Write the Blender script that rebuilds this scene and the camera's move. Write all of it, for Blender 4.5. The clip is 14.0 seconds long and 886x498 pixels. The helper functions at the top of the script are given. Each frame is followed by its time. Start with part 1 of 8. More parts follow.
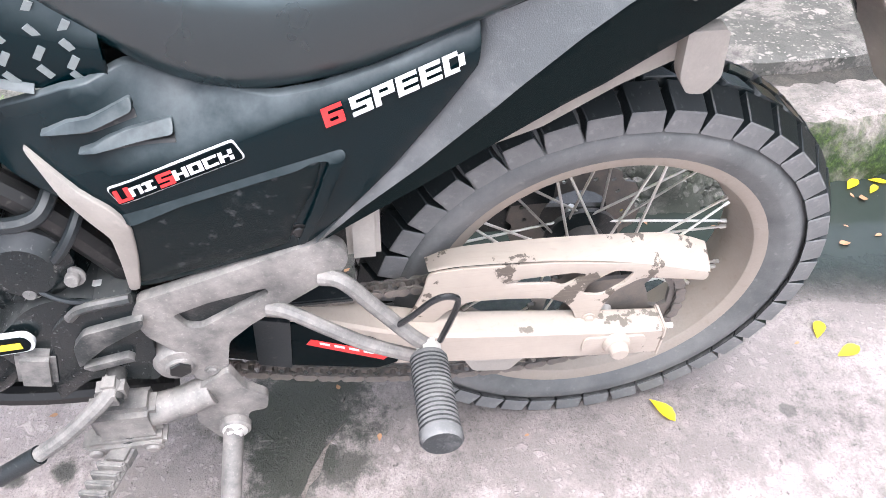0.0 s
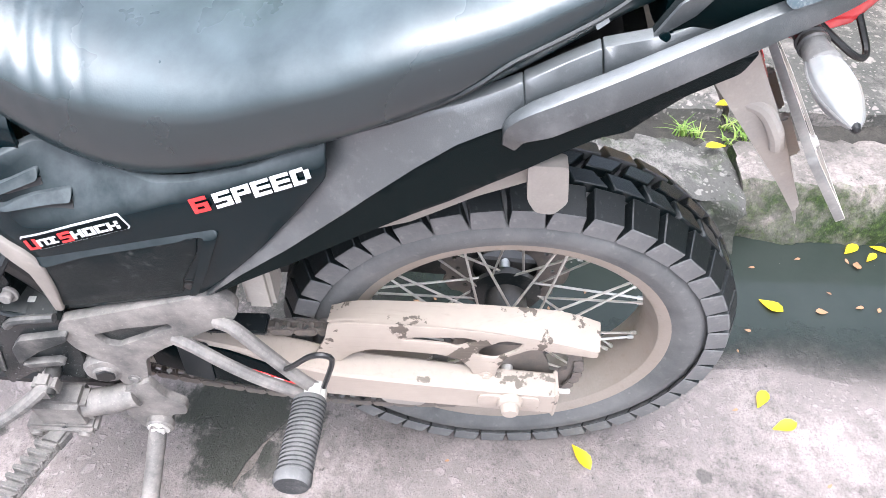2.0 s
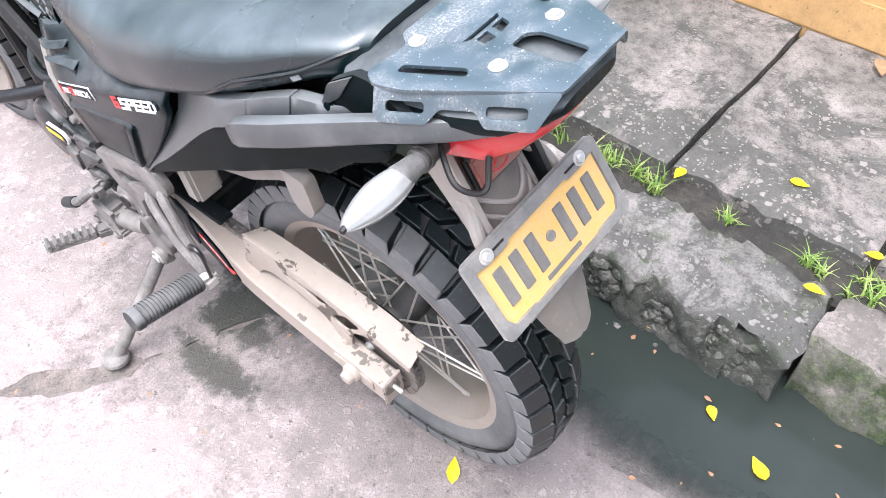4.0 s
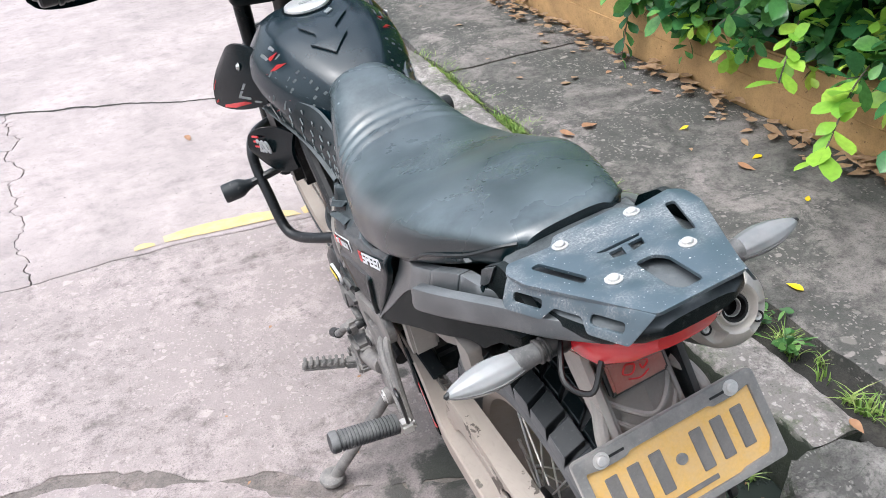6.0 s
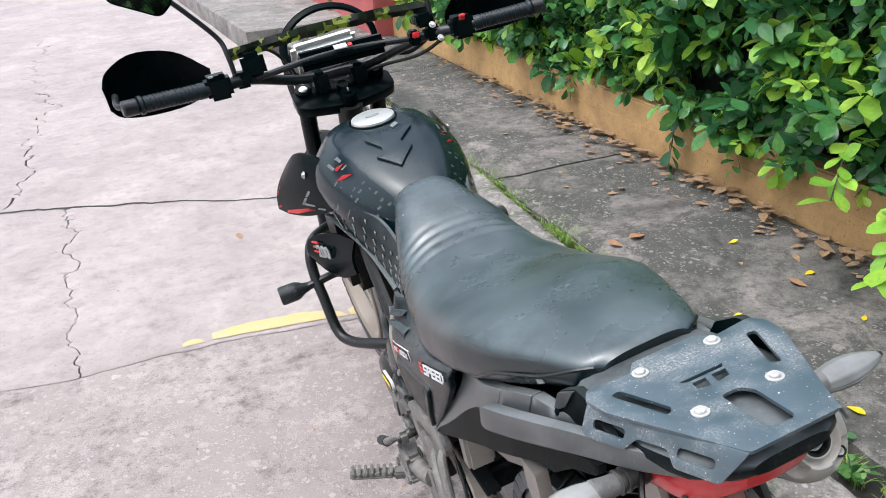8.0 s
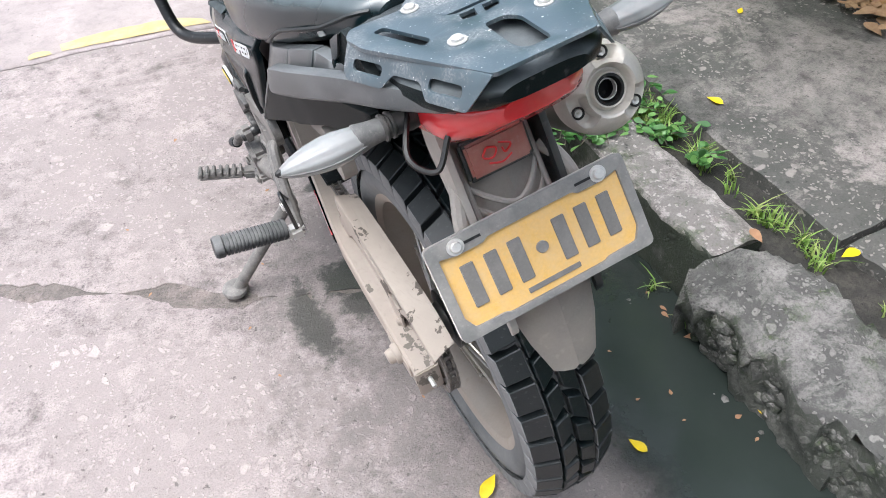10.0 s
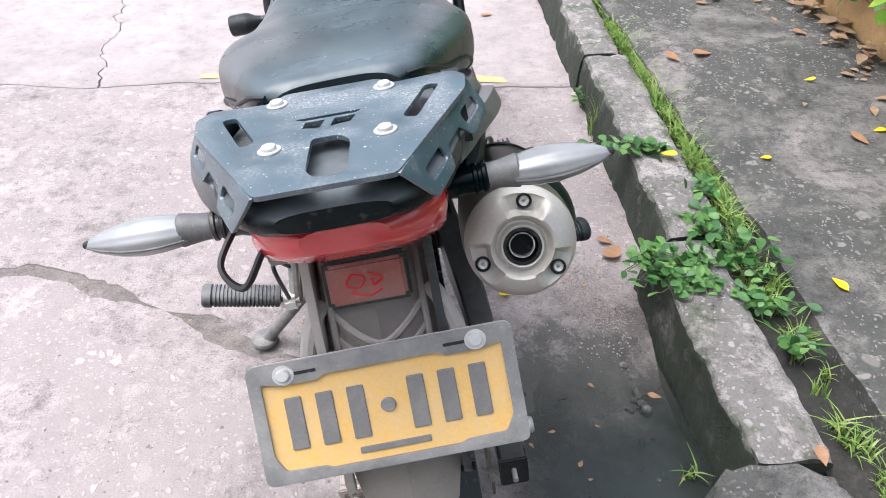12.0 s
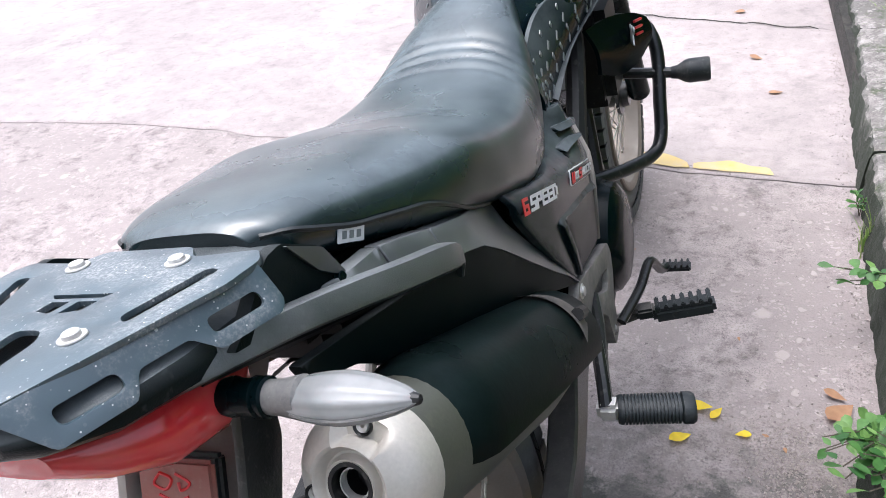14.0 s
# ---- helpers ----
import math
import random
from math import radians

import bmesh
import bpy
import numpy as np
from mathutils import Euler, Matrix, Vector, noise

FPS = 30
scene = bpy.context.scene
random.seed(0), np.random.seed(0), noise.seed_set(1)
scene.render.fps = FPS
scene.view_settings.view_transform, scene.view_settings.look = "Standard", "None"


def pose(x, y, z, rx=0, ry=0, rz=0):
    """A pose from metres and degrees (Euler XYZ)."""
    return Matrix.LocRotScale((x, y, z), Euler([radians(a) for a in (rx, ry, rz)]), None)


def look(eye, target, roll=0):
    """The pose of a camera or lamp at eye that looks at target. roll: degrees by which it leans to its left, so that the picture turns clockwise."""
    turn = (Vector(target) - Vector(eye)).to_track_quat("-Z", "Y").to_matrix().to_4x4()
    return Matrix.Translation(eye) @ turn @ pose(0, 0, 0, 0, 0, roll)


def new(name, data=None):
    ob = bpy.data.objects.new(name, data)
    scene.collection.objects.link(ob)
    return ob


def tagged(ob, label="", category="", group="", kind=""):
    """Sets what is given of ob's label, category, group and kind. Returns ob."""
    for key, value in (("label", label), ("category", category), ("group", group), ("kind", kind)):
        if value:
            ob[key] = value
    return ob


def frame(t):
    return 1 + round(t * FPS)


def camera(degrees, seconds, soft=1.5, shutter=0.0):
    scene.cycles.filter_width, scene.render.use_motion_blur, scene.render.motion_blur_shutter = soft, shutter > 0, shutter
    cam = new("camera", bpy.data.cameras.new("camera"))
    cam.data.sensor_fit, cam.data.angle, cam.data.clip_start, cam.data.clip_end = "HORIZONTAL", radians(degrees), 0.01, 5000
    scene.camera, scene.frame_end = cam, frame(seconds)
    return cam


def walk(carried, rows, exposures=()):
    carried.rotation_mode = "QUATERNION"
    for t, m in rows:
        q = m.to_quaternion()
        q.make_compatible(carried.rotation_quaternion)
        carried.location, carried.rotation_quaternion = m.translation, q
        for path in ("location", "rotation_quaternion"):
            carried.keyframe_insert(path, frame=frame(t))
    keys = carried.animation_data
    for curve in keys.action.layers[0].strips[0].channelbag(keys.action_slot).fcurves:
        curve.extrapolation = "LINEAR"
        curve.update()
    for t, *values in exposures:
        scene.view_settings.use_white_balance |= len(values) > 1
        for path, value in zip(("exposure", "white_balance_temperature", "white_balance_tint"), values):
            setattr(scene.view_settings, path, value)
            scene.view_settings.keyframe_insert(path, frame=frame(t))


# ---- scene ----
cam = camera(58.36, 14.0, soft=0.9)
PATH = [
    (0, -0.8231, 0.3183, 1.0191, 49.60, -0.35, -98.31),
    (0.5, -0.8288, 0.2379, 0.9707, 48.76, 0.05, -97.77),
    (1, -0.8275, 0.1900, 0.9669, 49.20, 0.22, -97.23),
    (1.5, -0.8309, 0.1599, 1.0941, 49.70, 0.08, -93.96),
    (2, -0.8098, 0.0913, 1.1738, 46.09, -1.42, -88.39),
    (2.5, -0.7847, -0.0216, 1.2374, 44.94, -2.03, -79.47),
    (3, -0.7479, -0.2303, 1.2789, 44.08, -2.65, -70.24),
    (3.2, -0.7366, -0.3174, 1.2978, 43.59, -2.16, -65.85),
    (5.3, -0.5089, -0.7033, 1.3437, 47.93, 1.37, -32.22),
    (5.5, -0.5119, -0.7111, 1.3494, 49.73, 2.40, -30.22),
    (6, -0.5336, -0.7127, 1.3702, 57.01, 4.15, -25.06),
    (6.5, -0.5494, -0.7004, 1.3885, 63.52, 4.56, -22.02),
    (7, -0.5590, -0.6957, 1.3941, 66.57, 4.41, -21.01),
    (7.5, -0.5672, -0.6922, 1.3978, 67.41, 4.29, -20.88),
    (8, -0.5733, -0.6900, 1.3966, 64.34, 3.71, -22.06),
    (8.5, -0.5785, -0.7064, 1.3474, 55.76, 2.66, -25.21),
    (9, -0.5573, -0.7196, 1.3049, 48.76, 1.23, -29.48),
    (9.2, -0.5466, -0.7129, 1.2819, 47.46, 0.82, -30.39),
    (11.3, -0.2660, -0.7957, 1.2790, 43.83, 2.13, -15.00),
    (11.5, -0.2613, -0.7652, 1.2552, 46.60, -1.52, -13.92),
    (12, -0.1146, -0.7173, 1.2467, 50.73, -0.66, -6.85),
    (12.5, 0.0964, -0.6950, 1.2477, 53.75, 3.49, 3.66),
    (13, 0.1760, -0.6769, 1.2312, 54.89, 6.37, 10.14),
    (13.5, 0.1935, -0.5763, 1.2240, 54.25, 6.61, 11.35),
    (14, 0.2280, -0.4803, 1.2169, 55.50, 7.30, 17.19),
]
walk(cam, [(t, pose(x, y, z, rx, ry, rz)) for t, x, y, z, rx, ry, rz in PATH],
     [(0, 2.0, 6000, 12), (1, 1.90, 6000, 12), (2, 1.93, 5950, 12), (3, 1.92, 5980, 14), (5.5, 1.27, 6020, 10), (7.3, 0.88, 6060, 8), (9, 1.10, 6060, 8), (12, 1.24, 5980, 11), (13, 1.14, 5980, 12), (14, 1.25, 5980, 12)])

# ---- light ----
world = bpy.data.worlds.new("overcast_sky")
world.use_nodes = True
scene.world = world
_n = world.node_tree.nodes
_sky = _n.new("ShaderNodeTexSky")
_sky.sky_type, _sky.sun_disc = "NISHITA", False
_sky.sun_elevation, _sky.sun_rotation = radians(70), radians(-83)
_sky.air_density, _sky.dust_density, _sky.ozone_density = 1.0, 6.0, 1.0
_grey = _n.new("ShaderNodeHueSaturation")
_grey.inputs["Saturation"].default_value = 0.46
world.node_tree.links.new(_sky.outputs[0], _grey.inputs["Color"])
world.node_tree.links.new(_grey.outputs[0], _n["Background"].inputs[0])
_n["Background"].inputs[1].default_value = 0.15

sun = new("sun", bpy.data.lights.new("sun", "SUN"))
sun.data.energy, sun.data.angle, sun.data.color = 0.7, radians(75), (1.0, 0.99, 0.98)
sun.matrix_world = look((-3.5, 0.4, 10.0), (0, 0, 0))


# ---- materials ----
def ramp(nt, fac, stops):
    r = nt.nodes.new("ShaderNodeValToRGB")
    el = r.color_ramp.elements
    while len(el) < len(stops):
        el.new(0.5)
    for e, (p, c) in zip(el, stops):
        e.position = p
        e.color = c if len(c) == 4 else (*c, 1)
    nt.links.new(fac, r.inputs[0])
    return r.outputs[0]


def noise_tex(nt, scale, detail=4, rough=0.55, vec=None, dist=0.0):
    n = nt.nodes.new("ShaderNodeTexNoise")
    n.inputs["Scale"].default_value, n.inputs["Detail"].default_value = scale, detail
    n.inputs["Roughness"].default_value, n.inputs["Distortion"].default_value = rough, dist
    if vec is not None:
        nt.links.new(vec, n.inputs["Vector"])
    return n.outputs["Fac"]


def mixc(nt, fac, a, b, mode="MIX"):
    m = nt.nodes.new("ShaderNodeMix")
    m.data_type, m.blend_type = "RGBA", mode
    for sock, val in ((m.inputs[0], fac), (m.inputs[6], a), (m.inputs[7], b)):
        if hasattr(val, "links"):
            nt.links.new(val, sock)
        elif isinstance(val, (int, float)):
            sock.default_value = val
        else:
            sock.default_value = (*val, 1)
    return m.outputs[2]


def bumped(nt, bsdf, height, strength, distance):
    b = nt.nodes.new("ShaderNodeBump")
    b.inputs["Strength"].default_value, b.inputs["Distance"].default_value = strength, distance
    nt.links.new(height, b.inputs["Height"])
    nt.links.new(b.outputs[0], bsdf.inputs["Normal"])
    return b


def blank(name):
    m = bpy.data.materials.new(name)
    m.use_nodes = True
    nt = m.node_tree
    bsdf = nt.nodes["Principled BSDF"]
    co = nt.nodes.new("ShaderNodeTexCoord").outputs["Object"]
    return m, nt, bsdf, co


def stuff(name, base, rough=0.5, metal=0.0, ior=1.5, dust=None, dust_amt=0.0, dust_scale=9.0, grain=300.0, bump=0.1,
          bump_d=0.001, vary=0.15, spec=0.5, coat=0.0, dust_sheen=None):
    """A worn surface: base colour with small and large variation, dust or mud in patches or lying on top with painted
    sky sheen, fine relief.
    """
    m, nt, bsdf, co = blank(name)
    big = noise_tex(nt, dust_scale * 0.5, 5, 0.6, co)
    fine = noise_tex(nt, grain, 3, 0.6, co)
    lo = tuple(c * (1 - vary) for c in base)
    hi = tuple(min(1, c * (1 + vary)) for c in base)
    col = mixc(nt, fine, lo, hi)
    if dust:
        patch = ramp(nt, noise_tex(nt, dust_scale, 8, 0.68, co), [(max(0, 0.62 - 0.5 * dust_amt), (0, 0, 0)), (min(1, 0.9 - 0.25 * dust_amt), (1, 1, 1))])
        speck = ramp(nt, noise_tex(nt, dust_scale * 12, 2, 0.5, co), [(0.62, (0, 0, 0)), (0.74, (1, 1, 1))])
        amt = mixc(nt, 0.35, patch, speck, "ADD")
        k = nt.nodes.new("ShaderNodeMath")
        k.operation = "MULTIPLY"
        k.inputs[1].default_value = min(1.0, 0.35 + dust_amt * 0.6)
        k.use_clamp = True
        nt.links.new(amt, k.inputs[0])
        col = mixc(nt, k.outputs[0], col, dust)
        rr = nt.nodes.new("ShaderNodeMapRange")
        rr.inputs[3].default_value, rr.inputs[4].default_value = rough, min(0.95, rough + 0.4)
        nt.links.new(k.outputs[0], rr.inputs[0])
        nt.links.new(rr.outputs[0], bsdf.inputs["Roughness"])
    else:
        rr = nt.nodes.new("ShaderNodeMapRange")
        rr.inputs[3].default_value, rr.inputs[4].default_value = max(0.02, rough - 0.08), min(1, rough + 0.1)
        nt.links.new(big, rr.inputs[0])
        nt.links.new(rr.outputs[0], bsdf.inputs["Roughness"])
    # faces turned up go paler: lying dust, with sky sheen put into the colour
    if dust_sheen:
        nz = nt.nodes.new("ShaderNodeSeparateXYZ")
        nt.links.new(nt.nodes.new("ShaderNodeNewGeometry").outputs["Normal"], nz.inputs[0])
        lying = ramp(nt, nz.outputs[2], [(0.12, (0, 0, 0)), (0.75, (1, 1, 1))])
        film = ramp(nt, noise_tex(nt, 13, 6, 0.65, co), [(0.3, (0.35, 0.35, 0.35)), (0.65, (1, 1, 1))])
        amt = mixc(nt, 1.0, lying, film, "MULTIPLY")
        col = mixc(nt, mixc(nt, 1.0, amt, (dust_sheen[3],) * 3, "MULTIPLY"), col, dust_sheen[:3])
    nt.links.new(col, bsdf.inputs["Base Color"])
    bsdf.inputs["Metallic"].default_value = metal
    bsdf.inputs["Specular IOR Level"].default_value = spec
    bsdf.inputs["IOR"].default_value = ior
    bsdf.inputs["Coat Weight"].default_value = coat
    if bump:
        bumped(nt, bsdf, fine, bump, bump_d)
    return m


MUD = (0.36, 0.30, 0.25)
DUSTC = (0.30, 0.27, 0.245)
black_gloss = stuff("black_gloss_plastic", (0.0015, 0.0045, 0.0055), 0.2, ior=1.13, bump=0.02, spec=0.5)
black_satin = stuff("black_satin_plastic", (0.0008, 0.0050, 0.0060), 0.26, ior=1.24, bump=0.03, spec=0.4)
shield_black = stuff("scratched_black_heat_shield", (0.0010, 0.0050, 0.0048), 0.28, ior=1.24, spec=0.35, grain=160, bump=0.12, dust_sheen=(0.12, 0.19, 0.19, 0.15))
# the crown's pale tint is a painted bluish sheen
tank_black = stuff("black_tank_paint", (0.001, 0.0095, 0.0145), 0.20, ior=1.5, bump=0.02, spec=0.5, dust_sheen=(0.13, 0.155, 0.17, 0.10))
# folds turned up are paled by dust haze and painted highlight
panel_black = stuff("worn_black_side_panel", (0.0003, 0.0065, 0.0085), 0.22, ior=1.34, bump=0.03, spec=0.36, dust_sheen=(0.33, 0.365, 0.38, 0.30))
black_grain = stuff("black_grained_plastic", (0.001, 0.0055, 0.0065), 0.32, ior=1.3, spec=0.4, dust_sheen=(0.28, 0.30, 0.31, 0.5), dust=(0.25, 0.25, 0.25), dust_amt=0.03, dust_scale=8, grain=900, bump=0.3)
tail_grain = stuff("grained_black_tail_plastic", (0.0015, 0.0055, 0.0060), 0.40, ior=1.24, spec=0.22, dust_sheen=(0.25, 0.26, 0.26, 0.16), grain=900, bump=0.35)
# paler twin of the tail plastic for lit facets: dust plus sky sheen
tail_dust_sheen = stuff("dusty_sheen_tail_plastic", (0.020, 0.026, 0.028), 0.30, ior=1.8, spec=0.65, dust_sheen=(0.36, 0.375, 0.38, 0.36), dust=(0.20, 0.20, 0.20), dust_amt=0.26, dust_scale=16, grain=800, bump=0.4, vary=0.55)
black_dark = stuff("black_shadowed_parts", (0.006, 0.006, 0.006), 0.5, dust=DUSTC, dust_amt=0.03)
# the seat's pale top film stands in for reflected sky
vinyl = stuff("seat_vinyl", (0.0010, 0.0100, 0.0125), 0.27, ior=1.62, spec=0.66, dust_sheen=(0.27, 0.33, 0.35, 0.28), grain=420, bump=0.16, bump_d=0.0006)
vinyl_side = stuff("seat_side_vinyl", (0.006, 0.009, 0.0095), 0.42, ior=1.6, dust=DUSTC, dust_amt=0.05, dust_scale=12, grain=520, bump=0.3, bump_d=0.0006)
bar_paint = stuff("black_bar_paint", (0.012, 0.013, 0.014), 0.3, dust=DUSTC, dust_amt=0.06)
rubber = stuff("black_rubber", (0.010, 0.014, 0.016), 0.5, dust=DUSTC, dust_amt=0.05, grain=500, bump=0.3)
grip_rubber = stuff("clean_black_grip_rubber", (0.004, 0.010, 0.013), 0.38, grain=500, bump=0.3)
tyre_side = stuff("dusty_tyre_sidewall", (0.075, 0.079, 0.080), 0.7, dust=(0.225, 0.22, 0.215), dust_amt=0.6, dust_scale=9, grain=500, bump=0.3)
tyre_tread = stuff("tyre_tread_rubber", (0.004, 0.008, 0.009), 0.32, dust=DUSTC, dust_amt=0.03, dust_scale=24, grain=600, bump=0.4)
tyre_flank = stuff("dusty_tyre_flank_rubber", (0.075, 0.078, 0.080), 0.65, dust=(0.27, 0.265, 0.26), dust_amt=0.5, dust_scale=8, grain=500, bump=0.3)
dusty_rubber = stuff("dusty_black_rubber", (0.02, 0.023, 0.025), 0.5, dust_sheen=(0.42, 0.41, 0.40, 0.35), dust=(0.33, 0.32, 0.31), dust_amt=0.2, dust_scale=22, grain=500, bump=0.3)
tyre_shoulder = stuff("dusty_tyre_shoulder_rubber", (0.008, 0.011, 0.012), 0.42, dust=(0.20, 0.195, 0.19), dust_amt=0.12, dust_scale=14, grain=500, bump=0.3)
pale_mud = stuff("pale_mud_crust", (0.10, 0.098, 0.094), 0.8, dust=(0.38, 0.35, 0.325), dust_amt=0.5, dust_scale=38, grain=200, bump=0.5)
engine_black = stuff("glossy_black_engine_paint", (0.004, 0.008, 0.009), 0.24, ior=1.45, dust=(0.30, 0.275, 0.255), dust_amt=0.06, dust_scale=18, dust_sheen=(0.30, 0.29, 0.28, 0.20), grain=300, bump=0.2)
muddy_black = stuff("mud_streaked_black_paint", (0.014, 0.019, 0.020), 0.4, dust=(0.34, 0.31, 0.29), dust_amt=0.36, dust_scale=26, dust_sheen=(0.34, 0.32, 0.30, 0.4), grain=300, bump=0.3)
grey_mud = stuff("mud_coated_grey_metal", (0.10, 0.097, 0.093), 0.5, metal=0.1, dust=(0.42, 0.385, 0.355), dust_amt=0.58, dust_scale=26, grain=350, bump=0.3)
dark_mud = stuff("mud_coated_dark_metal", (0.007, 0.0105, 0.0115), 0.28, metal=0.0, dust=(0.26, 0.235, 0.215), dust_amt=0.14, dust_sheen=(0.32, 0.29, 0.27, 0.32), dust_scale=16, grain=350, bump=0.3)
fender_mud = stuff("mud_coated_plastic", (0.27, 0.255, 0.235), 0.7, dust=(0.46, 0.41, 0.36), dust_amt=0.7, dust_scale=7, grain=350, bump=0.25)
flap_mud = stuff("mud_coated_grey_flap", (0.20, 0.185, 0.17), 0.7, dust=(0.36, 0.315, 0.275), dust_amt=0.6, dust_scale=9, grain=350, bump=0.25)
chain_metal = stuff("dusty_chain_steel", (0.17, 0.16, 0.15), 0.42, metal=0.6, dust=MUD, dust_amt=0.42, dust_scale=40)
rim_metal = stuff("muddy_rim_aluminium", (0.32, 0.285, 0.25), 0.45, metal=0.3, dust=(0.29, 0.24, 0.20), dust_amt=0.8, dust_scale=7)
spoke_metal = stuff("spoke_steel", (0.62, 0.6, 0.56), 0.35, metal=0.7, dust=MUD, dust_amt=0.4, dust_scale=30)
steel = stuff("bright_steel", (0.7, 0.68, 0.66), 0.28, metal=0.9, dust=MUD, dust_amt=0.1, dust_scale=30)
zinc = stuff("dull_zinc", (0.6, 0.59, 0.57), 0.45, metal=0.5, dust=MUD, dust_amt=0.3, dust_scale=30)
muffler_metal = stuff("dusty_muffler_steel", (0.085, 0.088, 0.072), 0.40, metal=0.3, dust=(0.27, 0.24, 0.18), dust_amt=0.25, dust_scale=6, bump=0.1)
cap_metal = stuff("dusty_cast_end_cap", (0.52, 0.49, 0.44), 0.40, metal=0.25, dust=(0.55, 0.50, 0.43), dust_amt=0.5, dust_scale=9)
red_paint = stuff("red_sticker", (0.62, 0.03, 0.03), 0.4, vary=0.05, bump=0)
white_ink = stuff("white_sticker", (0.66, 0.66, 0.66), 0.4, vary=0.04, bump=0)
silver_ink = stuff("silver_decal", (0.38, 0.4, 0.4), 0.35, metal=0.3, vary=0.1, bump=0)
grey_ink = stuff("grey_decal", (0.17, 0.19, 0.19), 0.4, vary=0.2, bump=0)
red_switch = stuff("red_switch", (0.75, 0.04, 0.05), 0.35, vary=0.05, bump=0)
yellow_label = stuff("yellow_label", (0.75, 0.55, 0.03), 0.4, vary=0.05, bump=0)
plate_yellow = stuff("yellow_plate_paint", (0.68, 0.41, 0.11), 0.5, dust=(0.58, 0.44, 0.27), dust_amt=0.55, dust_scale=34)
plate_frame_m = stuff("dusty_grey_plate_frame", (0.16, 0.158, 0.152), 0.6, dust=(0.40, 0.375, 0.345), dust_amt=0.45, dust_scale=22)
plate_ink = stuff("dusty_black_plate_print", (0.155, 0.148, 0.138), 0.6, dust=(0.3, 0.28, 0.26), dust_amt=0.3, dust_scale=50)
for _m in (plate_yellow, plate_ink, plate_frame_m):
    # fine dust that brightens at a flat angle
    _p = _m.node_tree.nodes["Principled BSDF"]
    _p.inputs["Sheen Weight"].default_value, _p.inputs["Sheen Roughness"].default_value = 1.0, 0.3
    _p.inputs["Sheen Tint"].default_value = (0.95, 0.90, 0.82, 1)
cap_silver = stuff("tank_cap_silver", (0.72, 0.72, 0.71), 0.3, metal=0.6, bump=0.03)
reflector_red = stuff("dusty_red_reflector", (0.30, 0.08, 0.06), 0.3, dust=(0.38, 0.28, 0.235), dust_amt=0.6, dust_scale=12)


def spotted(name, base, dark, spots, sparse=0.0):
    """Mud-coated beige plastic with dark flaked patches of irregular outline."""
    m, nt, bsdf, co = blank(name)
    col = mixc(nt, noise_tex(nt, 26, 6, 0.65, co), tuple(c * 0.84 for c in base), tuple(min(1, c * 1.12) for c in base))
    ragged = noise_tex(nt, 90, 4, 0.7, co)
    lump = noise_tex(nt, spots, 3, 0.6, co)
    s = nt.nodes.new("ShaderNodeMath")
    s.operation = "MULTIPLY_ADD"
    s.inputs[1].default_value = 0.3
    nt.links.new(ragged, s.inputs[0])
    nt.links.new(lump, s.inputs[2])
    mask = ramp(nt, s.outputs[0], [(0.75 + sparse, (0, 0, 0)), (0.768 + sparse, (1, 1, 1))])
    col = mixc(nt, mask, col, dark)
    scr = nt.nodes.new("ShaderNodeMapping")
    scr.inputs["Scale"].default_value = (40, 3, 260)
    nt.links.new(co, scr.inputs[0])
    fine = noise_tex(nt, 4, 4, 0.6, scr.outputs[0])
    col = mixc(nt, ramp(nt, fine, [(0.55, (0, 0, 0)), (0.75, (0.4, 0.4, 0.4))]), col, tuple(c * 0.7 for c in base))
    nt.links.new(col, bsdf.inputs["Base Color"])
    bsdf.inputs["Roughness"].default_value = 0.68
    bumped(nt, bsdf, ragged, 0.25, 0.001)
    return m


guard_mud = spotted("beige_mud_chain_guard", (0.385, 0.33, 0.28), (0.10, 0.082, 0.066), 17)
arm_mud = spotted("beige_mud_swingarm", (0.38, 0.325, 0.278), (0.15, 0.13, 0.11), 13, 0.05)


def flecked(name, base, dust, rough):
    """Scuffed dark paint with dust in patches, fine grit and a few pale splashes."""
    m, nt, bsdf, co = blank(name)
    col = mixc(nt, noise_tex(nt, 9, 6, 0.7, co), tuple(c * 0.7 for c in base), tuple(c * 1.5 for c in base))
    film = ramp(nt, noise_tex(nt, 16, 7, 0.72, co), [(0.46, (0, 0, 0)), (0.68, (0.7, 0.7, 0.7))])
    grit = ramp(nt, noise_tex(nt, 420, 3, 0.7, co), [(0.45, (0.15, 0.15, 0.15)), (0.62, (1, 1, 1))])
    col = mixc(nt, mixc(nt, 1.0, film, grit, "MULTIPLY"), col, dust)
    for scale, size, keep in ((70, 0.13, 0.90), (190, 0.22, 0.86), (420, 0.26, 0.80)):
        v = nt.nodes.new("ShaderNodeTexVoronoi")
        v.inputs["Scale"].default_value = scale
        nt.links.new(co, v.inputs["Vector"])
        dot = ramp(nt, v.outputs["Distance"], [(size * 0.7, (1, 1, 1)), (size, (0, 0, 0))])
        some = ramp(nt, v.outputs["Color"], [(keep, (0, 0, 0)), (keep + 0.03, (1, 1, 1))])
        col = mixc(nt, mixc(nt, 1.0, dot, some, "MULTIPLY"), col, tuple(min(0.7, c * 1.4) for c in dust))
    nt.links.new(col, bsdf.inputs["Base Color"])
    rr = nt.nodes.new("ShaderNodeMapRange")
    rr.inputs[3].default_value, rr.inputs[4].default_value = rough, 0.75
    nt.links.new(film, rr.inputs[0])
    nt.links.new(rr.outputs[0], bsdf.inputs["Roughness"])
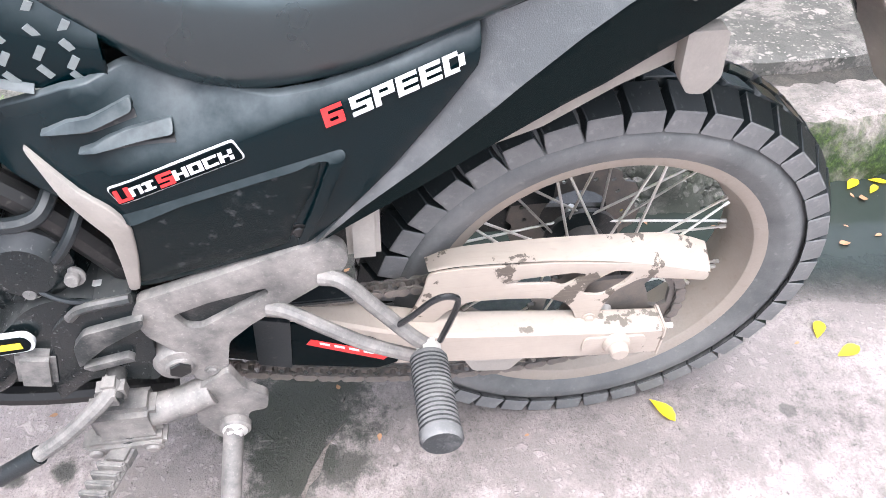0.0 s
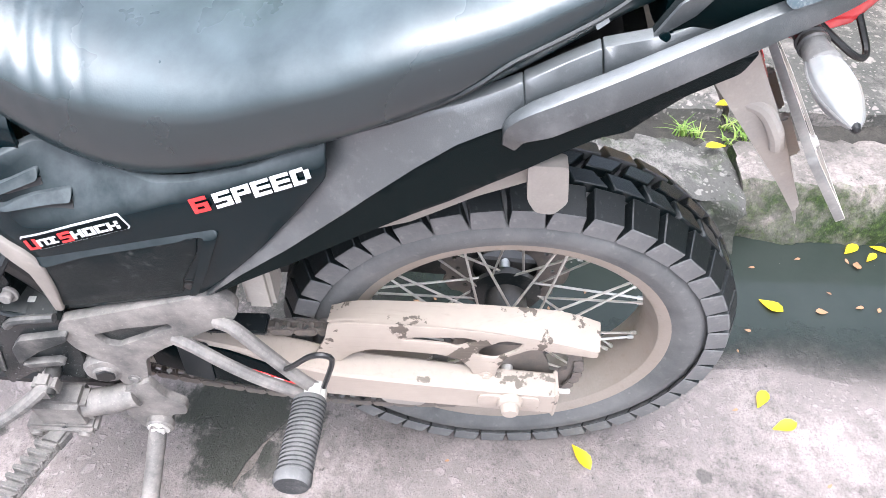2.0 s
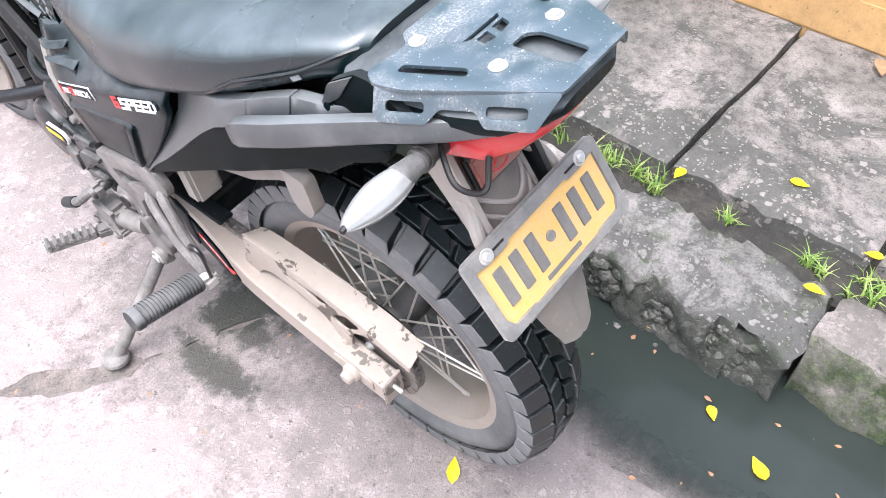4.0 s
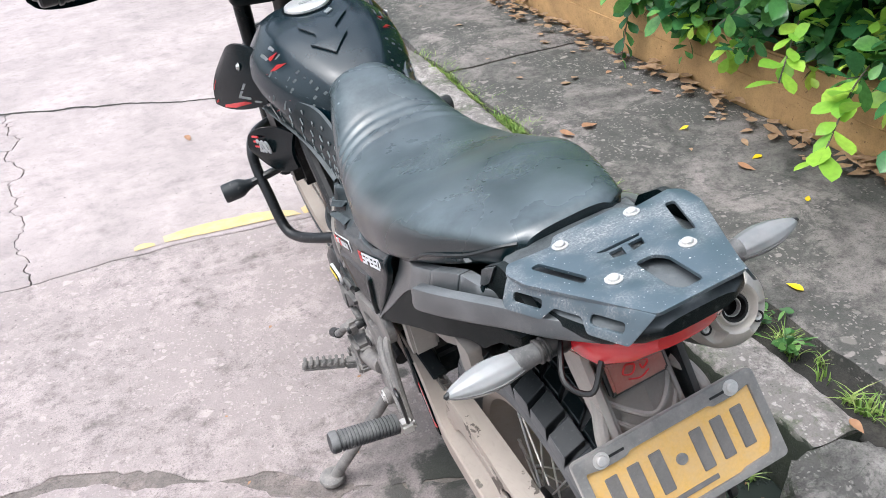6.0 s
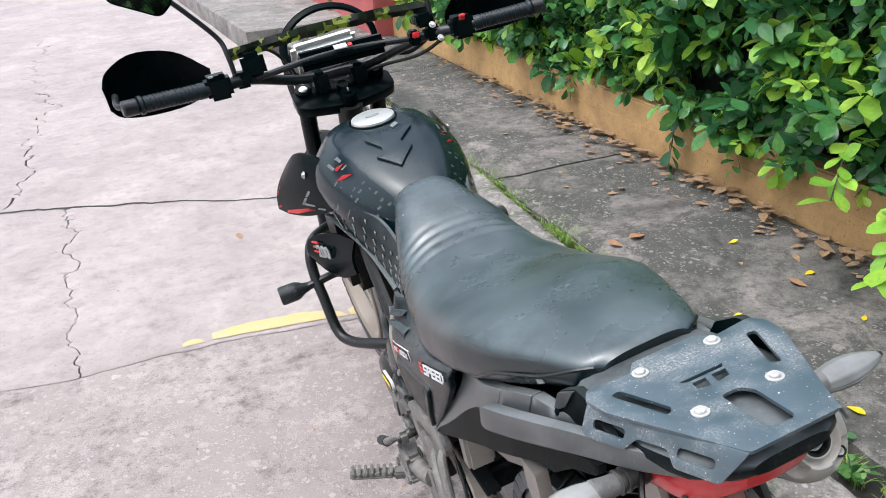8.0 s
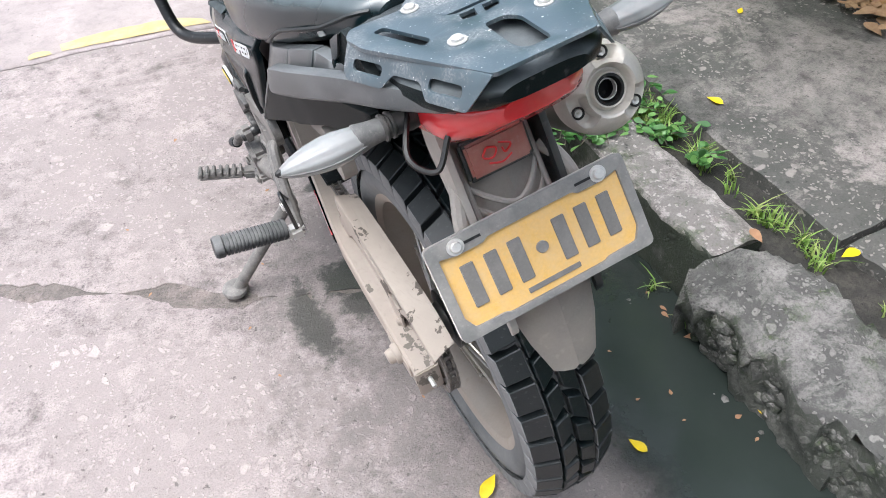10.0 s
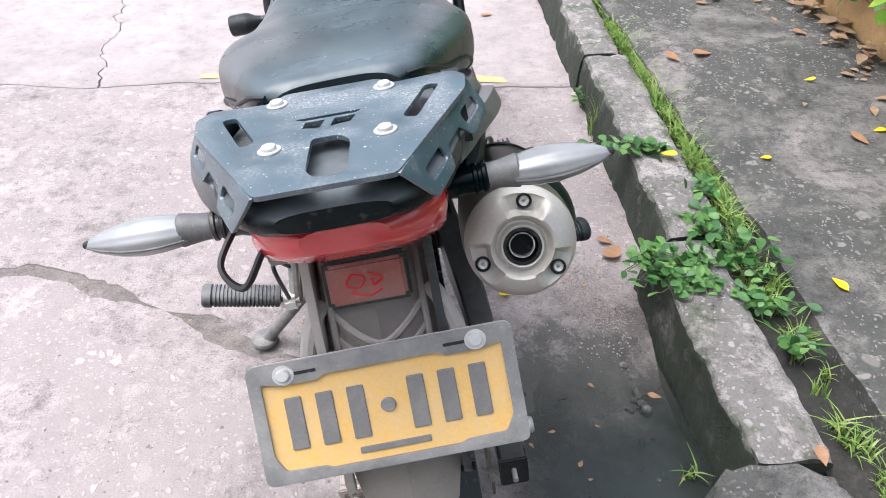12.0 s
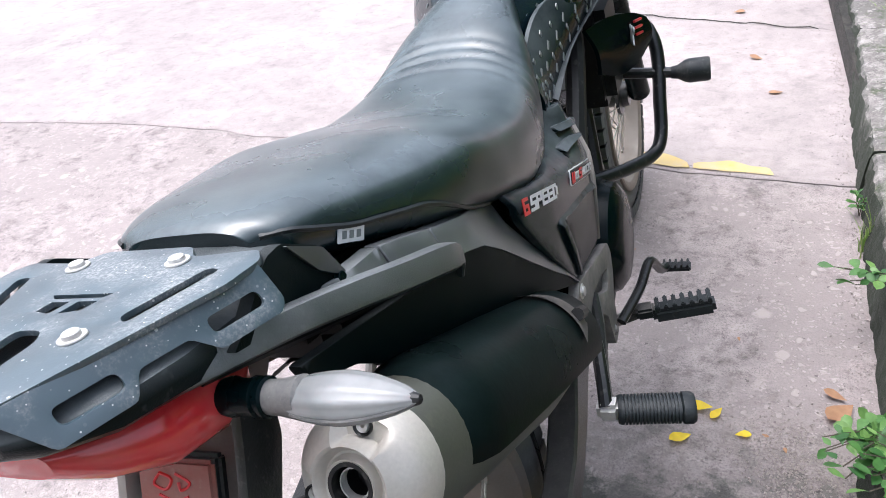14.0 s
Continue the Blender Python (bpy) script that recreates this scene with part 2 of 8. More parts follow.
    bsdf.inputs["IOR"].default_value = 1.85
    bumped(nt, bsdf, grit, 0.06, 0.0005)
    return m


rack_paint = flecked("scuffed_rack_paint", (0.044, 0.070, 0.086), (0.45, 0.44, 0.43), 0.30)


def dusty_lens(name, base, dust, amt, rough=0.16):
    m, nt, bsdf, co = blank(name)
    f = ramp(nt, noise_tex(nt, 11, 5, 0.6, co), [(0.5 - 0.3 * amt, (0, 0, 0)), (0.8, (amt, amt, amt))])
    nt.links.new(mixc(nt, f, base, dust), bsdf.inputs["Base Color"])
    bsdf.inputs["Roughness"].default_value = rough
    bsdf.inputs["Coat Weight"].default_value = 0.25
    bsdf.inputs["Subsurface Weight"].default_value = 0.1
    bsdf.inputs["Subsurface Radius"].default_value = (0.01, 0.004, 0.004)
    return m


red_lens = dusty_lens("dusty_red_tail_lens", (0.62, 0.018, 0.028), (0.50, 0.22, 0.19), 0.5, 0.09)
clear_lens = dusty_lens("clear_indicator_lens", (0.16, 0.165, 0.165), (0.40, 0.395, 0.385), 0.8, 0.24)
neck_grey = stuff("dusty_grey_stalk_plastic", (0.10, 0.10, 0.098), 0.5, dust=(0.38, 0.36, 0.34), dust_amt=0.4, dust_scale=30)
mirror_glass, _nt, _b, _c = blank("mirror_glass")
_b.inputs["Metallic"].default_value, _b.inputs["Roughness"].default_value = 1.0, 0.03
_b.inputs["Base Color"].default_value = (0.55, 0.6, 0.6, 1)


def concrete(name, light, dark, scale, pebble=0.3, rough=0.85, moss=0.0, coarse=0.004, stains=(), damp=None, contrast=0.75, algae=0.0):
    """Worn concrete: broad stains, exposed aggregate of two sizes, pits and grit; moss, oil stains and damp where asked."""
    m, nt, bsdf, co = blank(name)
    co = nt.nodes.new("ShaderNodeNewGeometry").outputs["Position"]

    def math_node(op, a, b, clamp=False):
        k = nt.nodes.new("ShaderNodeMath")
        k.operation, k.use_clamp = op, clamp
        for sock, val in ((k.inputs[0], a), (k.inputs[1], b)):
            if isinstance(val, (int, float)):
                sock.default_value = val
            else:
                nt.links.new(val, sock)
        return k.outputs[0]
    jn = nt.nodes.new("ShaderNodeTexNoise")
    jn.inputs["Scale"].default_value, jn.inputs["Detail"].default_value = 26, 3
    nt.links.new(co, jn.inputs["Vector"])
    sc = nt.nodes.new("ShaderNodeVectorMath")
    sc.operation = "SCALE"
    sc.inputs[3].default_value = 0.035
    nt.links.new(jn.outputs["Color"], sc.inputs[0])
    wv = nt.nodes.new("ShaderNodeVectorMath")
    wv.operation = "ADD"
    nt.links.new(co, wv.inputs[0])
    nt.links.new(sc.outputs[0], wv.inputs[1])
    warped = wv.outputs[0]
    broad = noise_tex(nt, scale, 8, 0.68, co, 0.7)
    blot = noise_tex(nt, scale * 6, 6, 0.7, co)
    grit = noise_tex(nt, 210, 4, 0.75, co)
    col = mixc(nt, ramp(nt, broad, [(0.38, (0, 0, 0)), (0.62, (1, 1, 1))]), dark, light)
    col = mixc(nt, contrast, col, ramp(nt, blot, [(0.36, (0.5, 0.5, 0.5)), (0.48, (0.86, 0.86, 0.86)), (0.6, (1, 1, 1))]), "MULTIPLY")
    col = mixc(nt, contrast, col, ramp(nt, noise_tex(nt, scale * 19, 5, 0.75, co), [(0.36, (0.55, 0.55, 0.55)), (0.5, (0.95, 0.95, 0.95)), (0.6, (1, 1, 1))]), "MULTIPLY")
    col = mixc(nt, contrast, col, ramp(nt, grit, [(0.32, (0.42, 0.42, 0.42)), (0.5, (0.92, 0.92, 0.92)), (0.66, (1, 1, 1))]), "MULTIPLY")
    wear = noise_tex(nt, scale * 1.9, 9, 0.74, co, 0.4)
    worn = ramp(nt, wear, [(0.47, (0, 0, 0)), (0.535, (1, 1, 1))])
    col = mixc(nt, math_node("MULTIPLY", worn, 0.85 * min(1.0, pebble * 1.5)), col, mixc(nt, grit, tuple(c * 0.62 for c in dark), tuple(c * 0.95 for c in dark)))
    h = mixc(nt, 0.45, grit, noise_tex(nt, 28, 6, 0.7, co))
    h = mixc(nt, math_node("MULTIPLY", worn, 0.25), h, (0.0, 0.0, 0.0))
    for vs, keep_, gain in ((21, 0.80, 0.94), (44, 0.68, 0.92), (105, 0.60, 0.92)):
        cell = nt.nodes.new("ShaderNodeTexVoronoi")
        rimn = nt.nodes.new("ShaderNodeTexVoronoi")
        rimn.feature = "DISTANCE_TO_EDGE"
        for v in (cell, rimn):
            v.inputs["Scale"].default_value = vs
            nt.links.new(warped, v.inputs["Vector"])
        stone = ramp(nt, rimn.outputs["Distance"], [(0.10, (0, 0, 0)), (0.17, (1, 1, 1))])
        near_ = ramp(nt, cell.outputs["Distance"], [(0.34, (1, 1, 1)), (0.46, (0, 0, 0))])
        keep = ramp(nt, cell.outputs["Color"], [(keep_, (0, 0, 0)), (keep_ + 0.03, (1, 1, 1))])
        f = mixc(nt, 1.0, mixc(nt, 1.0, mixc(nt, 1.0, stone, near_, "MULTIPLY"), keep, "MULTIPLY"), ramp(nt, worn, [(0.0, (0.10, 0.10, 0.10)), (1.0, (1, 1, 1))]), "MULTIPLY")
        f = mixc(nt, 1.0, f, (pebble * 0.8,) * 3, "MULTIPLY")
        tone = mixc(nt, cell.outputs["Color"], tuple(c * 0.66 for c in light), tuple(min(1, c * gain) for c in light))
        col = mixc(nt, f, col, tone)
        h = mixc(nt, 0.45, h, f, "ADD")
    pits = ramp(nt, noise_tex(nt, 62, 3, 0.6, co), [(0.29, (1, 1, 1)), (0.34, (0, 0, 0))])
    col = mixc(nt, math_node("MULTIPLY", pits, 0.75), col, tuple(c * 0.3 for c in dark))
    h = mixc(nt, 0.6, h, pits, "SUBTRACT")
    rg = None
    if moss:
        mm = ramp(nt, noise_tex(nt, 7, 7, 0.72, co), [(0.62 - 0.3 * moss, (0, 0, 0)), (0.74 - 0.2 * moss, (1, 1, 1))])
        tuft = ramp(nt, noise_tex(nt, 70, 6, 0.8, co), [(0.3, (0.008, 0.014, 0.005)), (0.5, (0.028, 0.052, 0.011)), (0.70, (0.10, 0.15, 0.03))])
        if moss > 0.5:
            nz = nt.nodes.new("ShaderNodeSeparateXYZ")
            nt.links.new(nt.nodes.new("ShaderNodeNewGeometry").outputs["True Normal"], nz.inputs[0])
            mm = mixc(nt, 1.0, mm, ramp(nt, nz.outputs[2], [(0.45, (1, 1, 1)), (0.85, (0.06, 0.06, 0.06))]), "MULTIPLY")
        col = mixc(nt, mm, col, tuft)
    if algae:
        nz = nt.nodes.new("ShaderNodeSeparateXYZ")
        nt.links.new(nt.nodes.new("ShaderNodeNewGeometry").outputs["True Normal"], nz.inputs[0])
        side = ramp(nt, nz.outputs[2], [(0.35, (1, 1, 1)), (0.8, (0, 0, 0))])
        film = ramp(nt, noise_tex(nt, 5, 7, 0.7, co), [(0.26, (0, 0, 0)), (0.44, (algae, algae, algae))])
        col = mixc(nt, mixc(nt, 1.0, side, film, "MULTIPLY"), col, mixc(nt, noise_tex(nt, 40, 5, 0.7, co), (0.009, 0.015, 0.009), (0.036, 0.046, 0.026)))
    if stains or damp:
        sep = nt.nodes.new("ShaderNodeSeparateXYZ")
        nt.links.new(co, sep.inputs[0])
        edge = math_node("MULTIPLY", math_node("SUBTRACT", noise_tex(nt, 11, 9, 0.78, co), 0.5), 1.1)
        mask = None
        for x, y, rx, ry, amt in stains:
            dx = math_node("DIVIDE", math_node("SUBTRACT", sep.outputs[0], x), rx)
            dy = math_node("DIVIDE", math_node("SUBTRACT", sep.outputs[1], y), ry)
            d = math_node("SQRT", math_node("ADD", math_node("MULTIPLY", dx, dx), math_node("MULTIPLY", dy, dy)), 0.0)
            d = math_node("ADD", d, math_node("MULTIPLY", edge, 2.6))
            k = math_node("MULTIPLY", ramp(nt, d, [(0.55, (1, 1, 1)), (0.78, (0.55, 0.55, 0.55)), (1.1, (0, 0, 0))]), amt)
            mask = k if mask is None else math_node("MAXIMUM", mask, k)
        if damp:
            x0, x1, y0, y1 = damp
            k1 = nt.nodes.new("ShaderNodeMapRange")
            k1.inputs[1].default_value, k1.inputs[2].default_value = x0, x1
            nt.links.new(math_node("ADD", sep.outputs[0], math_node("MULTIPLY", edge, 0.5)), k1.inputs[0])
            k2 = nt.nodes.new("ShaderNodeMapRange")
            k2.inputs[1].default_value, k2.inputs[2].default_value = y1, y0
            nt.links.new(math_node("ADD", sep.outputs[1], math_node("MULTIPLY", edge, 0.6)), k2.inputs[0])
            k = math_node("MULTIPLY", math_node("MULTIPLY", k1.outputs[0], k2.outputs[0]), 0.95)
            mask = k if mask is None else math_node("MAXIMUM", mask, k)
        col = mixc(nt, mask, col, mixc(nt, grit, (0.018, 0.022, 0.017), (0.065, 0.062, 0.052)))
        rg = nt.nodes.new("ShaderNodeMapRange")
        rg.inputs[3].default_value, rg.inputs[4].default_value = rough, 0.45
        nt.links.new(mask, rg.inputs[0])
        nt.links.new(rg.outputs[0], bsdf.inputs["Roughness"])
    nt.links.new(col, bsdf.inputs["Base Color"])
    if rg is None:
        bsdf.inputs["Roughness"].default_value = rough
    bumped(nt, bsdf, h, 0.6, coarse)
    return m


road_m = concrete("road_concrete", (0.475, 0.410, 0.395), (0.37, 0.318, 0.308), 1.1, 0.28, coarse=0.003, contrast=0.42)
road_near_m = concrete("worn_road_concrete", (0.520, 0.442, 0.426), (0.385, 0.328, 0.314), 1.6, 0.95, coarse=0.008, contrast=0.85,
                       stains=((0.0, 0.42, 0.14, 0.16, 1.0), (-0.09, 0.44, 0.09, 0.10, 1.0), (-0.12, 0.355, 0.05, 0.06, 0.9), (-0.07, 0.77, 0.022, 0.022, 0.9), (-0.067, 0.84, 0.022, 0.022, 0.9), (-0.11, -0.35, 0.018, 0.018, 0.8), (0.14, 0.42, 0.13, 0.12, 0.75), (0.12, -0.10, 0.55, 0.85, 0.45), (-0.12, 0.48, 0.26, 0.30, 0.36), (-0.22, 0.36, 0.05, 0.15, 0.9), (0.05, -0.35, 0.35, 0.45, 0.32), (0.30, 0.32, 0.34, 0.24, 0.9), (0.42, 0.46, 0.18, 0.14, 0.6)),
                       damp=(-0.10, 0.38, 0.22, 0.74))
pave_m = concrete("pavement_concrete", (0.325, 0.290, 0.270), (0.075, 0.077, 0.068), 2.0, 1.0, coarse=0.008, contrast=0.9)
kerb_m = concrete("kerb_concrete", (0.56, 0.505, 0.48), (0.21, 0.195, 0.18), 3.2, 0.8, moss=0.30, coarse=0.014, contrast=0.9, algae=0.95)
kerb_broken_m = concrete("broken_kerb_concrete", (0.33, 0.31, 0.29), (0.10, 0.098, 0.09), 5.0, 1.0, moss=0.25, coarse=0.018, algae=0.6)
kerb_moss_m = concrete("mossy_kerb_concrete", (0.40, 0.345, 0.32), (0.17, 0.152, 0.14), 3.0, 0.6, moss=0.95, coarse=0.012)
crack_m = concrete("crack_mortar", (0.33, 0.275, 0.25), (0.19, 0.165, 0.15), 5.0, 0.4, coarse=0.010)
grit_m = stuff("pinkish_loose_grit", (0.33, 0.285, 0.265), 0.85, vary=0.3, bump=0)
dirt_m = concrete("joint_dirt", (0.085, 0.075, 0.062), (0.03, 0.028, 0.024), 6.0, 0.5, coarse=0.01)
wall_m = concrete("ochre_wall_paint", (0.60, 0.37, 0.155), (0.42, 0.255, 0.11), 1.6, 0.04, coarse=0.002, contrast=0.34)
plinth_m = concrete("red_plinth_paint", (0.50, 0.12, 0.115), (0.42, 0.105, 0.10), 0.6, 0.0, coarse=0.001, contrast=0.2)
far_m = concrete("far_kerb_concrete", (0.40, 0.36, 0.34), (0.2, 0.185, 0.172), 1.6, 0.4)
white_paint = stuff("white_fence_paint", (0.78, 0.77, 0.77), 0.5, vary=0.06, bump=0.05)
olive_paint = stuff("olive_post_paint", (0.16, 0.13, 0.03), 0.5, vary=0.2)
yellow_line_m = stuff("worn_yellow_road_paint", (0.60, 0.43, 0.12), 0.8, dust=(0.46, 0.40, 0.33), dust_amt=0.70, dust_scale=15)

water_m, _nt, _b, _c = blank("gutter_water")
_wn = noise_tex(_nt, 4, 5, 0.6, _c)
_nt.links.new(mixc(_nt, _wn, (0.015, 0.022, 0.019), (0.038, 0.045, 0.040)), _b.inputs["Base Color"])
_b.inputs["Roughness"].default_value = 0.07
_b.inputs["IOR"].default_value = 1.33
bumped(_nt, _b, noise_tex(_nt, 14, 5, 0.6, _c, 1.2), 0.16, 0.004)
# the murk thins out towards the shallow margins
_sep = _nt.nodes.new("ShaderNodeSeparateXYZ")
_nt.links.new(_c, _sep.inputs[0])
_murk = []
for _ax, _wob, _lo, _hi in ((0, 0.22, 0.07, 0.26), (1, 0.40, 0.46, 0.02)):
    _k = _nt.nodes.new("ShaderNodeMath")
    _k.operation = "MULTIPLY_ADD"
    _nt.links.new(noise_tex(_nt, 6, 6, 0.7, _c), _k.inputs[0])
    _k.inputs[1].default_value = _wob
    _nt.links.new(_sep.outputs[_ax], _k.inputs[2])
    _r = _nt.nodes.new("ShaderNodeMapRange")
    _r.interpolation_type = "SMOOTHSTEP"
    _r.inputs[1].default_value, _r.inputs[2].default_value = _lo + _wob * 0.5, _hi + _wob * 0.5
    _nt.links.new(_k.outputs[0], _r.inputs[0])
    _murk.append(_r.outputs[0])
_nt.links.new(mixc(_nt, 1.0, _murk[0], _murk[1], "MULTIPLY"), _b.inputs["Alpha"])


def leaf_mat(name, a, b, c, rough=0.35, trans=0.25):
    m, nt, bsdf, co = blank(name)
    rnd = nt.nodes.new("ShaderNodeNewGeometry").outputs["Random Per Island"]
    col = ramp(nt, rnd, [(0.0, a), (0.55, b), (1.0, c)])
    col = mixc(nt, ramp(nt, noise_tex(nt, 60, 3, 0.6, co), [(0.3, (0, 0, 0)), (0.8, (0.5, 0.5, 0.5))]), col, tuple(x * 0.6 for x in a))
    nt.links.new(col, bsdf.inputs["Base Color"])
    bsdf.inputs["Roughness"].default_value = rough
    t = nt.nodes.new("ShaderNodeBsdfTranslucent")
    nt.links.new(col, t.inputs[0])
    mx = nt.nodes.new("ShaderNodeMixShader")
    mx.inputs[0].default_value = trans
    nt.links.new(bsdf.outputs[0], mx.inputs[1])
    nt.links.new(t.outputs[0], mx.inputs[2])
    nt.links.new(mx.outputs[0], nt.nodes["Material Output"].inputs[0])
    return m


hedge_leaf = leaf_mat("hedge_leaf", (0.030, 0.115, 0.044), (0.080, 0.25, 0.075), (0.20, 0.44, 0.10), 0.27, 0.26)
young_leaf = leaf_mat("young_hedge_leaf", (0.24, 0.50, 0.06), (0.40, 0.66, 0.08), (0.60, 0.78, 0.12), 0.32, 0.35)
weed_leaf = leaf_mat("weed_leaf", (0.045, 0.14, 0.035), (0.11, 0.26, 0.065), (0.24, 0.42, 0.12), 0.42)
grass_m = leaf_mat("grass_blade", (0.14, 0.26, 0.045), (0.26, 0.42, 0.08), (0.45, 0.50, 0.18), 0.5)
yellow_leaf = leaf_mat("yellow_fallen_leaf", (0.80, 0.55, 0.01), (0.85, 0.66, 0.02), (0.8, 0.72, 0.06), 0.4, 0.15)
tan_leaf = leaf_mat("tan_fallen_leaf", (0.34, 0.17, 0.09), (0.45, 0.26, 0.14), (0.5, 0.33, 0.21), 0.6, 0.1)
brown_leaf = leaf_mat("brown_dry_leaf", (0.20, 0.11, 0.06), (0.52, 0.36, 0.21), (0.82, 0.64, 0.43), 0.7, 0.1)
bark_m = stuff("hedge_bark", (0.09, 0.075, 0.055), 0.85, vary=0.3, grain=120, bump=0.5)


# ---- building tools ----
def part(name, bm, mat, parent=None, label="", sharp=32, kind=""):
    """Links a bmesh as one mesh object under a thing or a part."""
    bmesh.ops.recalc_face_normals(bm, faces=bm.faces)
    for f in bm.faces:
        f.smooth = True
    lim = radians(sharp)
    for e in bm.edges:
        if len(e.link_faces) == 2 and e.calc_face_angle(0) > lim:
            e.smooth = False
    me = bpy.data.meshes.new(name)
    bm.to_mesh(me)
    bm.free()
    me.materials.append(mat)
    ob = new(name, me)
    if parent is not None:
        ob.parent = parent
    return tagged(ob, label=label, kind=kind)


def again(name, ob, parent, m):
    """Another object on the mesh of ob."""
    o = new(name, ob.data)
    o.parent = parent
    o.matrix_basis = m
    return o


def empty(name, m=None):
    e = new(name)
    e.empty_display_size = 0.1
    if m is not None:
        e.matrix_basis = m
    return e


def curve_pts(pts, n):
    """A smooth line through the points, in n even steps."""
    p = [np.array(q, float) for q in pts]
    if len(p) == 2:
        return [p[0] + (p[1] - p[0]) * t for t in np.linspace(0, 1, n)]
    p = [2 * p[0] - p[1]] + p + [2 * p[-1] - p[-2]]
    out = []
    for t in np.linspace(0, len(p) - 3 - 1e-6, n):
        i = int(t)
        f = t - i
        a, b, c, d = p[i:i + 4]
        out.append(0.5 * (2 * b + (c - a) * f + (2 * a - 5 * b + 4 * c - d) * f * f + (3 * b - a - 3 * c + d) * f ** 3))
    return out


def skin(bm, rings, closed=True, caps=True):
    vs = [[bm.verts.new(tuple(q)) for q in r] for r in rings]
    m = len(vs[0])
    for a, b in zip(vs, vs[1:]):
        for i in range(m if closed else m - 1):
            j = (i + 1) % m
            bm.faces.new((a[i], a[j], b[j], b[i]))
    if caps and closed:
        bm.faces.new(vs[0])
        bm.faces.new(vs[-1][::-1])
    return vs


def tube_bm(pts, r, n=10, steps=0, r2=None, bm=None, flat=1.0):
    bm = bm or bmesh.new()
    line = curve_pts(pts, steps or len(pts) * 5) if len(pts) > 2 else [np.array(q, float) for q in pts]
    up = np.array((0.0, 0.0, 1.0))
    rings = []
    side = None
    for i, q in enumerate(line):
        d = line[min(i + 1, len(line) - 1)] - line[max(i - 1, 0)]
        d = d / (np.linalg.norm(d) + 1e-12)
        if side is None:
            side = np.cross(d, up)
            if np.linalg.norm(side) < 0.1:
                side = np.cross(d, (1.0, 0, 0))
        side = side - d * side.dot(d)
        side /= np.linalg.norm(side)
        top = np.cross(side, d)
        k = r if r2 is None else r + (r2 - r) * i / (len(line) - 1)
        rings.append([q + k * (side * math.cos(a) + flat * top * math.sin(a)) for a in np.arange(n) * 2 * math.pi / n])
    skin(bm, rings)
    return bm


def spin_bm(profile, centre, axis, n=32, closed=False, bm=None):
    """Turns (radius, along) pairs round an axis."""
    bm = bm or bmesh.new()
    ax = Vector(axis).normalized()
    q = Vector((0, 0, 1)).rotation_difference(ax)
    rings = []
    for k in range(n):
        a = 2 * math.pi * k / n
        rings.append([Vector(centre) + q @ Vector((r * math.cos(a), r * math.sin(a), h)) for r, h in profile])
    m = len(profile)
    vs = [[bm.verts.new(v) for v in r] for r in rings]
    for k in range(n):
        a, b = vs[k], vs[(k + 1) % n]
        for i in range(m if closed else m - 1):
            j = (i + 1) % m
            bm.faces.new((a[i], a[j], b[j], b[i]))
    bmesh.ops.remove_doubles(bm, verts=bm.verts, dist=1e-6)
    return bm


def bevel_sharp(bm, off, seg=2, ang=28):
    if off <= 0:
        return bm
    es = [e for e in bm.edges if len(e.link_faces) == 2 and e.calc_face_angle(0) > radians(ang)]
    bmesh.ops.bevel(bm, geom=es, offset=off, segments=seg, affect="EDGES", clamp_overlap=True, profile=0.6)
    return bm


def rounded(poly, r, seg=4):
    """Rounds the corners of a flat outline."""
    out = []
    n = len(poly)
    for i in range(n):
        p, a, b = np.array(poly[i], float), np.array(poly[i - 1], float), np.array(poly[(i + 1) % n], float)
        da, db = a - p, b - p
        la, lb = np.linalg.norm(da), np.linalg.norm(db)
        k = min(r, la * 0.45, lb * 0.45)
        s, e = p + da / la * k, p + db / lb * k
        for t in np.linspace(0, 1, seg + 1):
            out.append(tuple((1 - t) ** 2 * s + 2 * t * (1 - t) * p + t * t * e))
    return out


def plate_bm(outline, holes, a, b, to3, bevel=0.0):
    """A flat plate with holes: outline in two coordinates, thickness from a to b, to3(p, q, h) gives the place."""
    bm = bmesh.new()
    edges = []
    for loop in [outline] + list(holes):
        vs = [bm.verts.new((p, q, 0)) for p, q in loop]
        edges += [bm.edges.new((vs[i - 1], vs[i])) for i in range(len(vs))]
    bmesh.ops.triangle_fill(bm, use_beauty=True, edges=edges)
    bmesh.ops.recalc_face_normals(bm, faces=bm.faces)
    r = bmesh.ops.extrude_face_region(bm, geom=list(bm.faces))
    moved = {v for v in r["geom"] if isinstance(v, bmesh.types.BMVert)}
    for v in bm.verts:
        v.co.z = b if v in moved else a
    bmesh.ops.recalc_face_normals(bm, faces=bm.faces)
    if bevel:
        bevel_sharp(bm, bevel, 2, 60)
    for v in bm.verts:
        v.co = Vector(to3(*v.co))
    return bm


def side_plate(outline, u0, u1, holes=(), bevel=0.002):
    return plate_bm(outline, holes, u0, u1, lambda p, q, h: (h, p, q), bevel)


def box_bm(c, s, bevel=0.002, m=None, bm=None, seg=2):
    b2 = bmesh.new()
    bmesh.ops.create_cube(b2, size=1)
    for v in b2.verts:
        v.co = Vector((v.co.x * s[0], v.co.y * s[1], v.co.z * s[2]))
    if bevel:
        bmesh.ops.bevel(b2, geom=list(b2.edges), offset=bevel, segments=seg, affect="EDGES", clamp_overlap=True)
    if m is not None:
        b2.transform(m)
    b2.transform(Matrix.Translation(c))
    if bm is None:
        return b2
    me = bpy.data.meshes.new("tmp")
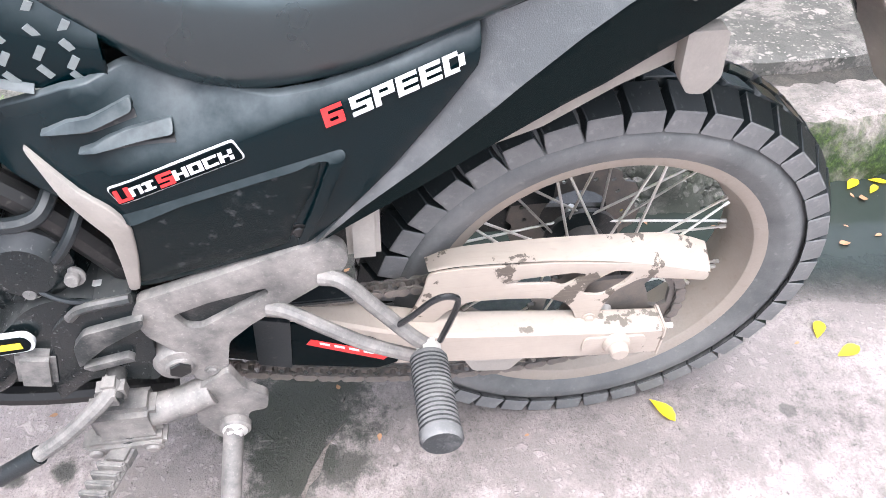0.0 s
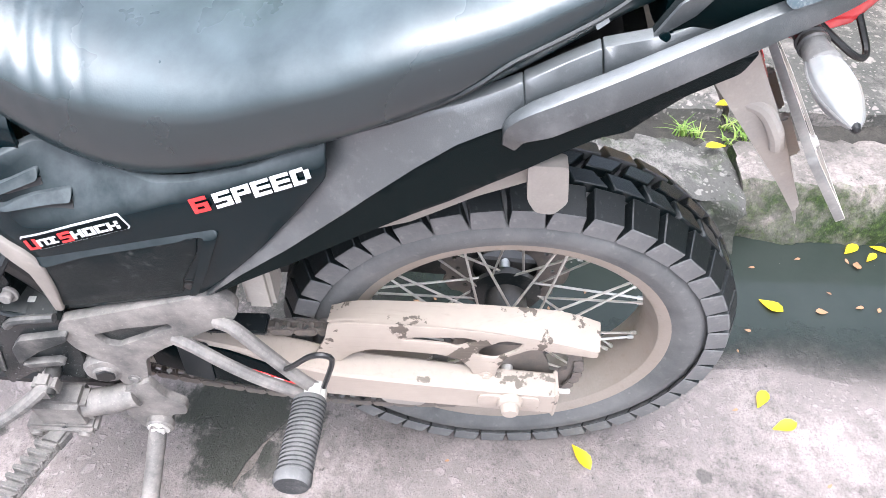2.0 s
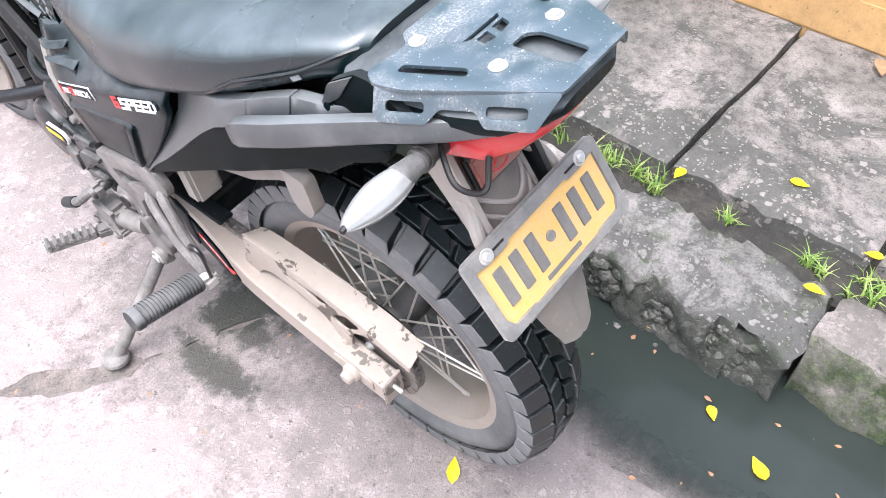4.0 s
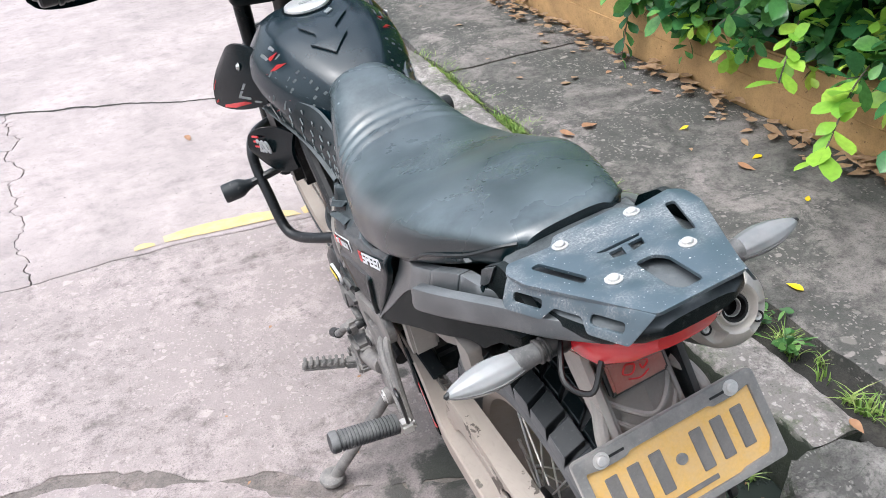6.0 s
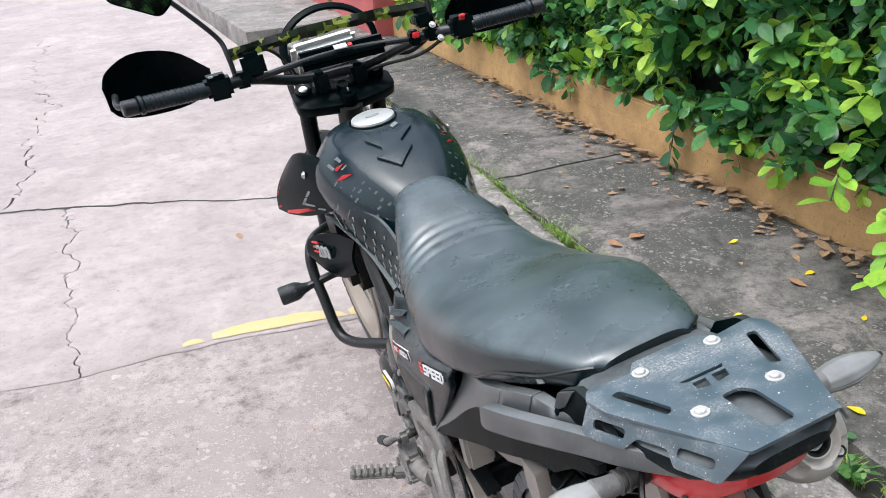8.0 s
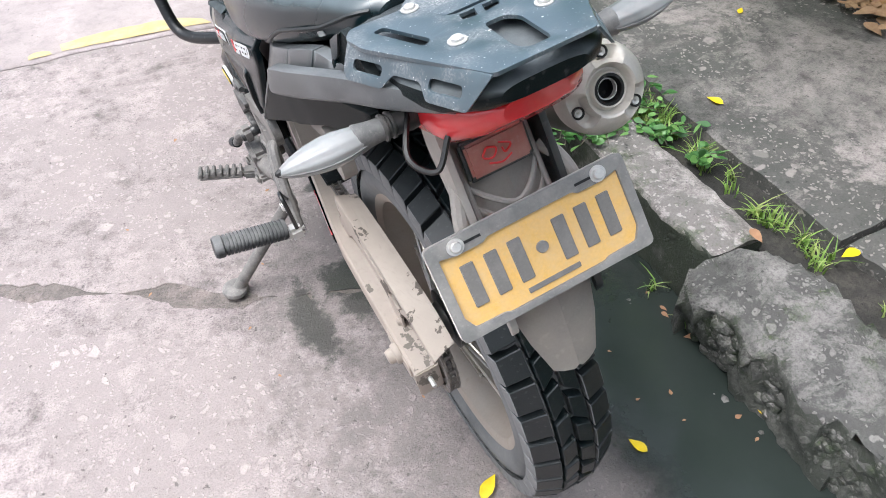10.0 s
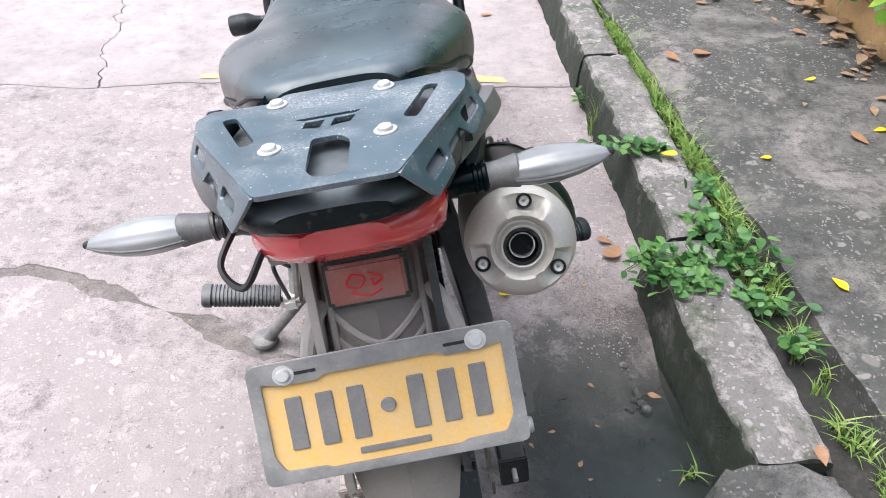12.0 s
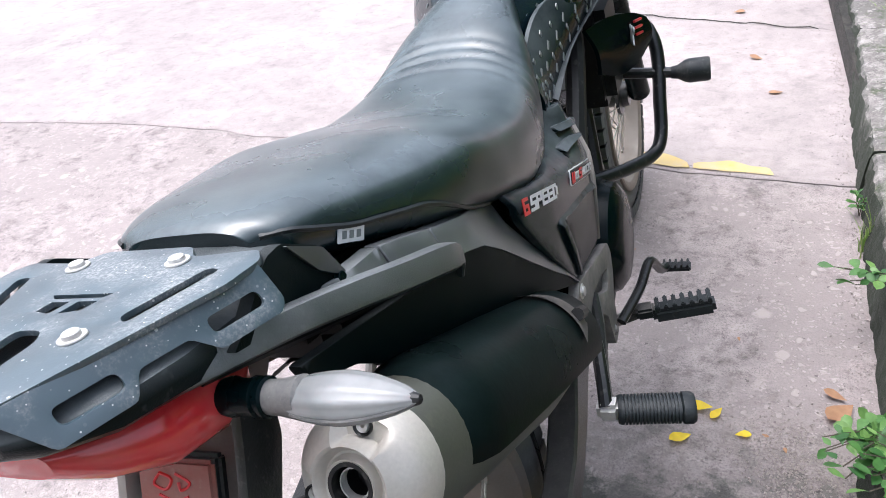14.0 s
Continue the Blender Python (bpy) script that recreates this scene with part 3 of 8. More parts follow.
    b2.to_mesh(me)
    b2.free()
    bm.from_mesh(me)
    bpy.data.meshes.remove(me)
    return bm


def shell_bm(top, bot, bulge, n=28, m=12, thick=0.004, mid=None):
    """A curved panel between two edge lines in space; bulge(s, t) moves it out along u; thickness goes inward."""
    a, b = curve_pts(top, n), curve_pts(bot, n)
    c = curve_pts(mid, n) if mid else None
    bm = bmesh.new()
    grid = []
    for i in range(n):
        row = []
        for j in range(m):
            t = j / (m - 1)
            if c is None:
                q = a[i] * (1 - t) + b[i] * t
            else:
                q = a[i] * (1 - t) * (1 - 2 * t) + c[i] * 4 * t * (1 - t) + b[i] * t * (2 * t - 1)
            q = q.copy()
            sgn = -1 if q[0] < 0 else 1
            q[0] += sgn * bulge(i / (n - 1), t)
            row.append(q)
        grid.append(row)
    outer = [[bm.verts.new(tuple(q)) for q in r] for r in grid]
    inner = [[bm.verts.new((q[0] - math.copysign(thick, q[0]), q[1], q[2])) for q in r] for r in grid]
    for i in range(n - 1):
        for j in range(m - 1):
            bm.faces.new((outer[i][j], outer[i + 1][j], outer[i + 1][j + 1], outer[i][j + 1]))
            bm.faces.new((inner[i][j], inner[i][j + 1], inner[i + 1][j + 1], inner[i + 1][j]))
    rim = [(i, 0) for i in range(n)] + [(n - 1, j) for j in range(1, m)] + [(i, m - 1) for i in range(n - 2, -1, -1)] + [(0, j) for j in range(m - 2, 0, -1)]
    for k in range(len(rim)):
        p, q = rim[k], rim[(k + 1) % len(rim)]
        bm.faces.new((outer[p[0]][p[1]], inner[p[0]][p[1]], inner[q[0]][q[1]], outer[q[0]][q[1]]))
    return bm


def lettering(name, text, size, m, mat, parent, depth=0.0006, shear=0.0, spread=1.0):
    """Raised letters in the built-in font, as a mesh."""
    cu = bpy.data.curves.new(name, "FONT")
    cu.body, cu.size, cu.extrude, cu.shear, cu.space_character = text, size, depth, shear, spread
    cu.align_x, cu.align_y, cu.resolution_u = "CENTER", "CENTER", 3
    cu.offset = size * 0.035
    tmp = new(name, cu)
    me = bpy.data.meshes.new_from_object(tmp.evaluated_get(bpy.context.evaluated_depsgraph_get()))
    bpy.data.objects.remove(tmp)
    me.materials.clear()
    me.materials.append(mat)
    ob = new(name, me)
    ob.parent = parent
    ob.matrix_basis = m
    return ob


def basis(origin, right, up):
    """A pose with x along right, y along up (made square), z out of the face."""
    r, u = Vector(right).normalized(), Vector(up)
    o = r.cross(u).normalized()
    u = o.cross(r)
    m = Matrix((r, u, o)).transposed().to_4x4()
    m.translation = Vector(origin)
    return m


# ---- the street ----
def dip(x, y):
    """The gutter's hollow beside the kerb."""
    a = min(1, max(0, (x - 0.0 + 0.05 * noise.noise((x * 6, y * 3, 9))) / 0.22))
    b = min(1, max(0, (0.66 - y - 0.45 * (0.49 - x) + 0.16 * noise.noise((x * 5, y * 5, 2)) + 0.07 * noise.noise((x * 14, y * 14, 6))) / 0.42))
    a, b = a * a * (3 - 2 * a), b * b * (3 - 2 * b)
    return -0.034 * a * b


def along(line, t):
    """The point at share t of a line, by length."""
    p = [np.array(q, float) for q in line]
    d = [0.0]
    for a, b in zip(p, p[1:]):
        d.append(d[-1] + float(np.linalg.norm(b - a)))
    s = t * d[-1]
    for i in range(len(p) - 1):
        if s <= d[i + 1] or i == len(p) - 2:
            f = (s - d[i]) / max(1e-9, d[i + 1] - d[i])
            return p[i] + (p[i + 1] - p[i]) * f


def sampler(line):
    """The same for many points of one line."""
    p = np.array(line, float)
    d = np.concatenate(((0.0,), np.cumsum(np.linalg.norm(np.diff(p, axis=0), axis=1))))
    return lambda t: np.array((np.interp(t * d[-1], d, p[:, 0]), np.interp(t * d[-1], d, p[:, 1])))


def jag(p, amp, seed):
    q = Vector((p[0] * 6.1, p[1] * 6.1, seed))
    r = Vector((p[0] * 31.0, p[1] * 31.0, seed + 5))
    f = Vector((p[0] * 97.0, p[1] * 97.0, seed + 8))
    return np.array((noise.noise(q) * amp + noise.noise(r) * amp * 0.4 + noise.noise(f) * amp * 0.25, noise.noise(q + Vector((9, 3, 1))) * amp + noise.noise(r + Vector((4, 7, 2))) * amp * 0.4 + noise.noise(f + Vector((2, 5, 3))) * amp * 0.25))


def slab(name, south, north, west, east, n, m, mat, parent, top=0.0, thick=0.05, rough=0.0015, hollow=True, rounding=0.006):
    """A cast slab between four border lines, with an uneven top and worn edges."""
    bm = bmesh.new()
    grid = []
    at_s, at_n, at_w, at_e = (sampler(q) for q in (south, north, west, east))
    c00, c10, c01, c11 = np.array(south[0]), np.array(south[-1]), np.array(north[0]), np.array(north[-1])
    souths, norths = [at_s(i / (n - 1)) for i in range(n)], [at_n(i / (n - 1)) for i in range(n)]
    wests, easts = [at_w(j / (m - 1)) for j in range(m)], [at_e(j / (m - 1)) for j in range(m)]
    for i in range(n):
        s = i / (n - 1)
        col = []
        for j in range(m):
            t = j / (m - 1)
            a, b, c, d = souths[i], norths[i], wests[j], easts[j]
            p = (1 - t) * a + t * b + (1 - s) * c + s * d - ((1 - s) * (1 - t) * c00 + s * (1 - t) * c10 + (1 - s) * t * c01 + s * t * c11)
            z = top + (dip(p[0], p[1]) if hollow else 0.0)
            z += rough * (noise.noise((p[0] * 5, p[1] * 5, 1)) + 0.7 * noise.noise((p[0] * 17, p[1] * 17, 2)))
            if i in (0, n - 1) or j in (0, m - 1):
                z -= rounding * (1 if not hollow or p[0] < -0.3 or p[1] > 1 else 0.0)
            col.append(bm.verts.new((p[0], p[1], z)))
        grid.append(col)
    for i in range(n - 1):
        for j in range(m - 1):
            bm.faces.new((grid[i][j], grid[i + 1][j], grid[i + 1][j + 1], grid[i][j + 1]))
    edge = [v for v in bm.verts if v.is_boundary]
    r = bmesh.ops.extrude_edge_only(bm, edges=[e for e in bm.edges if e.is_boundary])
    for v in r["geom"]:
        if isinstance(v, bmesh.types.BMVert):
            v.co.z -= thick
    return part(name, bm, mat, parent, sharp=50)


def wiggle(pts, amp, seed, n=40, shift=(0, 0)):
    """An uneven line near the given one."""
    out = []
    at_ = sampler(pts)
    for i in range(n):
        p = at_(i / (n - 1))
        k = 0 if i in (0, n - 1) else 1
        out.append(tuple(p + k * jag(p, amp, seed) + np.array(shift)))
    return out


bm = bmesh.new()
for sx in (-400, 400):
    for sy in (-400, 400):
        bm.verts.new((sx, sy, -0.04))
bm.verts.ensure_lookup_table()
bm.faces.new([bm.verts[i] for i in (0, 2, 3, 1)])
tagged(part("ground", bm, road_m), label="pale concrete ground running to the horizon", category="ground", kind="structure")

road = empty("road")
tagged(road, label="pale pinkish concrete street slabs with jagged cracks", category="road", kind="structure")
KX = 0.49
c1 = [(-6, 0.95), (-2.4, 0.9), (-0.95, 0.83), (-0.75, 0.735), (-0.59, 0.68), (-0.43, 0.56), (-0.29, 0.49), (-0.18, 0.43), (0.1, 0.36), (KX, 0.33)]
c1n = wiggle(c1, 0.045, 3, 420, (0, 0.022))
c1s = wiggle(c1, 0.045, 8, 420, (0, -0.022))
c1n = [(x, y - 0.030 * min(1, max(0, (x + 0.40) / 0.12))) for x, y in c1n]
c1n = [(x, y + (ys - y) * min(1, max(0, (x + 0.42) / 0.15))) for (x, y), (xs, ys) in zip(c1n, c1s)]
c1n[0], c1n[-1] = (-6, 0.965), (KX, 0.333)
c1s[0], c1s[-1] = (-6, 0.93), (KX, 0.327)
j1 = [(-6, 1.9), (-1.76, 1.875), (-0.95, 1.755), (-0.5, 1.755), (-0.15, 1.71), (0.13, 1.655), (KX + 0.16, 1.60)]
j1s, j1n = wiggle(j1, 0.014, 4, 300, (0, -0.0035)), wiggle(j1, 0.014, 4, 300, (0, 0.0035))
cl = [(-0.945, 1.755), (-0.99, 2.3), (-0.985, 2.7), (-1.04, 3.42)]
cle, clw = wiggle(cl, 0.055, 6, 200, (0.0025, 0)), wiggle(cl, 0.055, 6.02, 200, (-0.0025, 0))
d2 = [(-1.34, 3.5), (-1.22, 4.0), (-1.30, 4.8), (-1.2, 5.6), (-1.36, 7.0), (-1.39, 9.0)]
d2e, d2w = wiggle(d2, 0.13, 7, 260, (0.004, 0)), wiggle(d2, 0.13, 7.03, 260, (-0.004, 0))


def cut(line, x, right):
    """The part of a line to one side of x."""
    k = min(range(len(line)), key=lambda i: abs(line[i][0] - x))
    return line[k:] if right else line[:k + 1]


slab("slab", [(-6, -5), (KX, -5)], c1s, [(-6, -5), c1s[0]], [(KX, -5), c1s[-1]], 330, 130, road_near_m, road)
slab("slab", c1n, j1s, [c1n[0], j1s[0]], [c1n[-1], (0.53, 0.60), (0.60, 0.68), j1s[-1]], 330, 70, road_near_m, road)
slab("slab", cut(j1n, -0.945, True), wiggle([(-1.037, 3.425), (-0.55, 3.217), (-0.14, 3.0), (KX + 0.22, 2.75)], 0.03, 9, 60, (0, -0.004)), cle, [j1n[-1], (KX + 0.22, 2.746)], 60, 150, road_m, road, hollow=False)
slab("slab", cut(j1n, -0.945, False), [(-6, 3.745), (-1.9, 3.515), (-1.34, 3.495), (-1.043, 3.415)], [j1n[0], (-6, 3.745)], clw, 110, 150, road_m, road, hollow=False)
slab("slab", [(-1.335, 3.512)] + wiggle([(-1.037, 3.425), (-0.55, 3.217), (-0.14, 3.0), (KX + 0.22, 2.75)], 0.03, 9, 60, (0, 0.009)), [(-1.385, 9.0), (0.62, 9.0)], d2e, [(KX + 0.22, 2.759), (0.62, 9.0)], 70, 240, road_m, road, hollow=False)
slab("slab", [(-6, 3.757), (-1.9, 3.53), (-1.345, 3.508)], [(-6, 9.0), (-1.395, 9.0)], [(-6, 3.757), (-6, 9)], d2w, 40, 240, road_m, road, hollow=False)
slab("slab", [(-6, 9.01), (0.62, 9.01)], [(-9, 30), (0.0, 30)], [(-6, 9.01), (-9, 30)], [(0.62, 9.01), (0.0, 30)], 20, 40, road_m, road, hollow=False)

bm = bmesh.new()
for x, y in [(-6, -5), (KX + 0.22, -5), (KX + 0.22, 9.5), (-6, 9.5)]:
    bm.verts.new((x, y, -0.036))
bm.verts.ensure_lookup_table()
bm.faces.new(bm.verts)
part("road_bed", bm, dirt_m, road, "dark grit in the cracks")

# a pale mortar fill in the wide crack
bm = bmesh.new()
fa, fb = wiggle(c1, 0.045, 3, 420, (0, 0.032)), wiggle(c1, 0.045, 8, 420, (0, -0.032))
keep = [i for i in range(420) if -3.0 < fa[i][0] < 0.02]
va = [bm.verts.new((*fa[i], -0.009 + 0.006 * min(1, max(0, (fa[i][0] + 0.45) / 0.15)) + 0.003 * noise.noise((fa[i][0] * 8, 0, 4)))) for i in keep]
vb = [bm.verts.new((*fb[i], -0.006 + 0.003 * min(1, max(0, (fb[i][0] + 0.45) / 0.15)) + 0.003 * noise.noise((fb[i][0] * 8, 0, 7)))) for i in keep]
for i in range(len(keep) - 1):
    bm.faces.new((vb[i], vb[i + 1], va[i + 1], va[i]))
part("crack_fill", bm, crack_m, road, "pale grit filling the wide crack")

# dirt packed into the hairline joint further up the street
bm = bmesh.new()
hair = wiggle([(-1.90, 3.525), (-1.335, 3.507), (-1.037, 3.428), (-0.55, 3.220), (-0.14, 3.003), (KX + 0.10, 2.79)], 0.03, 9, 90, (0, 0.002))
va, vb = [], []
for x, y in hair:
    half_w = 0.0065 - 0.0045 * min(1, max(0, (x + 1.0) / 0.9)) + 0.003 * noise.noise((x * 30, 0, 2))
    va.append(bm.verts.new((x, y - half_w, -0.001)))
    vb.append(bm.verts.new((x, y + half_w, 0.0025)))
for i in range(len(hair) - 1):
    bm.faces.new((va[i], va[i + 1], vb[i + 1], vb[i]))
part("joint_fill", bm, dirt_m, road, "dark dirt packed into the joint")

# worn yellow line along the joint
line = empty("road_marking")
tagged(line, label="worn yellow painted line along the joint in the concrete", category="road marking", kind="structure")
for x0, x1, wdt in ((-0.52, -0.06, 0.075), (-0.05, 0.17, 0.07), (0.18, 0.40, 0.055), (-0.62, -0.55, 0.03)):
    bm = bmesh.new()
    lo, hi = [], []
    for k in range(26):
        x = x0 + (x1 - x0) * k / 25
        y = np.interp(x, [q[0] for q in j1], [q[1] for q in j1])
        w = wdt * math.sin(math.pi * min(1, max(0.04, (k + 0.3) / 25)) ) ** 0.25
        lo.append(bm.verts.new((x, y + 0.016 + 0.006 * noise.noise((x * 20, 1, 1)), 0.003)))
        hi.append(bm.verts.new((x, y + 0.016 + w + 0.012 * noise.noise((x * 16, 5, 1)), 0.003)))
    for k in range(25):
        bm.faces.new((lo[k], lo[k + 1], hi[k + 1], hi[k]))
    part("paint_stroke", bm, yellow_line_m, line)

# standing water in the hollow
bm = bmesh.new()
pts = [(0.03 + 0.02 * noise.noise((y, 0, 3)), y) for y in np.linspace(-5, 0.72, 40)] + [(KX + 0.03, 0.72), (KX + 0.03, -5)]
for x, y in pts:
    bm.verts.new((x, y, -0.013))
bm.verts.ensure_lookup_table()
bm.faces.new(bm.verts)
tagged(part("water", bm, water_m), label="shallow dark green water standing in the gutter", category="puddle", kind="structure")

# ---- kerb stones ----
kerb = empty("kerb")
tagged(kerb, label="weathered concrete kerb stones with moss and gaps", category="kerb", kind="structure")


def kerb_stone(y0, y1, x0, x1, h, mat, rough, seed, sl=0.0):
    bm = bmesh.new()
    n = max(10, int((y1 - y0) / 0.018))
    prof = [(x0, -0.05), (x0, 0.0), (x0 + 0.003, 0.035), (x0 + 0.006, 0.075), (x0 + 0.009, h - 0.03), (x0 + 0.012, h - 0.012), (x0 + 0.019, h - 0.003), (x0 + 0.032, h),
            (x0 + 0.06, h + 0.001), (x0 + 0.09, h + 0.001), ((x0 + x1) / 2 + 0.03, h + 0.001), (x1 - 0.03, h), (x1 - 0.008, h - 0.004), (x1 - 0.002, h - 0.02), (x1, -0.05)]
    rings = []
    for i in range(n + 1):
        t = i / n
        y = y0 + (y1 - y0) * t
        end = min(1.0, 0.45 + 30 * min(t, 1 - t) * (y1 - y0))
        ring = []
        for k, (x, z) in enumerate(prof):
            q = Vector((x * 11 + seed, y * 11, z * 11))
            q2 = q * 3.1
            d = rough * (noise.noise(q) + 0.7 * noise.noise(q2) + 0.5 * noise.noise(q2 * 2.3))
            zz = z + d * (0.6 if z > 0.02 else 0.0) - (1 - end) * 0.012 * (z > 0.05)
            ring.append((x + sl * (y - y0) + d * (1.2 if k < 6 else 0.6), y + d * 0.8, zz))
        rings.append(ring)
    skin(bm, rings)
    return part("kerb_stone", bm, mat, kerb, sharp=60)


# from, to, face, back, height, lean of the line, kind
stones = [(-4.9, -3.55, 0.49, 0.665, 0.14, 0, 0), (-3.54, -2.6, 0.49, 0.665, 0.14, 0, 0), (-2.58, -1.56, 0.49, 0.665, 0.14, 0, 1), (-1.54, -0.535, 0.49, 0.665, 0.14, 0, 1), (-0.520, 0.002, 0.435, 0.665, 0.13, 0, 2), (0.012, 0.605, 0.500, 0.66, 0.14, 0.02, 0),
          (0.622, 1.545, 0.562, 0.715, 0.14, 0.05, 0), (1.557, 2.42, 0.606, 0.745, 0.14, 0.06, 0), (2.435, 3.3, 0.66, 0.80, 0.14, 0.02, 0), (3.315, 4.4, 0.675, 0.81, 0.14, 0, 0), (4.415, 5.5, 0.675, 0.81, 0.14, 0, 0), (5.515, 6.7, 0.675, 0.81, 0.14, 0, 0)]
for k, (a, b, x0, x1, h, sl, kind_) in enumerate(stones):
    kerb_stone(a, b, x0, x1, h, (kerb_m, kerb_moss_m, kerb_broken_m)[kind_], (0.0075, 0.013, 0.028)[kind_], k * 7.7, sl)

# rubble at the foot of the broken stone
rubble = empty("rubble")
tagged(rubble, label="loose grey pebbles and crumbs at the kerb foot", category="pebbles", kind="stuff")
random.seed(5)
bm = bmesh.new()
for k in range(150):
    y = random.uniform(-1.6, 0.0) if k < 110 else random.uniform(0.0, 0.4)
    x = 0.435 - abs(random.gauss(0, 0.03))
    r = random.choice((0.004, 0.006, 0.008, 0.012)) * random.uniform(0.6, 1.2)
    g = bmesh.ops.create_icosphere(bm, subdivisions=1, radius=r)
    for v in g["verts"]:
        v.co = v.co * (1 + 0.3 * noise.noise(v.co * 150 + Vector((k, 0, 0)))) + Vector((x, y, -0.026 + r * 0.3))
for k in range(330):
    # stones showing in the broken face
    y, z = random.uniform(-0.50, -0.03), random.uniform(-0.01, 0.10)
    r = random.choice((0.005, 0.007, 0.009, 0.012, 0.015)) * random.uniform(0.7, 1.15)
    g = bmesh.ops.create_icosphere(bm, subdivisions=2, radius=r)
    for v in g["verts"]:
        q = v.co * (1 + 0.22 * noise.noise(v.co * 90 + Vector((k, 0, 0))))
        q.y *= 1.2
        v.co = q + Vector((0.450 + 0.012 * noise.noise((y * 9, z * 9, 2)) + 0.10 * max(0, z - 0.06), y, z))
part("pebbles", bm, kerb_broken_m, rubble, kind="stuff")

# coarse grit washed together where the gutter dries out
grit_bed = empty("loose_grit")
tagged(grit_bed, label="coarse pinkish grit scattered along the kerb foot", category="grit", kind="stuff")
V, F = [], []
for k in range(1500):
    if k < 1050:
        x, y = random.gauss(0.41, 0.055), random.gauss(0.58, 0.075)
    else:
        y = random.uniform(0.5, 2.6)
        x = 0.550 + 0.05 * (y - 0.6) - abs(random.gauss(0, 0.022))
    lim = 0.515 if y < 0.62 else 0.553 + 0.05 * min(1.7, y - 0.62)
    if x > lim:
        continue
    r = random.uniform(0.0012, 0.0034)
    z = dip(x, y) + r * 0.4
    b = len(V)
    a0 = random.uniform(0, 6.28)
    for i in range(4):
        a1 = a0 + i * 1.5708
        V.append((x + r * random.uniform(0.7, 1.3) * math.cos(a1), y + r * random.uniform(0.7, 1.3) * math.sin(a1), z))
    V += [(x, y, z + r * random.uniform(0.6, 1.0)), (x, y, z - r)]
    F += [(b + i, b + (i + 1) % 4, b + 4) for i in range(4)] + [(b + (i + 1) % 4, b + i, b + 5) for i in range(4)]
me = bpy.data.meshes.new("grit")
me.from_pydata(V, [], F)
me.materials.append(grit_m)
tagged(new("grit", me), kind="stuff").parent = grit_bed

# ---- pavement ----
pavement = empty("pavement")
tagged(pavement, label="dark weathered concrete pavement slabs", category="pavement", kind="structure")
bm = box_bm((1.22, 2.3, 0.055), (1.15, 14.4, 0.09), 0)
part("pavement_bed", bm, dirt_m, pavement, "dark soil under the slabs")
edges_y = [-4.9, -3.3, -1.9, -0.555, -0.085, 2.32, 4.6, 6.7]
for a, b in zip(edges_y, edges_y[1:]):
    pw = lambda yy: 0.775 + 0.022 * max(0, yy - 0.6)
    s = wiggle([(pw(a), a + 0.008), (1.56, a + 0.008)], 0.008, a, 20)
    nn = wiggle([(pw(b), b - 0.008), (1.56, b - 0.008)], 0.008, b + 0.3, 20)
    w = wiggle([s[0], nn[0]], 0.022, 2.5, 60)
    slab("slab", s, nn, w, [s[-1], nn[-1]], 40, 60, pave_m, pavement, top=0.14, thick=0.06, rough=0.004, hollow=False)

# ---- planter wall ----
bm = box_bm((1.63, 2.0, 0.17), (0.14, 10.0, 0.40), 0.008)
wall = part("wall_planter", bm, wall_m)
tagged(wall, label="ochre painted low planter wall along the pavement", category="wall", kind="structure")
tagged(part("wall_foot", box_bm((1.60, 2.0, 0.20), (0.09, 10.0, 0.13), 0.006), wall_m), label="ochre painted foot course of the planter wall", category="wall", kind="structure")
soil = part("soil", box_bm((2.7, 2.0, 0.12), (2.0, 10.0, 0.35), 0.01), dirt_m)
tagged(soil, label="dark soil behind the planter wall", category="soil", kind="structure")

# ---- far kerb, pavement and fence ----
bm = plate_bm([(0.42, 6.72), (0.30, 9.0), (0.04, 14.0), (-0.3, 22.0), (-0.9, 36), (1.5, 36), (1.5, 6.72)], [], -0.05, 0.19, lambda p, q, h: (p, q, h), 0.03)
for v in bm.verts:
    v.co.x += 0.02 * noise.noise((v.co.x, v.co.y * 2, v.co.z * 3))
tagged(part("far_pavement", bm, far_m), label="raised grey concrete pavement with a rough tall kerb", category="pavement", kind="structure")

plinth = part("plinth_wall", box_bm((2.05, 20.9, 0.24), (1.3, 30, 0.5), 0.01), plinth_m)
tagged(plinth, label="red painted plinth under the white fence", category="wall", kind="structure")

fence = empty("fence", pose(1.62, 5.95, 0.49))
tagged(fence, label="white painted metal picket fence on the red plinth", category="fence")
post_b = box_bm((0, 0, 0.55), (0.10, 0.10, 1.1), 0.004)
post = part("post", post_b, white_paint, fence)
bar_b = box_bm((0, 0, 0.53), (0.03, 0.03, 0.98), 0.002)
bar0 = part("picket", bar_b, white_paint, fence)
bar0.location = (0, 0.16, 0.03)
for k in range(1, 15):
    again("post", post, fence, pose(0, k * 1.02, 0))
for k in range(15):
    for j in range(1, 8):
        if (k, j) != (0, 1):
            again("picket", bar0, fence, pose(0, k * 1.02 + j * 0.1275, 0.03))
for z in (0.10, 0.98):
    part("rail", box_bm((0.028, 7.2, z), (0.02, 14.3, 0.035), 0.002), white_paint, fence)

pole = part("sign_post", tube_bm([(1.40, 7.35, 0.18), (1.40, 7.35, 2.6)], 0.042, 12), olive_paint)
tagged(pole, label="olive painted round metal post standing on the pavement", category="post")


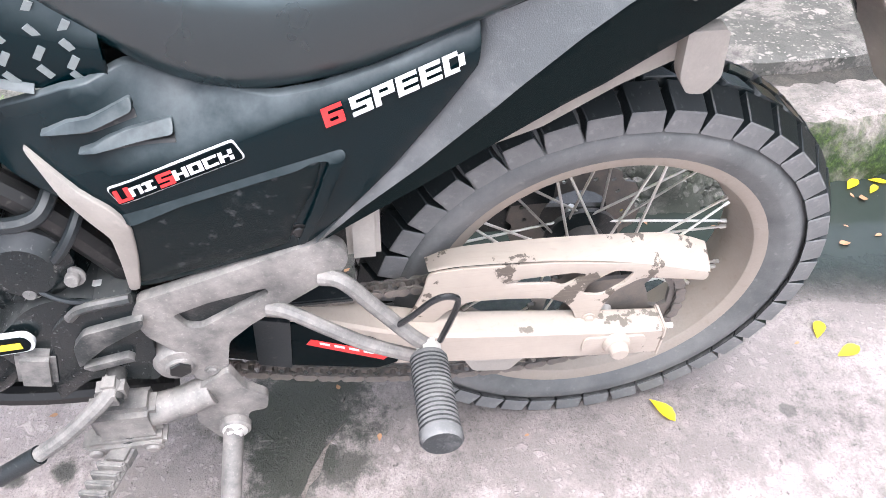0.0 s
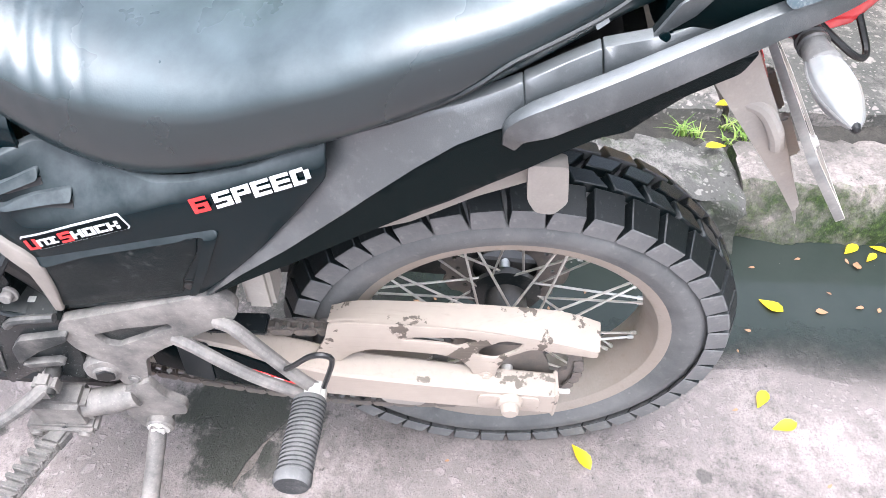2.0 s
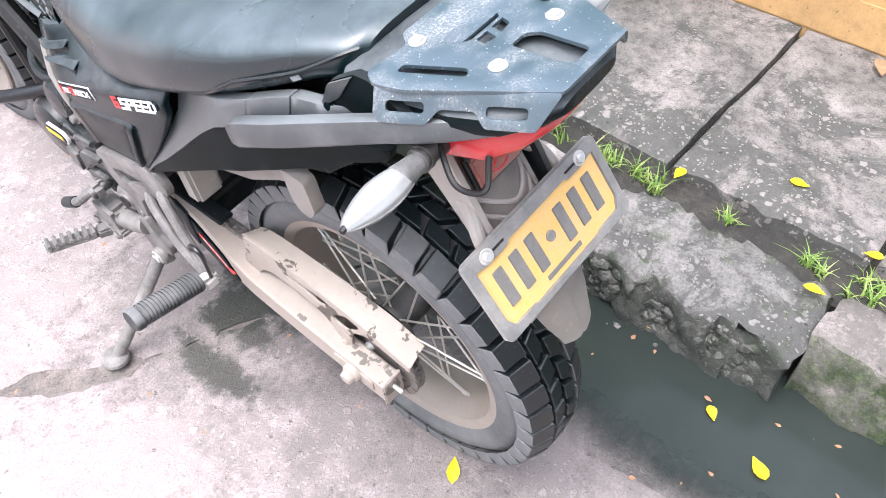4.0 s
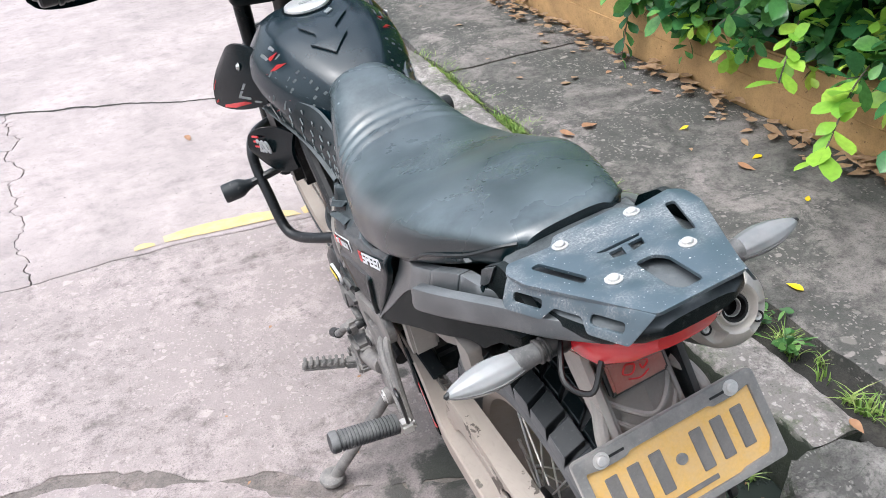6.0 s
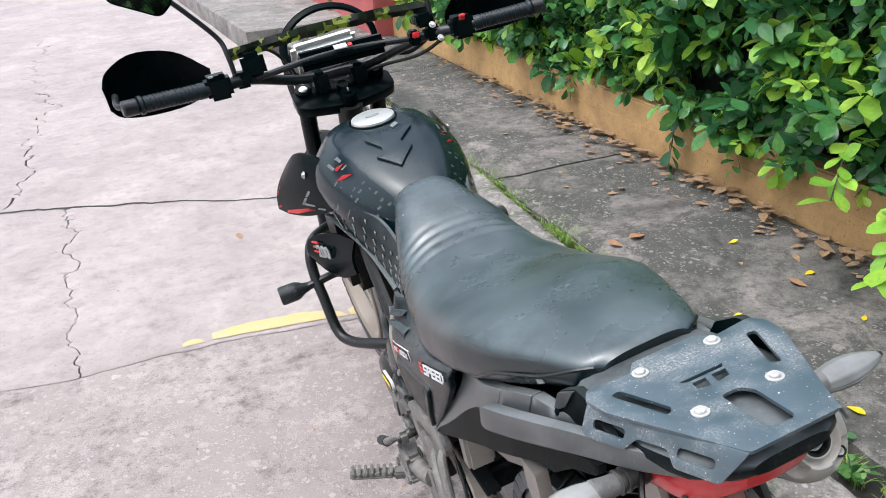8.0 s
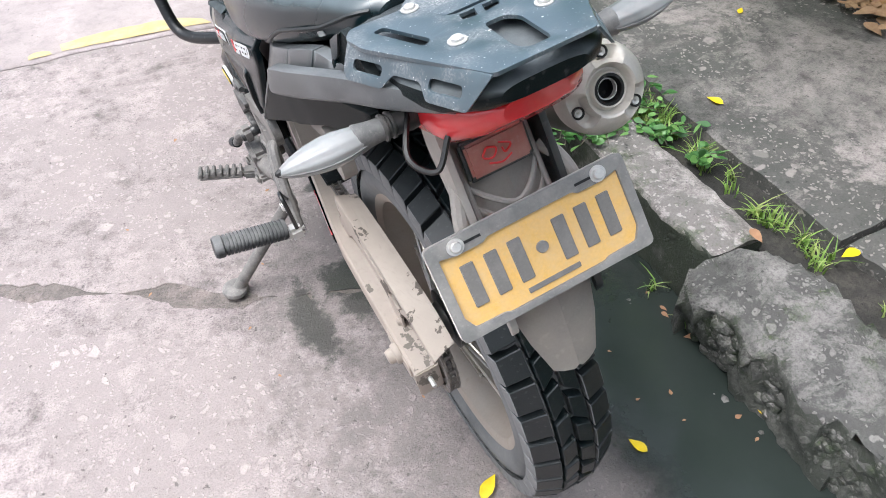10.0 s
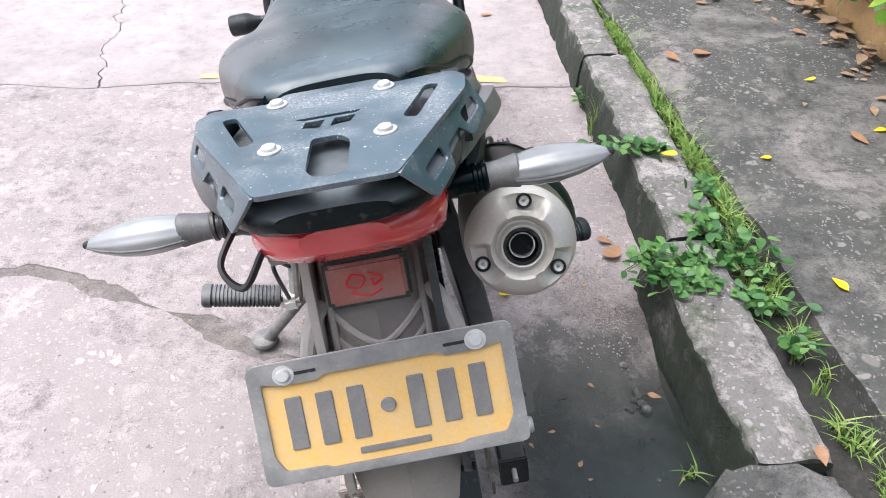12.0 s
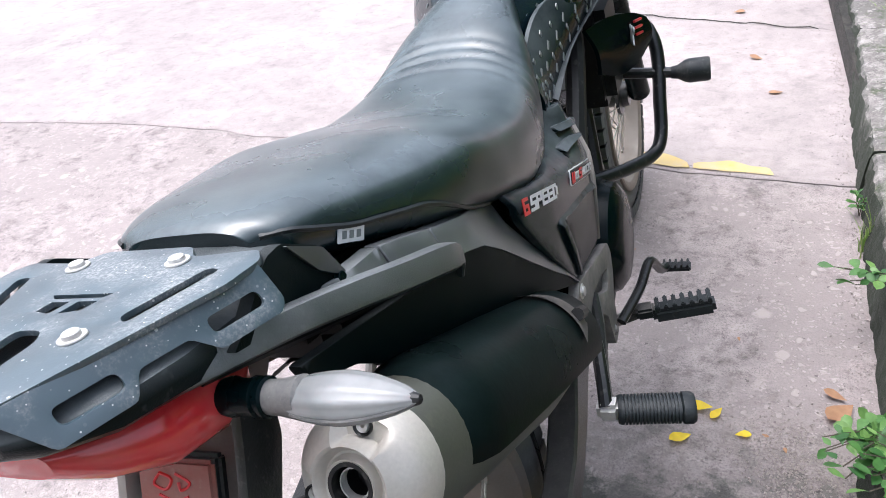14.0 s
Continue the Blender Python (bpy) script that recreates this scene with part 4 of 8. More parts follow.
# ---- motorcycle: right is +u, forward +v, up +w; it leans on its side stand ----
LEAN = -8.3
bike = empty("motorcycle", pose(0.005, 0, 0, 0, LEAN, 0))
tagged(bike, label="dusty black trail motorcycle leaning on its side stand by the kerb", category="motorcycle")
WC = (0, 0, 0.312)


def bolt(name, at, axis, r, h, mat, parent, washer=True):
    prof = [(0.0001, h), (r * 0.8, h), (r * 0.95, h * 0.85), (r, h * 0.5), (r, h * 0.3)]
    if washer:
        prof += [(r * 1.5, h * 0.3), (r * 1.55, h * 0.15)]
    prof += [(r * 1.5 if washer else r, 0.0), (r * 0.5, -0.002)]
    return part(name, spin_bm(prof, at, axis, 6 if not washer else 18), mat, parent, sharp=25)


def wheel(centre, rim_r, tyre_r, half, blocks, name, tread_h, spokes=36):
    """Tyre with separate tread blocks, spoked rim and hub."""
    c = Vector(centre)
    b = tyre_r - tread_h
    prof = [(rim_r - 0.005, -half * 0.72), (rim_r + 0.012, -half * 0.93), (rim_r + (b - rim_r) * 0.3, -half * 1.02), (rim_r + (b - rim_r) * 0.34, -half * 1.035), (rim_r + (b - rim_r) * 0.5, -half * 1.03),
            (rim_r + (b - rim_r) * 0.55, -half * 0.99), (b - 0.034, -half * 0.93), (b - 0.016, -half * 0.80), (b - 0.008, -half * 0.66), (b - 0.002, -half * 0.4), (b, 0)]
    prof = prof + [(r, -h) for r, h in prof[-2::-1]]
    tyre = part(name + "_tyre", spin_bm(prof, c, (1, 0, 0), 88), tyre_side, bike, "dusty black knobbly tyre", sharp=40)

    def block(u0, u1, r0a, r0b, r1a, r1b, l0, l1, slant):
        bm = bmesh.new()
        q = []
        for (u, ra, rb, l, s) in ((u0, r0a, r0b, l0, 0.0), (u1, r1a, r1b, l1, slant)):
            for r, k in ((ra, 1.0), (rb, 0.9)):
                for sg in (-1, 1):
                    q.append(bm.verts.new((u, s + sg * l * k, r)))
        for f in ((0, 1, 3, 2), (4, 6, 7, 5), (0, 4, 5, 1), (2, 3, 7, 6), (0, 2, 6, 4), (1, 5, 7, 3)):
            bm.faces.new([q[i] for i in f])
        bmesh.ops.recalc_face_normals(bm, faces=bm.faces)
        bmesh.ops.bevel(bm, geom=list(bm.edges), offset=0.0013, segments=1, affect="EDGES", clamp_overlap=True)
        return bm
    pitch = 2 * math.pi * b / blocks
    L = pitch * 0.468
    kinds = [(block(-half * 1.05, -half * 0.48, b - 0.033, b - 0.004, b - 0.008, b + tread_h * 0.93, L * 0.93, L * 0.98, pitch * 0.10), 0.0),
             (block(-half * 0.40, -half * 0.04, b - 0.006, b + tread_h * 0.95, b - 0.004, b + tread_h, L * 1.02, L * 0.85, pitch * 0.30), 0.45),
             (block(half * 1.05, half * 0.48, b - 0.033, b - 0.004, b - 0.008, b + tread_h * 0.93, L * 0.93, L * 0.98, pitch * 0.10), 0.5),
             (block(half * 0.40, half * 0.04, b - 0.006, b + tread_h * 0.95, b - 0.004, b + tread_h, L * 1.02, L * 0.85, pitch * 0.30), 0.95)]
    for (bm, ph), mat in zip(kinds, (tyre_shoulder, tyre_tread, tyre_shoulder, tyre_tread)):
        first = None
        for k in range(blocks):
            m = Matrix.Translation(c) @ Matrix.Rotation(2 * math.pi * (k + ph) / blocks, 4, "X")
            if first is None:
                first = part("tread_block", bm, mat, tyre)
                first.matrix_basis = m
                first.data.materials.append(tyre_flank)
                for pl in first.data.polygons:
                    pl.material_index = 1 if mat is tyre_shoulder and abs(pl.normal[0]) > 0.5 else 0
            else:
                again("tread_block", first, tyre, m)
    R = rim_r
    rp = [(R + 0.014, -0.050), (R + 0.013, -0.042), (R - 0.004, -0.030), (R - 0.012, -0.015), (R - 0.012, 0.015), (R - 0.004, 0.030), (R + 0.013, 0.042), (R + 0.014, 0.050),
          (R + 0.010, 0.053), (R - 0.003, 0.051), (R - 0.009, 0.047), (R - 0.013, 0.034), (R - 0.021, 0.018), (R - 0.024, 0), (R - 0.021, -0.018), (R - 0.013, -0.034), (R - 0.009, -0.047), (R - 0.003, -0.051), (R + 0.010, -0.053)]
    rim = part(name + "_rim", spin_bm(rp, c, (1, 0, 0), 80, closed=True), rim_metal, bike, "muddy aluminium spoked rim")
    hub = part(name + "_hub", spin_bm([(0.012, -0.062), (0.03, -0.062), (0.034, -0.045), (0.052, -0.042), (0.052, -0.034), (0.032, -0.03), (0.03, 0.03), (0.052, 0.034), (0.052, 0.042), (0.034, 0.045), (0.03, 0.062), (0.012, 0.062)], c, (1, 0, 0), 32), dark_mud, bike)
    for s in (-1, 1):
        for lean in (-1, 1):
            a1 = lean * 0.50
            p0 = np.array((s * 0.038 + lean * 0.003, 0, 0.046))
            p1 = np.array((s * 0.006, (R - 0.016) * math.sin(a1), (R - 0.016) * math.cos(a1)))
            d = p1 - p0
            bm = tube_bm([p0, p1], 0.0019, 6)
            tube_bm([p0 + d * 0.91, p1], 0.0033, 6, bm=bm)
            first = part("spoke", bm, spoke_metal, rim)
            n = spokes // 4
            for k in range(n):
                m = Matrix.Translation(c) @ Matrix.Rotation(2 * math.pi * (k + (0.5 if s > 0 else 0) + 0.25 * lean) / n, 4, "X")
                if k == 0:
                    first.matrix_basis = m
                else:
                    again("spoke", first, rim, m)
    return tyre, rim, hub


wheel(WC, 0.219, 0.3165, 0.060, 40, "rear", 0.013)

# sprocket and brake disc
N = 44
out = []
for k in range(N):
    for da, r in ((-0.25, 0.097), (-0.1, 0.1045), (0.1, 0.1045), (0.25, 0.097)):
        a = 2 * math.pi * (k + da) / N
        out.append((r * math.sin(a), WC[2] + r * math.cos(a)))
holes = []
for k in range(5):
    h = []
    for da, r in [(-0.42, 0.06), (-0.2, 0.057), (0.0, 0.056), (0.2, 0.057), (0.42, 0.06), (0.46, 0.074), (0.36, 0.084), (0.0, 0.086), (-0.36, 0.084), (-0.46, 0.074)]:
        a = 2 * math.pi * k / 5 + da
        h.append((r * math.sin(a), WC[2] + r * math.cos(a)))
    holes.append(h)
part("sprocket", side_plate(out, -0.087, -0.081, holes, 0), chain_metal, bike, "dusty steel sprocket")
disc = []
for k in range(60):
    a = 2 * math.pi * k / 60
    r = 0.098 if k % 6 < 4 else 0.09
    disc.append((r * math.sin(a), WC[2] + r * math.cos(a)))
dh = [[(0.05 * math.sin(a), WC[2] + 0.05 * math.cos(a)) for a in np.arange(24) * math.pi / 12]]
for k in range(20):
    a0 = 2 * math.pi * k / 20
    rr = 0.072 if k % 2 else 0.082
    dh.append([(rr * math.sin(a0) + 0.004 * math.sin(t), WC[2] + rr * math.cos(a0) + 0.004 * math.cos(t)) for t in np.arange(6) * math.pi / 3])
part("brake_disc", side_plate(disc, 0.078, 0.082, dh, 0), chain_metal, bike, "drilled steel brake disc")
part("brake_caliper", box_bm((0.09, 0.07, 0.37), (0.045, 0.07, 0.05), 0.008), dark_mud, bike)
part("axle", tube_bm([(-0.10, 0, WC[2] - 0.003), (0.10, 0, WC[2] - 0.003)], 0.0085, 12), zinc, bike)

# chain: rollers in one mesh, links as pieces
FS = np.array((0.632, 0.345))
RS = np.array((0.0, WC[2]))
rr, rf = 0.0985, 0.036


def chain_path():
    d = FS - RS
    D = np.linalg.norm(d)
    th = math.atan2(d[1], d[0])
    al = math.acos((rr - rf) / D)
    top_r = RS + rr * np.array((math.cos(th + al), math.sin(th + al)))
    top_f = FS + rf * np.array((math.cos(th + al), math.sin(th + al)))
    bot_r = RS + rr * np.array((math.cos(th - al), math.sin(th - al)))
    bot_f = FS + rf * np.array((math.cos(th - al), math.sin(th - al)))
    pts = [top_f + (top_r - top_f) * t - np.array((0, 0.010 * math.sin(math.pi * t))) for t in np.linspace(0, 1, 60)]
    a0, a1 = th + al, th - al + 2 * math.pi
    pts += [RS + rr * np.array((math.cos(a), math.sin(a))) for a in np.linspace(a0, a1, 60)[1:]]
    for t in np.linspace(0, 1, 60)[1:]:
        q = bot_r + (bot_f - bot_r) * t
        pts.append(q - np.array((0, 0.052 * math.sin(math.pi * t ** 0.8))))
    a0, a1 = th - al, th + al
    pts += [FS + rf * np.array((math.cos(a), math.sin(a))) for a in np.linspace(a0, a1, 24)[1:]]
    return pts


cp = chain_path()
LN = 108
pins = [along(cp, (k + 0.5) / LN) for k in range(LN)]
bm = bmesh.new()
for p in pins:
    tube_bm([(-0.0935, p[0], p[1]), (-0.0745, p[0], p[1])], 0.0042, 7, bm=bm)
chain = part("chain", bm, chain_metal, bike, "dusty steel drive chain")


def link_mesh(wide):
    bm = bmesh.new()
    o = []
    for cx, a0 in ((-0.0079, math.pi / 2), (0.0079, -math.pi / 2)):
        for t in np.linspace(0, math.pi, 6):
            o.append((cx + 0.0072 * math.cos(a0 + t), 0.0072 * math.sin(a0 + t)))
        o.append((0, -0.0055 if cx < 0 else 0.0055))
    for sg in (-1, 1):
        u = sg * (0.0082 if wide else 0.0056)
        a = [bm.verts.new((u - 0.0011, p, q)) for p, q in o]
        b = [bm.verts.new((u + 0.0011, p, q)) for p, q in o]
        bm.faces.new(a)
        bm.faces.new(b[::-1])
        for i in range(len(o)):
            bm.faces.new((a[i - 1], a[i], b[i], b[i - 1]))
    return bm


firsts = [part("chain_link", link_mesh(k), chain_metal, chain) for k in (True, False)]
for k in range(LN):
    p, q = pins[k], pins[(k + 1) % LN]
    m = Matrix.Translation((-0.084, *((p + q) / 2))) @ Matrix.Rotation(math.atan2(q[1] - p[1], q[0] - p[0]), 4, "X")
    if k < 2:
        firsts[k].matrix_basis = m
    else:
        again("chain_link", firsts[k % 2], chain, m)

# swingarm: two box arms with open ends, joined at the front
for s in (-1, 1):
    rings = []
    for v, w0, w1, u0, u1 in ((-0.064, 0.258, 0.312, 0.094, 0.131), (0.0, 0.263, 0.318, 0.093, 0.131), (0.10, 0.273, 0.330, 0.091, 0.131), (0.19, 0.283, 0.340, 0.089, 0.130), (0.235, 0.286, 0.346, 0.086, 0.129), (0.29, 0.287, 0.358, 0.080, 0.124), (0.36, 0.285, 0.378, 0.072, 0.115), (0.44, 0.298, 0.388, 0.066, 0.106), (0.54, 0.32, 0.388, 0.062, 0.10)):
        k = 0.004
        rings.append([(s * u0, v, w0 + k), (s * (u0 + k), v, w0), (s * (u1 - k), v, w0), (s * u1, v, w0 + k), (s * u1, v, w1 - k), (s * (u1 - k), v, w1), (s * (u0 + k), v, w1), (s * u0, v, w1 - k)])
    bm = bmesh.new()
    skin(bm, rings)
    arm = part("swingarm", bm, arm_mud if s < 0 else dark_mud, bike, "beige mud-caked box swingarm", sharp=30)
    e = box_bm((s * 0.1125, -0.067, 0.285), (0.041, 0.006, 0.060), 0.002)
    part("end_plate", e, arm_mud if s < 0 else dark_mud, arm)
    adj = side_plate(rounded([(-0.045, 0.272), (-0.045, 0.306), (0.040, 0.312), (0.040, 0.280)], 0.012), s * 0.1305, s * 0.134, [], 0.001)
    part("axle_block", adj, arm_mud if s < 0 else dark_mud, arm)
    part("axle_nut", spin_bm([(0.0001, 0.022), (0.010, 0.022), (0.012, 0.019), (0.013, 0.011), (0.016, 0.010), (0.018, 0.006), (0.018, 0)], (s * 0.132, -0.004, 0.298), (s, 0, 0), 14), arm_mud if s < 0 else zinc, arm)
    tube = tube_bm([(s * 0.112, -0.066, 0.292), (s * 0.112, -0.088, 0.291)], 0.004, 8)
    part("adjuster_bolt", tube, zinc, arm)
part("swingarm_bridge", box_bm((0, 0.43, 0.34), (0.14, 0.07, 0.07), 0.012), dark_mud, bike)
# dark label with a red band on the arm


def along_arm(bm):
    """Swing a flat plate in to follow the arm's taper."""
    for vt in bm.verts:
        vt.co.x += 0.125 * max(0.0, vt.co.y - 0.29)
    return bm


lab = part("arm_label", along_arm(side_plate(rounded([(0.50, 0.385), (0.50, 0.312), (0.40, 0.292), (0.30, 0.286), (0.272, 0.298), (0.30, 0.346), (0.37, 0.374), (0.44, 0.384)], 0.006), -0.1275, -0.1235, [], 0.0008)), black_gloss, bike, "glossy black sticker with a red band")
part("red_band", along_arm(side_plate([(0.382, 0.337), (0.376, 0.347), (0.278, 0.318), (0.292, 0.305)], -0.1283, -0.127, [], 0)), red_paint, lab)
for k in range(4):
    part("print_bar", along_arm(side_plate([(0.366 - 0.017 * k, 0.338 - 0.0055 * k), (0.366 - 0.017 * k, 0.342 - 0.0055 * k), (0.354 - 0.017 * k, 0.338 - 0.0055 * k), (0.354 - 0.017 * k, 0.334 - 0.0055 * k)], -0.1287, -0.128, [], 0)), white_ink, lab)
part("arm_wrap", along_arm(side_plate(rounded([(0.438, 0.388), (0.396, 0.382), (0.404, 0.288), (0.444, 0.296)], 0.004), -0.1295, -0.1235, [], 0.001)), rubber, bike, "dusty tape wrapped round the swingarm")
part("chain_slider", box_bm((-0.084, 0.40, 0.392), (0.03, 0.16, 0.008), 0.002), rubber, bike)

# chain guard: sloping top skin and a side plate with cut-outs
top = [(-0.075, 0.235, 0.425), (-0.075, 0.194, 0.4385), (-0.075, 0.08, 0.440), (-0.075, -0.037, 0.4335), (-0.075, -0.083, 0.4225), (-0.075, -0.114, 0.408)]
bot = [(-0.108, 0.235, 0.441), (-0.108, 0.194, 0.4455), (-0.108, 0.076, 0.4385), (-0.108, -0.017, 0.4215), (-0.108, -0.075, 0.404), (-0.107, -0.114, 0.390)]
bm = shell_bm(top, bot, lambda s, t: 0.003 * math.sin(math.pi * t), 36, 8, 0.003)
guard = part("chain_guard", bm, guard_mud, bike, "beige mud-caked chain guard with flaked dark spots")
outl = [(0.235, 0.437), (0.194, 0.441), (0.08, 0.436), (-0.02, 0.421), (-0.075, 0.404), (-0.113, 0.390), (-0.112, 0.376), (-0.06, 0.387), (-0.025, 0.393), (0.005, 0.372), (0.016, 0.338), (0.018, 0.300), (0.042, 0.300),
        (0.050, 0.335), (0.064, 0.358), (0.09, 0.371), (0.14, 0.377), (0.185, 0.379), (0.21, 0.366), (0.232, 0.338), (0.25, 0.312), (0.275, 0.32), (0.258, 0.36), (0.242, 0.40)]
h1 = rounded([(0.146, 0.406), (0.085, 0.398), (0.072, 0.391), (0.044, 0.409), (0.06, 0.415), (0.13, 0.412)], 0.006)
h2 = rounded([(0.046, 0.372), (0.04, 0.392), (0.012, 0.412), (-0.016, 0.406), (-0.004, 0.386), (0.02, 0.366)], 0.008)
part("side_plate", side_plate(rounded(outl, 0.008, 3), -0.1085, -0.1045, [h1, h2], 0.0008), guard_mud, guard)
bolt("guard_bolt", (-0.1085, 0.03, 0.322), (-1, 0, 0), 0.006, 0.006, guard_mud, guard)
# torque link hook below the arm
part("chain_roller_bracket", side_plate(rounded([(0.19, 0.255), (0.09, 0.25), (0.12, 0.205), (0.17, 0.212)], 0.008), -0.10, -0.085, [], 0.002), fender_mud, bike)

# rear shock, inner fender and dark middle
part("shock_absorber", tube_bm([(0, 0.45, 0.42), (0, 0.50, 0.68)], 0.03, 14), black_dark, bike)
sp = [(0.042 * math.cos(t), 0.45 + 0.05 * t / 44 + 0.042 * math.sin(t), 0.44 + 0.22 * t / 44) for t in np.linspace(0, 44, 160)]
part("shock_spring", tube_bm(sp, 0.006, 6, 160), red_paint, bike)
arc = [(0.085, 0.43, 0.50), (0.085, 0.36, 0.56), (0.085, 0.25, 0.64), (0.085, 0.12, 0.70), (0.085, 0.0, 0.735)]
rings = []
for q in curve_pts(arc, 16):
    rings.append([(x * 0.085, q[1], q[2] - 0.035 * abs(x) ** 3) for x in np.linspace(-1, 1, 11)])
bm = bmesh.new()
skin(bm, rings, closed=False, caps=False)
bmesh.ops.solidify(bm, geom=list(bm.faces), thickness=0.004)
part("inner_fender", bm, black_dark, bike, "dark inner mudguard over the wheel")
bm = side_plate(rounded([(0.20, 0.652), (0.200, 0.615), (0.129, 0.642), (0.061, 0.686), (0.0, 0.716), (0.0, 0.752), (0.10, 0.722)], 0.005), -0.108, -0.100, [], 0.003)
part("fender_flap", bm, flap_mud, bike, "mud-coated grey mudguard edge")
bm = side_plate(rounded([(0.018, 0.75), (0.014, 0.702), (0.004, 0.684), (-0.014, 0.682), (-0.026, 0.70), (-0.02, 0.75)], 0.006), -0.126, -0.108, [], 0.005)
part("fender_bracket", bm, flap_mud, bike)
part("battery_stay", box_bm((-0.10, 0.305, 0.56), (0.05, 0.035, 0.14), 0.006), fender_mud, bike)
part("airbox", box_bm((0, 0.40, 0.64), (0.2, 0.30, 0.18), 0.03), black_dark, bike)
part("subframe_cover", box_bm((0, 0.08, 0.79), (0.16, 0.34, 0.07), 0.02, m=Matrix.Rotation(radians(-18), 4, "X")), black_dark, bike)
for s in (-1, 1):
    part("frame_tube", tube_bm([(s * 0.09, 0.62, 0.62), (s * 0.10, 0.35, 0.70), (s * 0.095, 0.05, 0.80), (s * 0.07, -0.2, 0.91)], 0.013, 10), black_dark, bike)
    part("frame_tube", tube_bm([(s * 0.10, 0.42, 0.52), (s * 0.10, 0.25, 0.66), (s * 0.095, 0.05, 0.785)], 0.011, 10), black_dark, bike)

# ---- seat ----
from mathutils.geometry import delaunay_2d_cdt

SEAT = [(0.655, 0.050, 0.874, 0.835), (0.64, 0.062, 0.884, 0.81), (0.60, 0.074, 0.885, 0.785), (0.52, 0.104, 0.868, 0.750), (0.45, 0.124, 0.848, 0.708), (0.38, 0.137, 0.840, 0.698), (0.30, 0.147, 0.847, 0.719),
        (0.22, 0.150, 0.872, 0.755), (0.14, 0.148, 0.900, 0.792), (0.07, 0.136, 0.915, 0.824), (0.0, 0.112, 0.930, 0.856), (-0.045, 0.094, 0.939, 0.878), (-0.078, 0.078, 0.942, 0.890), (-0.094, 0.056, 0.939, 0.900)]


def seat_at(v):
    vs = [q[0] for q in SEAT][::-1]
    return [float(np.interp(v, vs, [q[k] for q in SEAT][::-1])) for k in (1, 2, 3)]


def seat_side(v, w):
    """Half width of the seat at a height on its side."""
    hw, tp, bt = seat_at(v)
    sy = (w - (tp + bt) / 2) / ((tp - bt) / 2)
    sy = math.copysign(min(0.98, abs(sy)) ** (1 / 0.6), sy)
    taper = 0.10 + 0.20 * min(1, max(0, (v - 0.34) / 0.14))
    return hw * (1 - sy * sy) ** 0.275 * (1 - taper * max(0.0, sy + 0.35) ** 2 / 1.8)


rings = []
dense = curve_pts(SEAT, 230)
for q in dense:
    v, hw, tp, bt = q
    taper = 0.10 + 0.20 * min(1, max(0, (v - 0.34) / 0.14))
    ring = []
    for t in np.linspace(0, 2 * math.pi, 44, endpoint=False):
        cx, sy = math.cos(t), math.sin(t)
        mid = bt + (tp - bt) * 0.5
        x = hw * math.copysign(abs(cx) ** 0.55, cx) * (1 - taper * max(0.0, sy + 0.35) ** 2 / 1.8 if sy < 0 else (1 - taper * (sy + 0.35) ** 2 / 1.8))
        z = mid + (tp - bt) * 0.5 * math.copysign(abs(sy) ** (0.60 if sy > 0 else 0.6), sy)
        # folds in the cover where the seat dips
        if sy > 0:
            for fv, amp in ((0.492, 0.0014), (0.473, 0.0030), (0.452, 0.0026), (0.428, 0.0016)):
                fold = fv - 0.10 * (abs(x) / 0.1) ** 2 * 0.12
                z -= amp * math.exp(-((v - fold) / 0.0055) ** 2) * min(1, abs(x) / 0.04)
        z += 0.0022 * noise.noise((x * 9, v * 9, 3)) * (1 if sy > -0.2 else 0)
        ring.append((x + 0.002 * noise.noise((x * 14, v * 14, z * 14)), v, z))
    rings.append(ring)
bm = bmesh.new()
skin(bm, rings)
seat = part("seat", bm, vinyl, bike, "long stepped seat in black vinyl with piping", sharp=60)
for s in (-1, 1):
    pts = []
    for v in np.linspace(0.185, -0.088, 22):
        w = float(np.interp(v, [-0.088, -0.075, -0.03, 0.046, 0.11, 0.185], [0.929, 0.925, 0.898, 0.868, 0.823, 0.782]))
        pts.append((s * (seat_side(v, w) + 0.0008), v, w))
    part("piping", tube_bm(pts, 0.0026, 6, 60), vinyl_side, seat)
    if s > 0:
        tag = part("seat_tag", box_bm((0, 0, 0), (0.0016, 0.026, 0.013), 0.0005), white_ink, seat, "small pale grey seat tag")
        tag.matrix_basis = Matrix.Translation((seat_side(-0.034, 0.893) + 0.0012, -0.034, 0.893)) @ Matrix.Rotation(radians(-24), 4, "Z") @ Matrix.Rotation(radians(-26), 4, "X")
        for k in range(3):
            part("print_bar", box_bm((0.0010, -0.007 + k * 0.007, 0), (0.0006, 0.004, 0.006), 0), grey_ink, tag)
    else:
        tag = part("seat_tag", box_bm((0, 0, 0), (0.0012, 0.012, 0.006), 0.0004), silver_ink, seat, "tiny worn grey seat tag")
        tag.matrix_basis = Matrix.Translation((-seat_side(-0.028, 0.890) - 0.0008, -0.028, 0.890)) @ Matrix.Rotation(radians(24), 4, "Z") @ Matrix.Rotation(radians(-26), 4, "X")

